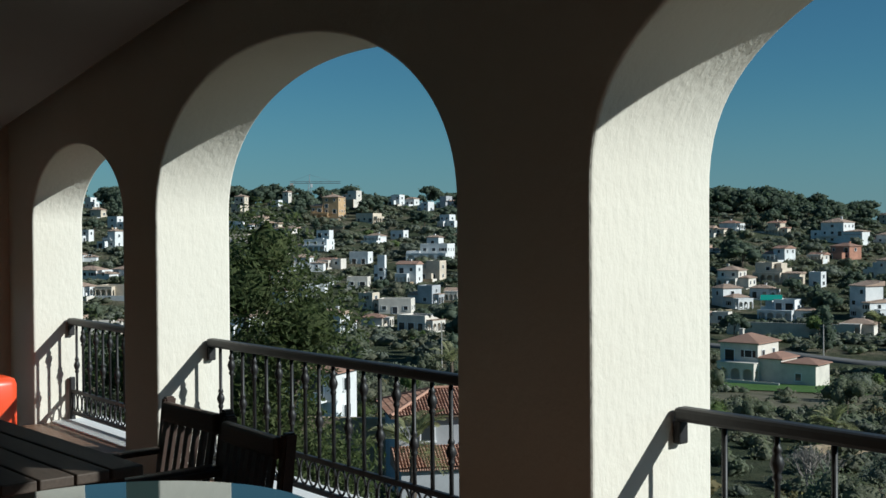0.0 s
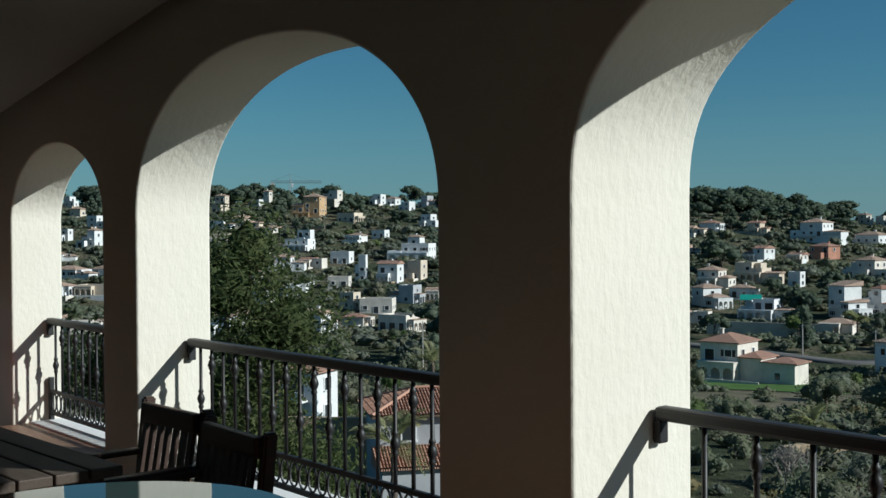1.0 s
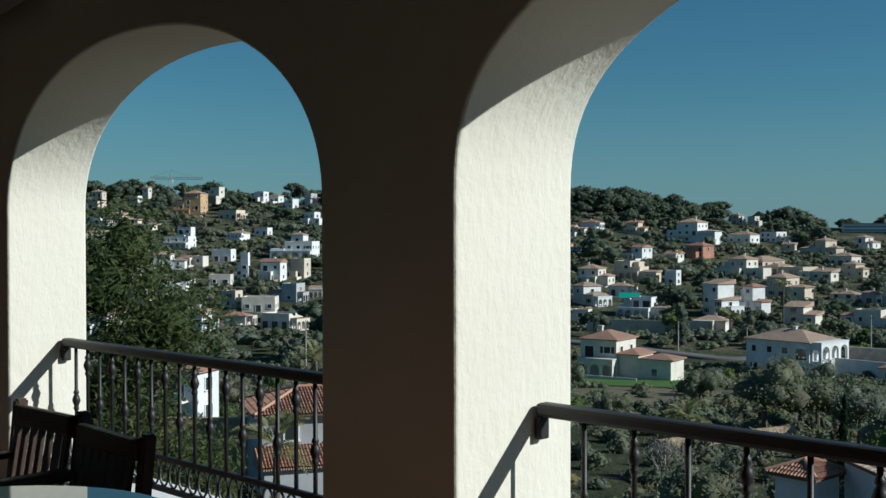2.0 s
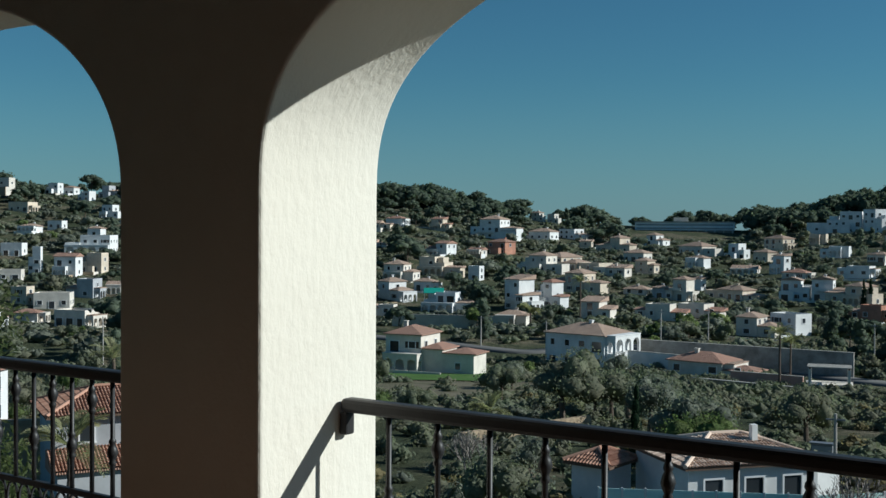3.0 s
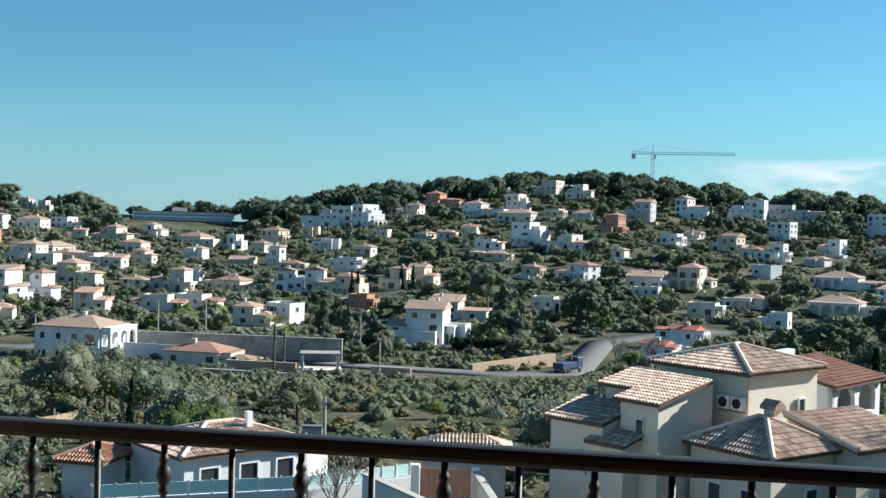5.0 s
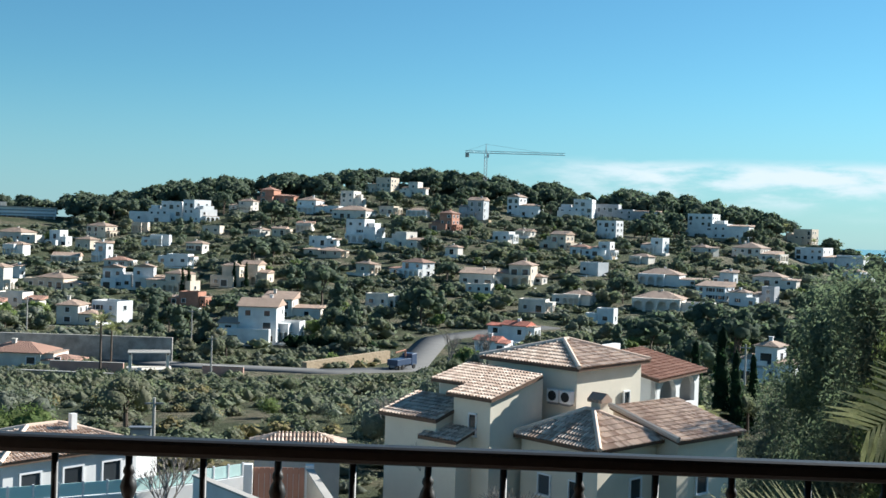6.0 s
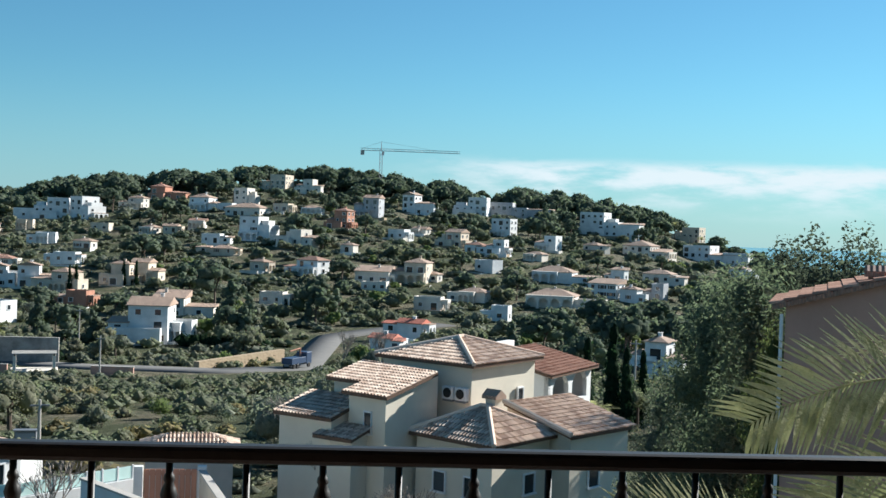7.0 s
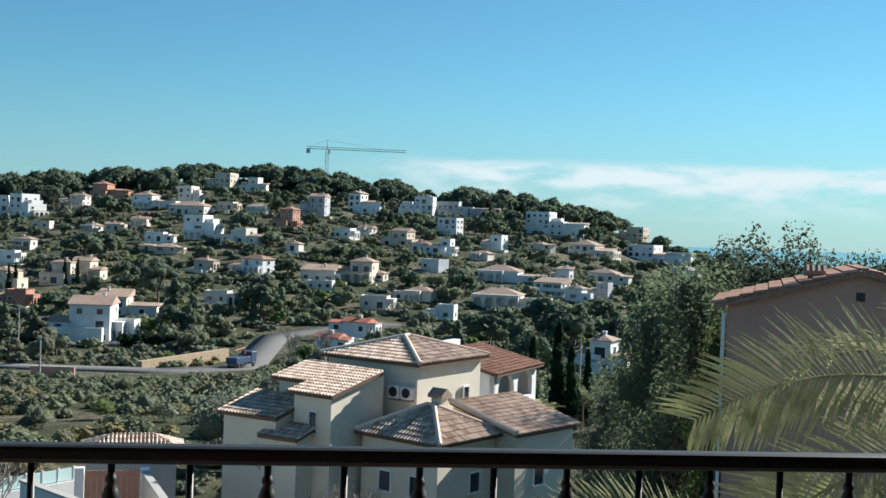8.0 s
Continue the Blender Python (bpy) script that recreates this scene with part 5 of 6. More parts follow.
# ---- roof tiles as real rows of clay barrels ----
def tile_rows(roof_ob, parent, material, width=0.20, length=0.40):
    """Lays overlapping barrel tiles on the upward faces of a roof, joined into one part."""
    vs, fs = [], []
    for face in roof_ob.data.polygons:
        nrm = face.normal
        if nrm.z < 0.3 or nrm.z > 0.999:
            continue
        pts = [roof_ob.data.vertices[i].co.copy() for i in face.vertices]
        down = Vector((nrm.x, nrm.y, 0)).normalized()
        slope = (down - nrm * down.dot(nrm)).normalized() * -1      # up the slope
        across = slope.cross(nrm)
        o = pts[0]
        uv = [((p - o).dot(across), (p - o).dot(slope)) for p in pts]
        u = min(a for a, b in uv) + width / 2
        end = max(a for a, b in uv)
        while u < end:
            cuts = []
            for (a0, b0), (a1, b1) in zip(uv, uv[1:] + uv[:1]):
                if (a0 - u) * (a1 - u) < 0:
                    cuts.append(b0 + (b1 - b0) * (u - a0) / (a1 - a0))
            if len(cuts) >= 2:
                v0, v1 = min(cuts) - 0.06, max(cuts)
                while v0 < v1 - 0.05:
                    ve = min(v0 + length + 0.03, v1)
                    base = len(vs)
                    for v, rad, lift in ((v0, width * 0.37, 0.06), (ve, width * 0.31, 0.025)):
                        for k in range(5):
                            an = math.pi * k / 4
                            p = o + across * (u + rad * math.cos(an)) + slope * v + nrm * (rad * 1.15 * math.sin(an) + lift - 0.02)
                            vs.append((p.x, p.y, p.z))
                    for k in range(4):
                        fs.append((base + k, base + k + 1, base + 6 + k, base + 5 + k))
                    v0 += length
            u += width
    ob = new("roof_tiles", fast_mesh("roof_tiles", vs, np.array(fs)[:, ::-1], material))
    ob.parent = parent
    ob.matrix_basis = roof_ob.matrix_basis
    return tagged(ob, "rows of weathered clay barrel tiles", kind="stuff")


# roof base under the barrels: shade between the rows is put into its brown
g = Mat("shaded_tile_channels", 0.95, spec=0.1)
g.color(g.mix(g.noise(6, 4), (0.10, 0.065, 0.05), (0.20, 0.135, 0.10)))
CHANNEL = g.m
g = Mat("barrel_tiles", 0.85, spec=0.2)
g.color(g.mix(g.island(), (0.42, 0.29, 0.22), (0.80, 0.64, 0.52))).bump(g.noise(40, 3), 0.3, 0.004)
BARREL = g.m
g = Mat("red_barrel_tiles", 0.85, spec=0.2)
g.color(g.mix(g.island(), (0.30, 0.15, 0.10), (0.50, 0.29, 0.21))).bump(g.noise(40, 3), 0.3, 0.004)
BARREL_RED = g.m


def block(parent, az, r, turn, w, d, z0, z1, wall, roof="hip", rise=1.0, origin=None, barrel=None, over=0.35, ridge_caps=True):
    """One block of a near house, set by the place of the corner that faces the terrace."""
    x, y = polar(az, r)
    m = pose(x, y, 0, 0, 0, -(az + turn)) @ Matrix.Translation((-w / 2, d / 2, 0))
    loc = parent.matrix_world.inverted() @ m
    o = part("wall", boxed(-w / 2, w / 2, -d / 2, d / 2, z0, z1), wall, parent)
    o.matrix_local = loc
    if roof:
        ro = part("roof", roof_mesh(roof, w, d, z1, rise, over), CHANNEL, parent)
        ro.matrix_local = loc
        tile_rows(ro, parent, barrel or BARREL)
        if ridge_caps and roof == "hip":
            bm = bmesh.new()
            X, Y = w / 2 + over, d / 2 + over
            zb, zt = z1 + 0.14, z1 + 0.14 + rise
            if w >= d:
                k = max(0.05, X - Y * 0.95)
                a, b = Vector((-k, 0, zt)), Vector((k, 0, zt))
            else:
                k = max(0.05, Y - X * 0.95)
                a, b = Vector((0, -k, zt)), Vector((0, k, zt))
            ends = [(a, b)]
            for cx, cy in ((-X, -Y), (X, -Y), (X, Y), (-X, Y)):
                q = Vector((cx, cy, zb))
                ends.append((q, a if (a - q).length < (b - q).length else b))
            for p, q in ends:
                up_by = Vector((0, 0, 0.06))
                tube(bm, p + up_by, q + up_by, 0.12, n=8)
            c = part("ridge_tiles", bm, barrel or BARREL, parent)
            c.matrix_local = loc
    return loc


def slope_roof(parent, corner, heading, pitch, outline, barrel, base):
    """One pitched roof slab: its eave runs from the corner along +u, and it climbs along +s. heading: the way of +u in degrees; outline: rows of u, s."""
    left = Vector((math.cos(radians(heading)), math.sin(radians(heading)), 0))
    climb = Vector((left.y, -left.x, 0))
    pts = [Vector(corner) + left * u + climb * v + Vector((0, 0, pitch * v)) for u, v in outline]
    bm = bmesh.new()
    lo_ = [bm.verts.new(p - Vector((0, 0, 0.16))) for p in pts]
    hi_ = [bm.verts.new(p) for p in pts]
    n = len(pts)
    bm.faces.new(lo_)
    bm.faces.new(hi_[::-1])
    for k in range(n):
        bm.faces.new((lo_[k], hi_[k], hi_[(k + 1) % n], lo_[(k + 1) % n]))
    bmesh.ops.recalc_face_normals(bm, faces=bm.faces)
    inv = parent.matrix_world.inverted()
    ro = part("roof", bm, base, parent)
    ro.matrix_local = inv
    tile_rows(ro, parent, barrel)


def prism(parent, name, corner, heading, outline, z0, top, material):
    """Upright walls round a plan outline (u, s); top(u, s) gives their height."""
    left = Vector((math.cos(radians(heading)), math.sin(radians(heading)), 0))
    climb = Vector((left.y, -left.x, 0))
    bm = bmesh.new()
    ps = [Vector(corner) + left * u + climb * v for u, v in outline]
    lo_ = [bm.verts.new((p.x, p.y, z0)) for p in ps]
    hi_ = [bm.verts.new((p.x, p.y, top(u, v))) for p, (u, v) in zip(ps, outline)]
    n = len(ps)
    bm.faces.new(lo_)
    bm.faces.new(hi_[::-1])
    for k in range(n):
        bm.faces.new((lo_[k], hi_[k], hi_[(k + 1) % n], lo_[(k + 1) % n]))
    bmesh.ops.recalc_face_normals(bm, faces=bm.faces)
    o = part(name, bm, material, parent)
    o.matrix_local = parent.matrix_world.inverted()
    return o


# ---- the beige villa below the terrace ----
bv = thing("house", pose(*polar(5.3, 58), ground(*polar(5.3, 58))), "beige rendered villa with stepped hipped roofs of clay barrel tiles", "house")
A = block(bv, 5.42, 56.4, 35.3, 5.75, 5.85, -13.5, -5.34, BEIGE, "hip", 0.95)
C = block(bv, 6.60, 51.85, 38.0, 4.7, 4.5, -14.0, -8.49, BEIGE, "hip", 1.25)
# the stepped single-pitch wing
BC = (1.06, 52.89, -6.46)
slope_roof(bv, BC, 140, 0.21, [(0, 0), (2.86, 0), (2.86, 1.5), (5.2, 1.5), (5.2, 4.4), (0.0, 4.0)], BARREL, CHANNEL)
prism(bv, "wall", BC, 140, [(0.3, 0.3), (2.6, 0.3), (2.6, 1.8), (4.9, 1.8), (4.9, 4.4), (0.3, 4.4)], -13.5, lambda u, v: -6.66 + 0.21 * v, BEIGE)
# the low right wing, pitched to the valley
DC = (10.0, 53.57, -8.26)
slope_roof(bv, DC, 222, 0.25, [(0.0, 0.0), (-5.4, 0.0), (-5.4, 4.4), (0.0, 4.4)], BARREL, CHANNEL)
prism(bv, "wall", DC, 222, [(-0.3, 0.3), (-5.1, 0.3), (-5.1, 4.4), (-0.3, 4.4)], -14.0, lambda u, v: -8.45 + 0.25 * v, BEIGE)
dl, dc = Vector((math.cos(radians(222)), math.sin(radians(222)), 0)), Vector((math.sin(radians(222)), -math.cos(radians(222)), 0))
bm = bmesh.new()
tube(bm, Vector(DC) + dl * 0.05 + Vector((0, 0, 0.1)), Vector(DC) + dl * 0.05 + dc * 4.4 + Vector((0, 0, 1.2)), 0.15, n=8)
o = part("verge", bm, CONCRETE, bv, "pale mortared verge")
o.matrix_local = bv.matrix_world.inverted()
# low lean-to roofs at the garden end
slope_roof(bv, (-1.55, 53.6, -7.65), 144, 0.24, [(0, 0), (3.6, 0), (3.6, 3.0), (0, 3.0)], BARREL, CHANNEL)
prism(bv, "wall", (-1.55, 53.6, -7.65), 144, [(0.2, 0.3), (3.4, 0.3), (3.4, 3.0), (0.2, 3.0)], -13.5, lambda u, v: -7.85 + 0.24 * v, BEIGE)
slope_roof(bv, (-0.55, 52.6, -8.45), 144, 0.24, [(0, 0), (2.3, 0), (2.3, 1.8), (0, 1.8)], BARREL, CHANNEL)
prism(bv, "wall", (-0.55, 52.6, -8.45), 144, [(0.2, 0.3), (2.1, 0.3), (2.1, 1.8), (0.2, 1.8)], -13.5, lambda u, v: -8.65 + 0.24 * v, BEIGE)
B = bv.matrix_world.inverted() @ pose(BC[0], BC[1], 0, 0, 0, -40)
D = bv.matrix_world.inverted() @ pose(DC[0], DC[1], 0, 0, 0, 42)


def villa_window(loc, x, y, z, turn, sx=1.0, sz=1.0):
    f = new("window", FRAMES["window"])
    f.parent = bv
    f.matrix_local = loc @ pose(x, y, z, 0, 0, turn) @ Matrix.Diagonal((sx, 1, sz, 1))
    p = new("pane", PANES["window"])
    p.parent = f


villa_window(B, -1.35, 0.3, -8.35, 0, 0.42, 0.85)
villa_window(A, 2.95, 1.4, -7.75, 90, 0.5, 0.85)
villa_window(C, -0.8, -2.25, -11.0, 0, 0.7, 0.8)
villa_window(C, 1.0, -2.25, -11.0, 0, 0.5, 0.8)
villa_window(C, 2.35, 0.6, -11.0, 90, 0.8, 0.8)
villa_window(D, 2.2, 0.3, -11.0, 0, 0.8, 0.8)
for k in range(2):
    ac = part("air_conditioner", boxed(1.25 + 0.8 * k, 1.95 + 0.8 * k, -3.24, -2.928, -7.05, -6.4, 0.03), TRIM_WHITE, bv, "white wall-mounted air conditioner")
    ac.matrix_local = A
    bm = bmesh.new()
    lathe(bm, 0, 0, [(0.25, 0.0), (0.25, 0.02), (0.2, 0.03)], 20)
    fan = part("fan_grille", bm, IRON, ac)
    fan.matrix_local = pose(1.6 + 0.8 * k, -3.241, -6.72, 90, 0, 0)
    part("bracket", boxed(1.3 + 0.8 * k, 1.9 + 0.8 * k, -3.2, -2.927, -7.16, -7.053), STEEL, ac)
ch = part("chimney", boxed(-0.3, 0.3, -0.28, 0.28, -8.4, -6.75), BEIGE, bv)
ch.matrix_local = C @ Matrix.Translation((0.1, 0.6, 0))
cap = part("chimney_cap", roof_mesh("gable", 0.7, 0.6, -6.7, 0.3, 0.1), ROOF, bv)
cap.matrix_local = C @ Matrix.Translation((0.1, 0.6, 0))
BUILT.append((5.3, 9.5, 57, -16, -5.2))

# house with two arches and a red roof behind the beige villa
av = thing("house", pose(*polar(9.6, 72), -15), "white house with a two-arched loggia and red tile roof", "house")
LC = (11.32, 69.08, -7.2)
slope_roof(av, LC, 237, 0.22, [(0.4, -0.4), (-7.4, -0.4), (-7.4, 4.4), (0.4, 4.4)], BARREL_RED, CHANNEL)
lg = arched(bmesh.new(), 0.0, 7.0, [(0.7, 3.2, -9.25, -8.35, 0.85), (3.8, 6.3, -9.25, -8.35, 0.85)], -7.3, 0.0, 0.3, 2.0, -16, 18)
bmesh.ops.recalc_face_normals(lg, faces=lg.faces)
o = part("loggia", lg, WHITE, av)
o.matrix_local = av.matrix_world.inverted() @ pose(LC[0], LC[1], 0, 0, 0, 57)
# the back wall's darker colour stands in for shade inside the loggia
prism(av, "wall", LC, 237, [(-0.3, 2.5), (-6.7, 2.5), (-6.7, 4.3), (-0.3, 4.3)], -16, lambda u, v: -7.45 + 0.22 * v, OLD_OR_SHADED_WALL)
prism(av, "end_wall", LC, 237, [(0.0, 0.0), (-0.28, 0.0), (-0.28, 4.3), (0.0, 4.3)], -16, lambda u, v: -7.4 + 0.22 * v, WHITE)
prism(av, "end_wall", LC, 237, [(-6.72, 0.31), (-7.0, 0.31), (-7.0, 4.3), (-6.72, 4.3)], -16, lambda u, v: -7.4 + 0.22 * v, WHITE)
prism(av, "loggia_floor", LC, 237, [(-0.3, 0.32), (-6.7, 0.32), (-6.7, 2.48), (-0.3, 2.48)], -16, lambda u, v: -9.4, CONCRETE)
prism(av, "roof_parapet", LC, 237, [(-0.6, 4.42), (-4.2, 4.42), (-4.2, 4.9), (-0.6, 4.9)], -16, lambda u, v: -5.75, WHITE)
BUILT.append((9.0, 3.2, 76, -12, -5))

# ---- the white house with a teal fence ----
wh = thing("house", pose(*polar(-21.0, 62), -14), "white rendered house with a low hipped tile roof", "house")
W1 = block(wh, -26.6, 60.5, 30, 2.2, 2.6, -17, -11.2, WHITE, "hip", 0.6, barrel=BARREL_RED)
W2 = block(wh, -22.6, 57.5, 62, 6.0, 7.4, -17, -10.45, WHITE, "hip", 0.95, barrel=BARREL)
W3 = block(wh, -17.8, 61.0, 40, 3.2, 4.0, -17, -11.0, WHITE, None)
for k, y in enumerate((-2.3, 0.0, 2.2)):
    f = new("window", FRAMES["window"])
    f.parent = wh
    f.matrix_local = W2 @ pose(3.0, y, -12.2, 0, 0, 90)
    p = new("pane", PANES["window"])
    p.parent = f
c = part("chimney", boxed(-0.16, 0.16, -0.16, 0.16, -10.0, -8.75), WHITE, wh)
c.matrix_local = W2 @ Matrix.Translation((0.9, 1.2, 0))
BUILT.append((-21.5, 6.0, 57, -17, -9.5))


def fence(az0, r0, az1, r1, z_wall, tall, label, n, panel=TEAL, wall=WHITE, foot=-18):
    """A rendered garden wall with panels between posts on top."""
    a, b = Vector((*polar(az0, r0), 0)), Vector((*polar(az1, r1), 0))
    d = b - a
    fe = thing("fence", pose(a.x, a.y, 0, 0, 0, math.degrees(math.atan2(d.y, d.x))), label, "fence")
    ln = d.length
    part("wall", boxed(0, ln, -0.12, 0.12, foot, z_wall), wall, fe)
    for k in range(n):
        part("panel", boxed(ln * k / n + 0.05, ln * (k + 1) / n - 0.05, -0.02, 0.02, z_wall + 0.05, z_wall + tall), panel, fe)
    for k in range(n + 1):
        part("post", boxed(ln * k / n - 0.04, ln * k / n + 0.04, -0.04, 0.04, z_wall + 0.003, z_wall + tall + 0.06), TRIM_WHITE, fe)
    return fe


fence(-27.0, 52.0, -16.7, 53.0, -10.95, 0.62, "white garden wall topped with teal glass panels", 9)
fence(-16.5, 53.0, -11.3, 56.0, -10.95, 0.62, "white garden wall topped with teal panels along the lane", 7)


def garden_wall(az0, r0, az1, r1, z0, z1, material, label, t=0.25, cap=True):
    a, b = Vector((*polar(az0, r0), 0)), Vector((*polar(az1, r1), 0))
    d = b - a
    w = thing("garden_wall", pose(a.x, a.y, 0, 0, 0, math.degrees(math.atan2(d.y, d.x))), label, "wall")
    part("masonry", boxed(0, d.length, -t / 2, t / 2, z0, z1), material, w)
    if cap:
        part("coping", boxed(-0.05, d.length + 0.05, -t / 2 - 0.05, t / 2 + 0.05, z1 + 0.003, z1 + 0.09), CONCRETE, w)
    return w


garden_wall(-8.0, 54, -5.8, 43, -16, -10.2, CREAM, "cream garden wall beside the gate")
garden_wall(-13.6, 50, -9.5, 44, -16, -9.6, WHITE, "low white wall along the lane")
gate = thing("gate", pose(*polar(-9.5, 54), 0, 0, 0, 6), "brick-red slatted driveway gate", "gate")
for k in range(9):
    part("slat", boxed(-1.2 + 0.27 * k, -0.96 + 0.27 * k, -0.03, 0.03, -14.0, -10.1), BRICKY, gate)
part("gate_frame", boxed(-1.2, 1.2, 0.032, 0.07, -10.4, -10.2), BRICKY, gate)
for s in (-1.45, 1.45):
    part("pillar", boxed(s - 0.2, s + 0.2, -0.2, 0.2, -15, -9.95), WHITE, gate)
gr = thing("gatehouse", pose(*polar(-8.6, 60), 0, 0, 0, 8), "small tiled gatehouse roof behind the cream wall", "building")
part("wall", boxed(-2.2, 2.2, -1.2, 1.2, -15, -10.3), WARM, gr)
r_ = part("roof", roof_mesh("hip", 4.4, 2.4, -10.3, 0.6, 0.3), ROOF, gr)
tile_rows(r_, gr, BARREL)

# ---- the grey house below the second arch ----
gh = thing("house", pose(*polar(-51, 78), -15), "light grey house with two tiers of barrel tile roof", "house")
GH1 = block(gh, -48.0, 72.5, -14, 7.6, 6.0, -20, -9.95, GREY, "hip", 1.2, barrel=BARREL_RED, over=0.5)
lean = part("lower_roof", roof_mesh("shed", 8.2, 2.0, -12.85, 0.9, 0.2), ROOF_RED, gh)
lean.matrix_local = GH1 @ Matrix.Translation((0.0, -4.2, 0))
tile_rows(lean, gh, BARREL_RED)
low = part("ground_floor", boxed(-3.9, 3.9, -5.1, -3.003, -20, -12.9), GREY, gh)
low.matrix_local = GH1
for x in (-1.9, 0.9):
    f = new("window", FRAMES["window"])
    f.parent = gh
    f.matrix_local = GH1 @ pose(x, -3.0, -11.5, 0, 0, 0) @ Matrix.Diagonal((0.85, 1, 1, 1))
    p = new("pane", PANES["window"])
    p.parent = f
BUILT.append((-51.0, 3.6, 72, -18, -8))
garden_wall(-60.0, 80, -54.6, 78, -18, -11.1, STONE, "ochre dry stone retaining wall in the gardens", 0.6, False)
villa(-57.6, 108, -16.3, 30, 4.6, 4.0, 6.0, WHITE, "hip", "", ROOF_RED)

# ---- the rose house with a gable beside the palm ----
rh = thing("house", pose(14.92, 29.43, -11, 0, 0, -22.5), "rose rendered gable house with a tiled verge", "house")
bm = bmesh.new()
hw, hd, ze, za = 3.55, 4.4, 10.66, 11.66
prof = [(-hw, -2), (hw, -2), (hw, ze), (0, za), (-hw, ze)]
fr = [bm.verts.new((x, 0, z)) for x, z in prof]
bk = [bm.verts.new((x, hd, z)) for x, z in prof]
bm.faces.new(fr)
bm.faces.new(bk[::-1])
for k in range(5):
    bm.faces.new((fr[k], fr[(k + 1) % 5], bk[(k + 1) % 5], bk[k]))
bmesh.ops.recalc_face_normals(bm, faces=bm.faces)
part("wall", bm, PINK, rh)
for s in (-1, 1):
    bm = bmesh.new()
    a, b = (0.0, za + 0.02), (s * (hw + 0.35), ze - 0.09)
    q = [bm.verts.new((x, y, z + dz)) for dz in (0, 0.13) for y in (-0.28, hd + 0.3) for x, z in (a, b)]
    for f in ((0, 1, 3, 2), (4, 6, 7, 5), (0, 4, 5, 1), (2, 3, 7, 6), (0, 2, 6, 4), (1, 5, 7, 3)):
        bm.faces.new([q[i] for i in f])
    bmesh.ops.recalc_face_normals(bm, faces=bm.faces)
    ro = part("roof", bm, ROOF_RED, rh)
    tile_rows(ro, rh, BARREL_RED)
part("vent", boxed(-0.15, 0.09, -0.02, 0.05, 10.95, 11.2), IRON, rh)
bm = boxed(-1.4, -1.05, 0.6, 0.95, 10.9, 11.6)
part("chimney", bm, BRICKY, rh)
cc = part("chimney_cap", roof_mesh("gable", 0.45, 0.45, 11.6, 0.16, 0.06), ROOF_RED, rh)
cc.location = (-1.22, 0.78, 0)
bm = bmesh.new()
tube(bm, (-hw - 0.1, -0.1, 0), (-hw - 0.1, -0.1, ze - 0.2), 0.05, n=8)
part("downpipe", bm, TRIM_WHITE, rh)
BUILT.append((27.0, 7.5, 33, -18, 0))

# ---- the long school-like block on the saddle ----
ib = thing("long_building", pose(*polar(-22.9, 655), 0, 0, 0, 22.9), "long low grey building with window bands on the skyline", "building")
zb = ground(*polar(-22.9, 655)) - 6
part("wall", boxed(-27, 27, -6, 8, zb, 5.6), GREY, ib)
part("upper_storey", boxed(-27.3, 27.3, -8, -6.003, 1.2, 5.6), PANEL, ib, "pale blue-grey panelled storey")
for k in range(2):
    part("window_band", boxed(-26.5, 26.5, -8.12, -8.003, 1.9 + 1.9 * k, 2.7 + 1.9 * k), SKYGLASS, ib)
for k in range(12):
    part("column", boxed(-26.4 + 4.75 * k, -25.8 + 4.75 * k, -7.9, -7.3, zb, 1.197), WHITE, ib)
part("roof_edge", boxed(-27.6, 27.6, -8.6, 8.6, 5.603, 6.1), CONCRETE, ib)
BUILT.append((-22.9, 2.5, 655, -0.7, 0.6))
part("plant_room", boxed(-6, 2, -3, 3, 6.203, 8.4), WARM, ib)


# ---- cranes ----
def crane(az, r, z0, h, jib, back, face, label):
    x, y = polar(az, r)
    c = thing("tower_crane", pose(x, y, z0, 0, 0, face), label, "crane", "tower cranes")
    s = 0.8
    bm = bmesh.new()
    for sx in (-s, s):
        for sy in (-s, s):
            tube(bm, (sx, sy, 0), (sx, sy, h), 0.14, n=4)
    k = 0
    while k * 2.2 < h - 2.2:
        z = k * 2.2
        for a, b in (((-s, -s), (s, -s)), ((s, -s), (s, s)), ((s, s), (-s, s)), ((-s, s), (-s, -s))):
            tube(bm, (*a, z), (*b, z + 2.2), 0.08, n=4)
        k += 1
    part("mast", bm, STEEL, c)
    bm = bmesh.new()
    for yy, zz in ((-0.6, h), (0.6, h), (0, h + 1.2)):
        tube(bm, (-back, yy, zz), (jib, yy, zz), 0.12, n=4)
    k = 0
    while -back + k * 1.8 < jib - 1.8:
        x0 = -back + k * 1.8
        tube(bm, (x0, -0.6, h), (x0 + 0.9, 0, h + 1.2), 0.07, n=4)
        tube(bm, (x0 + 0.9, 0, h + 1.2), (x0 + 1.8, 0.6, h), 0.07, n=4)
        k += 1
    part("jib", bm, STEEL, c)
    part("counterweight", boxed(-back, -back + 2.2, -0.8, 0.8, h - 2.6, h - 0.1), CONCRETE, c)
    bm = bmesh.new()
    tube(bm, (0, 0, h), (0, 0, h + 5.5), 0.3, 0.12, n=4)
    tube(bm, (0, 0, h + 5.3), (jib * 0.7, 0, h + 1.25), 0.05, n=4)
    tube(bm, (0, 0, h + 5.3), (-back * 0.9, 0, h + 1.25), 0.05, n=4)
    part("tower_head", bm, STEEL, c)
    part("cab", boxed(0.4, 1.8, 0.7, 1.9, h - 2.4, h - 0.3), TRIM_WHITE, c)
    return c


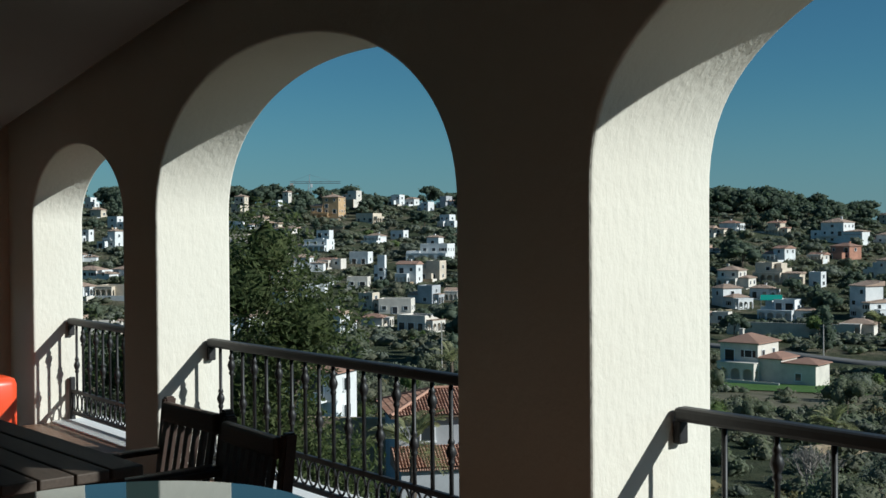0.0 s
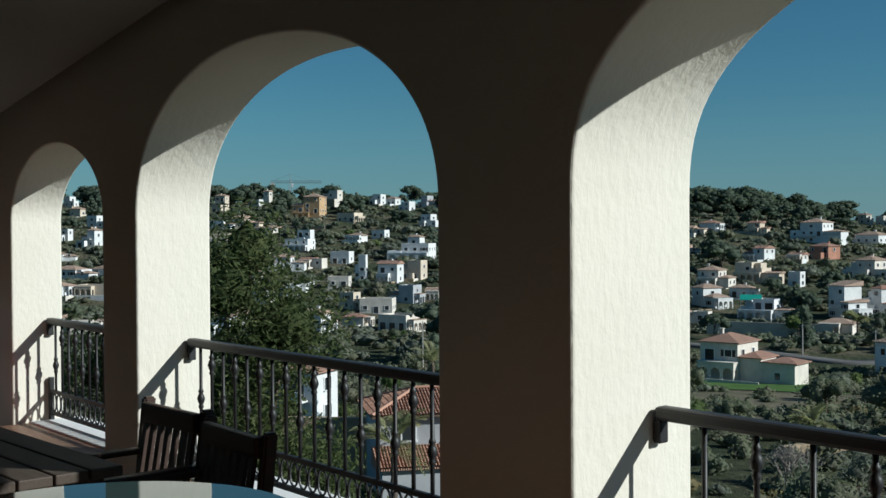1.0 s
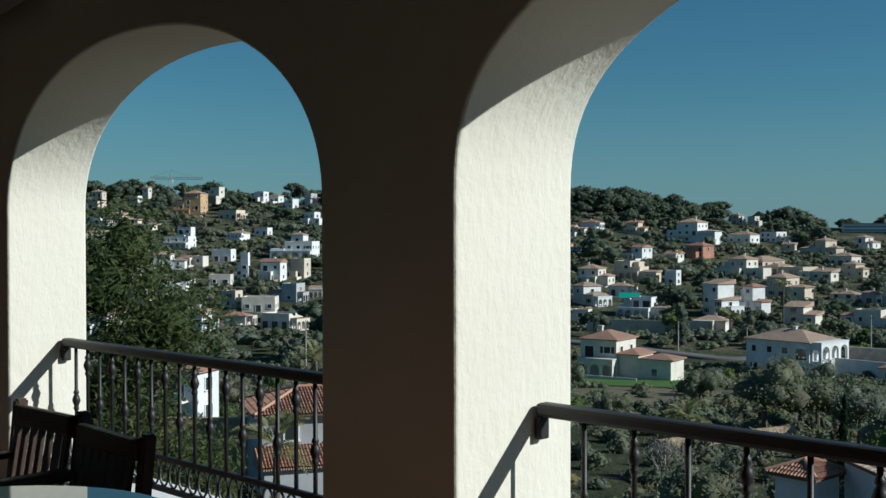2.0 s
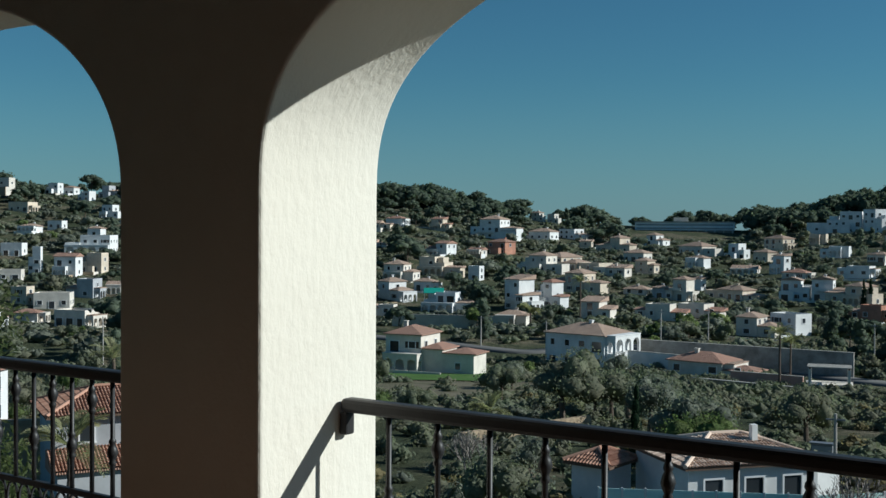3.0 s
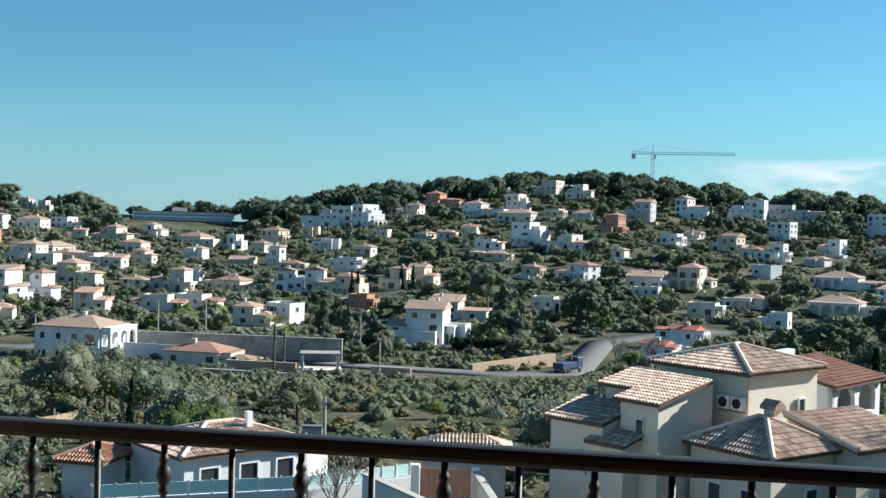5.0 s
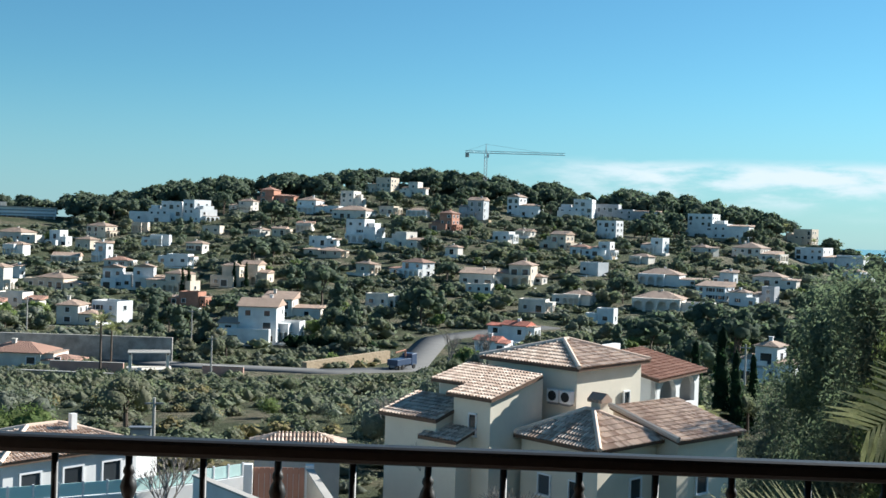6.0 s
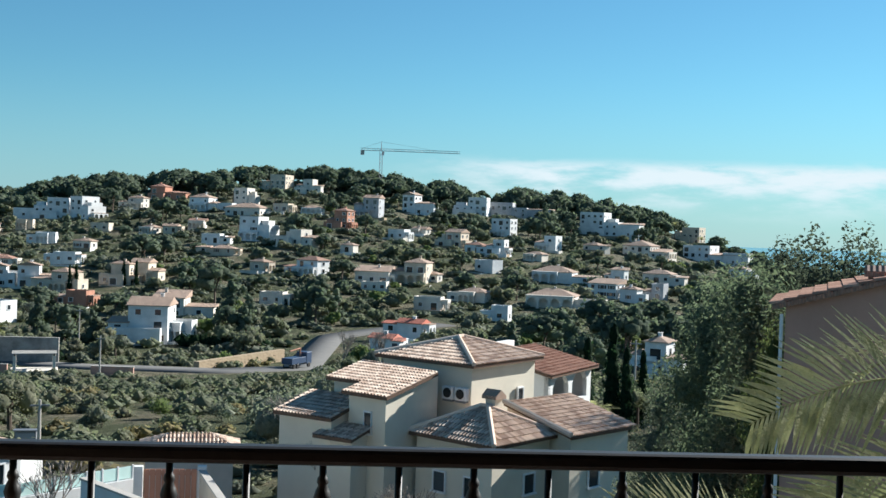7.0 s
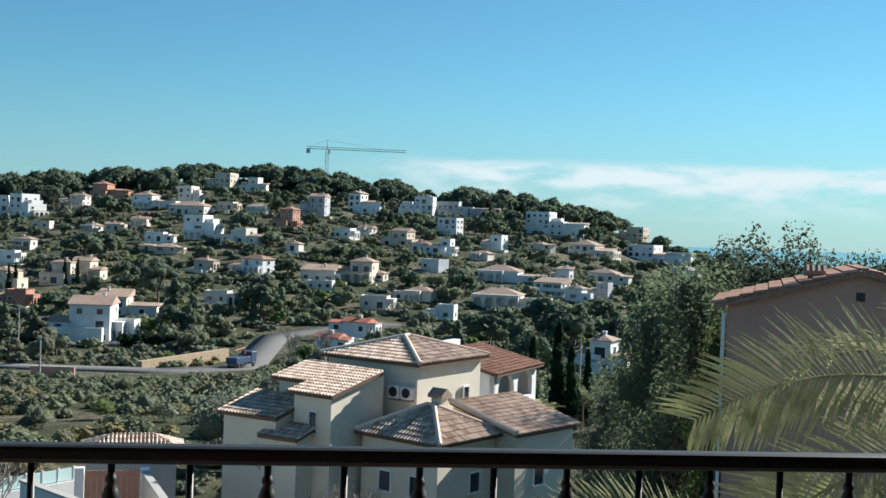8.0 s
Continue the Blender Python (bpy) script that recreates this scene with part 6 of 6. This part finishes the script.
crane(0.46, 660, 14, 32.0, 46, 12, 0, "grey lattice tower crane above the pine crest")
crane(-58.3, 700, 12, 22, 19, 12, 58, "slim lattice tower crane far behind the hilltop villas")

# ---- roads, meadow and walls ----
road("road", [(-26.0, 262), (-20.5, 236), (-14.0, 206), (-7.5, 196), (-3.3, 213), (-2.5, 240), (-1.8, 266), (0.5, 281), (4.0, 302)], 7.0)
road("road", [(-44.0, 285), (-38.0, 268), (-31.0, 245), (-26.0, 262)], 6.0, "grey asphalt lane below the white houses")
draped("meadow", -44, 180, -30.5, 207, GRASS, "bright green mown meadow in the valley", "meadow")
draped("field", -33.0, 150, -26.0, 195, DRY, "dry earthy field beside the meadow", "field")
draped("field", -46.0, 120, -33.0, 176, DRY, "dry earthy field with sparse weeds", "field")
garden_wall(-25.0, 230, -14.9, 217, -27, -20.6, OLD_OR_SHADED_WALL, "long grey stone wall along the road", 0.5)
garden_wall(-37.5, 296, -31.6, 290, -26, -21.0, CREAM, "cream retaining wall below the arched house", 0.5)
garden_wall(-60.2, 560, -56.6, 545, -4, 5.8, STONE, "stone terrace wall under the ochre villa", 0.6)
garden_wall(-38, 560, -34.5, 555, -8, 2.2, CONCRETE, "pale retaining wall under the pines", 0.5)
garden_wall(-57.4, 392, -55.8, 440, -22, -14.4, WHITE, "white stepped wall beside the ramp", 0.6)
garden_wall(-8.4, 204, -4.2, 226, -27, -23.3, STONE, "eroded ochre bank above the road", 1.2, False)
garden_wall(-22.5, 186, -16.5, 178, -25, -22.3, STONE, "pale terrace wall of the red-roofed houses", 0.5)
garden_wall(-47, 118, -38.5, 98, -20, -15.6, STONE, "pale dry stone wall across the lower field", 0.5, False)
garden_wall(-34, 95, -27.5, 105, -20, -15.7, STONE, "pale dry stone wall across the lower field", 0.5, False)

garden_wall(-25.6, 221, -23.0, 215, -27, -21.9, WHITE, "white rendered terrace wall beside the arched house", 0.4)
garden_wall(-20.6, 194, -17.2, 190, -26, -22.0, PINK, "low rose garden wall before the red-roofed house", 0.4)
garden_wall(-13.4, 188, -11.4, 186, -26, -22.1, PINK, "low rose garden wall beside the pergola", 0.4)


def pergola(az, r, w, d, h):
    """An open garden roof: a slatted deck on two beams and four rendered piers."""
    x, y = polar(az, r)
    p = thing("pergola", pose(x, y, ground(x, y) + 1.2, 0, 0, -az), "rendered garden pergola with a flat slatted roof", "pergola")
    part("plinth", boxed(-w / 2 - 0.4, w / 2 + 0.4, -d / 2 - 0.4, d / 2 + 0.4, -3.0, 0.0), WARM, p)
    for sx in (-1, 1):
        part("beam", boxed(sx * (w / 2 - 0.2) - 0.12, sx * (w / 2 - 0.2) + 0.12, -d / 2, d / 2, h - 0.25, h), WOOD, p)
        for sy in (-1, 1):
            part("pier", boxed(sx * (w / 2 - 0.2) - 0.22, sx * (w / 2 - 0.2) + 0.22, sy * (d / 2 - 0.3) - 0.22, sy * (d / 2 - 0.3) + 0.22, 0.0, h - 0.253, 0.02), WARM, p)
    for k in range(9):
        yy = -d / 2 + d * (k + 0.5) / 9
        part("slat", boxed(-w / 2 - 0.2, w / 2 + 0.2, yy - 0.16, yy + 0.16, h + 0.003, h + 0.12), CONCRETE, p)
    return p


pergola(-16.0, 187, 6.2, 4.4, 2.6)


def truck(az, r, turn):
    x, y = polar(az, r)
    t = thing("truck", pose(x, y, ground(x, y) + 0.25, 0, 0, turn), "blue tipper truck with a red crane parked on the road", "truck")
    part("cab", boxed(2.0, 3.9, -1.1, 1.1, 0.7, 2.9, 0.12), BLUE, t)
    part("windscreen", boxed(3.905, 3.94, -0.95, 0.95, 1.8, 2.6), GLASS, t)
    part("bed", boxed(-3.2, 1.8, -1.15, 1.15, 1.0, 2.1, 0.04), BLUE, t)
    part("chassis", boxed(-3.2, 3.7, -0.5, 0.5, 0.6, 0.98), STEEL, t)
    bm = bmesh.new()
    tube(bm, (1.5, 0, 2.1), (1.3, 0, 3.6), 0.18)
    tube(bm, (1.3, 0, 3.6), (-1.8, 0.2, 3.3), 0.14)
    part("loading_crane", bm, BRICKY, t)
    for x0 in (-2.2, -1.0, 2.9):
        for s in (-1, 1):
            bm = bmesh.new()
            lathe(bm, 0, 0, [(0.42, -0.15), (0.48, -0.1), (0.48, 0.1), (0.42, 0.15)], 16)
            w = part("wheel", bm, IRON, t)
            w.matrix_local = pose(x0, s * 1.0, 0.48, 90, 0, 0)


truck(-3.5, 212, 62)


def street_pole(az, r, h, arms=True, label="grey concrete utility pole"):
    x, y = polar(az, r)
    p = thing("utility_pole", pose(x, y, ground(x, y), 0, 0, -az), label, "pole", "utility poles")
    bm = bmesh.new()
    tube(bm, (0, 0, -0.5), (0, 0, h), 0.16, 0.10, 8)
    part("pole", bm, CONCRETE, p)
    if arms:
        part("cross_arm", boxed(-0.7, 0.7, -0.05, 0.05, h - 0.5, h - 0.38), STEEL, p)
    return p


for az, r, h in ((-51.7, 232, 9.5), (-24.0, 250, 9.5), (-21.7, 262, 9), (-13.0, 185, 6.5), (-15.7, 88, 4.4), (-29.7, 235, 8), (-33.0, 255, 7), (13.6, 140, 9), (-14.0, 240, 8)):
    street_pole(az, r, h, az > -40)
# small electrical box by the field
eb = thing("electric_cabinet", pose(*polar(-16.3, 92), ground(*polar(-16.3, 92)), 0, 0, 8), "grey metal electric cabinet by the pole", "cabinet")
part("body", boxed(-0.8, 0.8, -0.3, 0.3, 0, 1.7, 0.03), STEEL, eb)
part("door", boxed(-0.72, 0.72, -0.33, -0.303, 0.15, 1.55), GREY, eb)
part("hood", boxed(-0.9, 0.9, -0.4, 0.4, 1.703, 1.8), STEEL, eb)
# green awning on the arched white house
aw = thing("awning", pose(*polar(-35.4, 334), -20.0, 0, 0, 35.4), "green fabric awning on the white terrace", "awning")
bm = bmesh.new()
q = [bm.verts.new(p) for p in ((-3, -2, 2.5), (3, -2, 2.5), (3, 0, 3.9), (-3, 0, 3.9), (-3, -2, 2.4), (3, -2, 2.4), (3, 0, 3.8), (-3, 0, 3.8))]
for f in ((0, 1, 2, 3), (7, 6, 5, 4), (0, 4, 5, 1), (1, 5, 6, 2), (2, 6, 7, 3), (3, 7, 4, 0)):
    bm.faces.new([q[i] for i in f])
part("canopy", bm, AWNING, aw)
for s in (-2.8, 2.8):
    part("post", boxed(s - 0.05, s + 0.05, -1.95, -1.85, -2.0, 2.4), TRIM_WHITE, aw)


# smaller houses between the villas
rh_ = random.Random(12)
made = 0
for _ in range(3200):
    if made >= 100:
        break
    left = rh_.random() < 0.88
    az = rh_.uniform(-70, -14) if left else rh_.uniform(-14, 16)
    r = rh_.uniform(300, 560) if left else rh_.uniform(330, 600)
    w, h = rh_.uniform(5.5, 10), rh_.choice((3.4, 3.8, 4.2, 6.2))
    x, y = polar(az, r)
    z = ground(x, y)
    foot, top = math.degrees(math.atan2(z - 1 - EYE_Z, r)), math.degrees(math.atan2(z + h - EYE_Z, r))
    half = math.degrees(w * 0.65 / r)
    if any(abs(az - a) < hf + half and foot < t and top > f for a, hf, q, f, t in BUILT):
        continue
    villa(round(az, 2), round(r), round(z + 0.2, 1), rh_.choice((12, 20, 28, 38)), w, w * 0.75, h, rh_.choice((WHITE, WHITE, WARM, WARM, CREAM)), rh_.choice(("hip", "hip", "gable", "flat", "flat", "shed")), rh_.choice(("", "", "arch", "arch wide", "wing")), rh_.choice((ROOF, ROOF, ROOF_RED)))
    made += 1


# ---- trees near the terrace ----
for az, r, s, var, leaf, wide, words in (
        (-60.2, 38, 1.36, 1, NEAR_PINE, 1.15, "large soft green pine close below the terrace"),
        (-66.5, 40, 1.05, 2, NEAR_PINE, 1.2, "large soft green pine beside the villa garden"),
        (-71.5, 44, 1.15, 3, NEAR_PINE, 1.3, "large soft green pine beside the villa garden"),
        (17.5, 46, 1.22, 4, SOFT_PINE, 1.05, "tall dark pine beside the rose house"),
        (19.4, 41, 1.22, 5, SOFT_PINE, 1.1, "tall dark pine beside the rose house"),
        (15.4, 52, 0.85, 6, OLIVE, 1.0, "tall grey-green tree beside the rose house"),
        (20.3, 37, 1.0, 1, NEAR_PINE, 0.55, "slim green pine in front of the rose house")):
    tree("tall", az, r, s, var, leaf, 62.0, 0.27, wide, words, soft=True)
tree("olive", -61.5, 36, 1.6, 1, NEAR_PINE, 44.0, 0.42, 1.0, "spreading green tree among the pines", soft=True)
for k, (az, r, s) in enumerate(((20.6, 74, 1.33), (22.6, 70, 1.45), (24.2, 72, 1.35), (26.6, 78, 1.25), (28.9, 76, 1.3), (30.6, 74, 1.3))):
    tree("feather", az, r, s * 1.28, k, None, 13.0, 0.36)
for az, r, s in ((12.5, 120, 1.25), (13.2, 118, 1.0), (11.2, 112, 1.1), (14.0, 122, 0.95)):
    tree("cypress", az, r, s * 1.3, 1, None, 1.6, 0.7)
for az, r in ((-14.5, 356), (-14.2, 357), (-12.0, 366), (-11.7, 368), (-11.4, 366)):
    tree("cypress", az, r, 1.15, 2)
# the palm beside the terrace, and palms in the gardens
PX, PY = polar(34.5, 8.8)
near_palm(PX, PY, -7.0, 0.30, [(182.4, 2.5, 0.0, 0.66, 62), (187, 2.7, -1.15, -0.1, 55), (118, 2.5, -0.3, 0.9, 0), (80, 2.6, 0.0, 1.2, 0), (45, 2.5, -0.5, 0.8, 0), (10, 2.6, 0.1, 1.2, 0), (330, 2.5, -0.4, 0.8, 0), (290, 2.4, -0.2, 1.0, 0), (255, 2.2, -0.9, 0.4, 0), (232, 2.3, -1.3, 0.1, 20), (60, 2.2, -1.3, 0.1, 0)], "large date palm with arching yellow-green fronds beside the terrace", 0.62, 3)
QX, QY = polar(25.5, 11.0)
near_palm(QX, QY, -7.5, -2.2, [(18 + 27.7 * k, 2.2 + 0.3 * (k % 3), (-0.5, 0.3, 0.8)[k % 3], (0.7, 1.1, 1.5)[k % 3], 25) for k in range(13)], "date palm with stiff pale fronds below the terrace", 0.6, 8)
palm(-28.5, 130, 1.2, 3.4, 20, 20, "low feathery palm in the dry field", blade=0.03)
palm(-32.5, 118, 1.0, 3.0, 18, 20, "low feathery palm in the dry field", blade=0.03)
palm(-18.3, 190, 8.5, 2.8, 16, 16, blade=0.04)
palm(-17.8, 192, 7.0, 2.6, 16, 16, blade=0.04)
palm(-28.0, 315, 11.0, 3.2, 16, 14, blade=0.05)
palm(-30.5, 290, 4.5, 4.2, 18, 14, blade=0.05)
palm(-53.2, 68, 3.5, 3.2, 18, 20, blade=0.03)
palm(-52.0, 84, 4.0, 3.0, 18, 20, blade=0.03)
palm(-51.2, 100, 7.5, 2.6, 16, 18, blade=0.03)
palm(-8.5, 72, 1.5, 2.6, 18, 18, blade=0.03)
palm(11.5, 95, 3.0, 3.0, 18, 18, blade=0.03)
palm(15.3, 640, 8.0, 3.0, 14, 10, blade=0.08)
palm(16.6, 630, 6.0, 3.0, 14, 10, blade=0.08)
bare_tree(-2.9, 60, 8.0, 3)
bare_tree(-0.6, 55, 6.5, 8)
bare_tree(-1.2, 190, 9.0, 5)
bare_tree(0.6, 175, 9.0, 11)
bare_tree(-15.0, 52, 5.0, 13)
bare_tree(-33.5, 60, 6.0, 17)
bare_tree(2.3, 48, 4.5, 21)

# ---- trees and shrubs over the valley ----
rnd = random.Random(4)


def clear_of_houses(az, r, top_el, half):
    for a, h, hr, foot, top in BUILT:
        if abs(az - a) < h + half:
            if r < hr and top_el > foot + 0.30 * (top - foot):
                return False
            if abs(r - hr) < 9 and abs(az - a) < h + half * 0.6:
                return False
    return True


def clear_of_roads(x, y, reach):
    return all((x - a) ** 2 + (y - b) ** 2 > (w + reach) ** 2 for a, b, w in ROADS)


SIZES = {"pine": (8.5, 3.6), "tall": (10.5, 3.0), "olive": (4.2, 2.4), "shrub": (2.2, 1.6), "cypress": (6.5, 0.9)}


def try_tree(kind, az, r, s, hide=True):
    h, half_w = SIZES[kind]
    x, y = polar(az, r)
    z = ground(x, y)
    top = math.degrees(math.atan2(z + h * s - EYE_Z, r))
    half = math.degrees(half_w * s / r)
    return (not hide or clear_of_houses(az, r, top, half)) and clear_of_roads(x, y, half_w * s)


# single trees on the valley floor and in the nearer gardens
count = 0
for _ in range(3000):
    if count >= 300:
        break
    r = 55 + 260 * rnd.random() ** 0.9
    az = rnd.uniform(-72, 24)
    kind = rnd.choices(("olive", "shrub", "tall", "pine", "cypress"), (6.5, 4, 0.9, 0.8, 0.25))[0]
    s = rnd.uniform(0.75, 1.25)
    if kind == "olive" and -36 < az < -2 and 75 < r < 200:
        s = rnd.uniform(1.1, 1.8)
    if -45 < az < -31 and 150 < r < 210 and rnd.random() < 0.8:
        continue
    if r < 120 and kind in ("pine", "tall"):
        continue
    if try_tree(kind, az, r, s):
        leaf = rnd.choice((OLIVE, OLIVE, SHRUB, SHRUB, BRIGHT)) if kind in ("olive", "shrub") else None
        tree(kind, az, r, s, rnd.randrange(4), leaf, 3.6 if r < 190 else 1.0, 0.42 if r < 190 else 1.0)
        count += 1


def wood(name, rows, material, label, dense=1.0, fine=1.0, soft=False, sunk=0.0):
    """Many far trees of one kind joined into one mesh: rows of kind, az, r, scale, variant."""
    vs, fs, o = [], [], 0
    stems = []
    for kind, az, r, s, var, turn, wide in rows:
        _, (v, f) = tree_arrays(kind, var, dense, fine, soft)
        x, y = polar(az, r)
        c, sn = math.cos(turn), math.sin(turn)
        q = np.empty_like(v)
        q[:, 0] = (v[:, 0] * c - v[:, 1] * sn) * s * wide + x
        q[:, 1] = (v[:, 0] * sn + v[:, 1] * c) * s * wide + y
        q[:, 2] = v[:, 2] * s + ground(x, y) - 0.3 - sunk * s
        if kind in ("pine", "tall") and not sunk:
            z0 = ground(x, y)
            for dx, dy, ft in ((0.0, 0.0, 0.0), (1.3, 0.4, 3.6)):
                a, b = np.array((x, y, z0 + ft * s - 0.6)), np.array((x + dx * s, y + dy * s, z0 + 6.6 * s))
                w0, w1 = 0.26 * s, 0.12 * s
                ring = [p + np.array(e) * w for p, w in ((a, w0), (b, w1)) for e in ((1, 0, 0), (0, 1, 0), (-1, 0, 0), (0, -1, 0))]
                stems.append((np.array(ring), np.array([(k, (k + 1) % 4, 4 + (k + 1) % 4, 4 + k) for k in range(4)])))
        vs.append(q)
        fs.append(f + o)
        o += len(v)
    ob = new(name, fast_mesh(name, np.concatenate(vs), np.concatenate(fs), material))
    if stems:
        st = new("trunk_wood", fast_mesh("trunk_wood", *merged(*stems), BARK))
        st.parent = ob
        tagged(st, "brown pine stems", kind="stuff")
    return tagged(ob, label, "trees", kind="stuff")


# pines along the crest, as tall as the skyline stands over the land
SKY_AZ = [-74, -62.3, -61.7, -61.2, -60.4, -59.9, -58.0, -57.2, -56.3, -55.3, -52.7, -51.7, -51.1, -37.9, -36.3, -34.9, -34.3, -33.9, -31.4, -31.1, -30.7, -30.4, -29.6, -28.7, -27.7, -26.7, -26.2, -23.8, -23.2, -22.0, -21.3, -20.6, -19.9, -17.9, -16.7, -14.7, -13.3, -11.0, -10.3, -9.6, -8.9, -8.5, -7.9, -7.1, -5.7, -4.6, -3.9, -3.2, -1.9, -0.8, -0.1, 0.5, 1.1, 2.1, 2.8, 3.0, 3.4, 4.0, 4.5, 4.8, 5.9, 6.9, 8.0, 10.3, 11.7, 12.5, 12.8, 13.9, 15.3, 15.7, 16.6, 17.7, 18.5]
SKY_EL = [2.5, 2.52, 2.74, 2.38, 2.8, 2.37, 2.09, 2.37, 2.65, 2.07, 2.06, 2.54, 2.19, 2.31, 2.28, 2.54, 2.35, 1.76, 1.54, 1.22, 1.45, 0.9, 0.84, 1.2, 1.31, 1.13, 0.59, 0.64, 0.99, 1.16, 0.81, 0.83, 1.35, 1.46, 1.85, 2.09, 2.43, 2.11, 2.63, 2.75, 2.48, 2.01, 2.5, 2.82, 2.89, 2.71, 2.91, 3.34, 3.15, 3.0, 2.59, 2.4, 2.87, 2.88, 2.34, 1.8, 2.43, 2.57, 2.3, 1.9, 1.73, 2.18, 2.41, 2.08, 2.11, 1.91, 1.58, 1.52, 1.2, 0.6, 0.49, -0.22, -0.61]
rows = []
for _ in range(1500):
    az = rnd.uniform(-74, 18.4)
    r = rnd.uniform(632, 695)
    x, y = polar(az, r)
    z = ground(x, y)
    top = min(float(np.interp(az + d, SKY_AZ, SKY_EL)) for d in (-0.15, 0, 0.15)) + 0.08 - 0.16 * rnd.random() ** 2
    s = (EYE_Z + r * math.tan(math.radians(top)) - z) / 5.6
    if s < 0.45 or (-26.3 < az < -19.8 and r < 668):
        continue
    s = min(s, rnd.uniform(1.8, 2.7))
    if try_tree("pine", az, r, s):
        rows.append(("pine", az, r, s, rnd.randrange(6), rnd.random() * 6.28, rnd.uniform(0.85, 1.15)))
        if len(rows) >= 430:
            break
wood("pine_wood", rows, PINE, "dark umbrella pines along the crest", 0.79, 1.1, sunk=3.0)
# scrub, gardens and pines over the slope
rows = {"PINE": [], "OLIVE": [], "SHRUB": [], "BRIGHT": []}
for _ in range(3900):
    az = rnd.uniform(-74, 24)
    r = 230 + 450 * rnd.random() ** 0.85
    if -26.5 < az < -19.6 and r > 560:
        continue
    woody = noise.noise(Vector((az * 0.12, r * 0.012, 3.0)))
    kind = rnd.choices(("pine", "tall", "olive", "shrub"), (1.6 + (2.6 if woody > 0.02 or (-14 < az < 2 and r > 400) else 0), 0.7, 3.0, 1.8))[0]
    s = rnd.uniform(0.8, 1.45) if kind != "tall" else rnd.uniform(0.7, 1.1)
    if try_tree(kind, az, r, s):
        mat_key = "PINE" if kind in ("pine", "tall") else rnd.choice(("OLIVE", "SHRUB", "SHRUB", "PINE", "BRIGHT" if rnd.random() < 0.3 else "SHRUB"))
        rows[mat_key].append((kind, az, r, s, rnd.randrange(4), rnd.random() * 6.28, rnd.uniform(0.95, 1.5)))
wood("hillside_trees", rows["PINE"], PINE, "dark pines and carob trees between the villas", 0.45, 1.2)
wood("hillside_trees", rows["OLIVE"], OLIVE, "grey-green olive trees between the villas", 0.4, 1.3)
wood("hillside_scrub", rows["SHRUB"], SHRUB, "green garden shrubs and scrub on the slope", 0.4, 1.3)
wood("hillside_scrub", rows["BRIGHT"], BRIGHT, "bright green garden shrubs on the slope", 0.4, 1.3)
# low maquis filling the gaps
rows = []
for _ in range(5600):
    az = rnd.uniform(-72, 20)
    r = 215 + 440 * rnd.random() ** 0.8
    s = rnd.uniform(0.6, 1.25)
    if try_tree("shrub", az, r, s):
        rows.append(("bush", az, r, s, rnd.randrange(4), rnd.random() * 6.28, rnd.uniform(1.1, 2.0)))
wood("hillside_maquis", rows[::2], SHRUB, "low green maquis covering the slope", 0.79, 1.0)
wood("hillside_maquis", rows[1::2], OLIVE, "low grey-green maquis covering the slope", 0.79, 1.0)
# thick scrub over the near valley floor
rows = {"SHRUB": [], "OLIVE": [], "BAMBOO": []}
for _ in range(2300):
    az = rnd.uniform(-72, 26)
    r = 26 + 210 * rnd.random() ** 0.8
    s = rnd.uniform(0.45, 1.0)
    if -45 < az < -31 and 150 < r < 210 and rnd.random() < 0.85:
        continue
    if -20 < az < -3 and r < 64:
        continue
    if try_tree("shrub", az, r, s):
        k = rnd.choices(("SHRUB", "OLIVE", "BAMBOO"), (5, 2, 1.6 if r < 110 else 0.4))[0]
        rows[k].append(("shrub", az, r, s, rnd.randrange(4), rnd.random() * 6.28, rnd.uniform(0.9, 1.7)))
wood("valley_scrub", rows["SHRUB"], SHRUB, "thick green scrub on the valley floor", 0.5, 0.9)
wood("valley_scrub", rows["OLIVE"], OLIVE, "grey-green scrub on the valley floor", 0.5, 0.9)
wood("cane_thicket", rows["BAMBOO"], BAMBOO, "dry straw-coloured cane and grass", 0.5, 0.9)
rows = []
for _ in range(1500):
    az, r, s = rnd.uniform(-72, 24), rnd.uniform(125, 235), rnd.uniform(0.5, 1.0)
    if -45 < az < -31 and 150 < r < 210 and rnd.random() < 0.85:
        continue
    if try_tree("shrub", az, r, s):
        rows.append(("bush", az, r, s, rnd.randrange(4), rnd.random() * 6.28, rnd.uniform(1.0, 1.7)))
wood("valley_scrub", rows, SHRUB, "low green bushes between the fields", 1.9, 0.6)
# clipped dark hedges above the long wall and under the white house
rows = [("bush", -24.2 + 9.0 * k / 46, 233 - 12.0 * k / 46, 1.35 + 0.2 * math.sin(k * 2.3), k % 4, k * 1.7, 1.2) for k in range(47)]
rows += [("bush", -9.0 + 3.6 * k / 24, 246 - 4.0 * k / 24, 1.25 + 0.2 * math.sin(k * 1.9), k % 4, k * 2.1, 1.2) for k in range(25)]
wood("hedge", rows, CYPRESS, "dark clipped hedges above the garden walls", 1.9, 0.6)
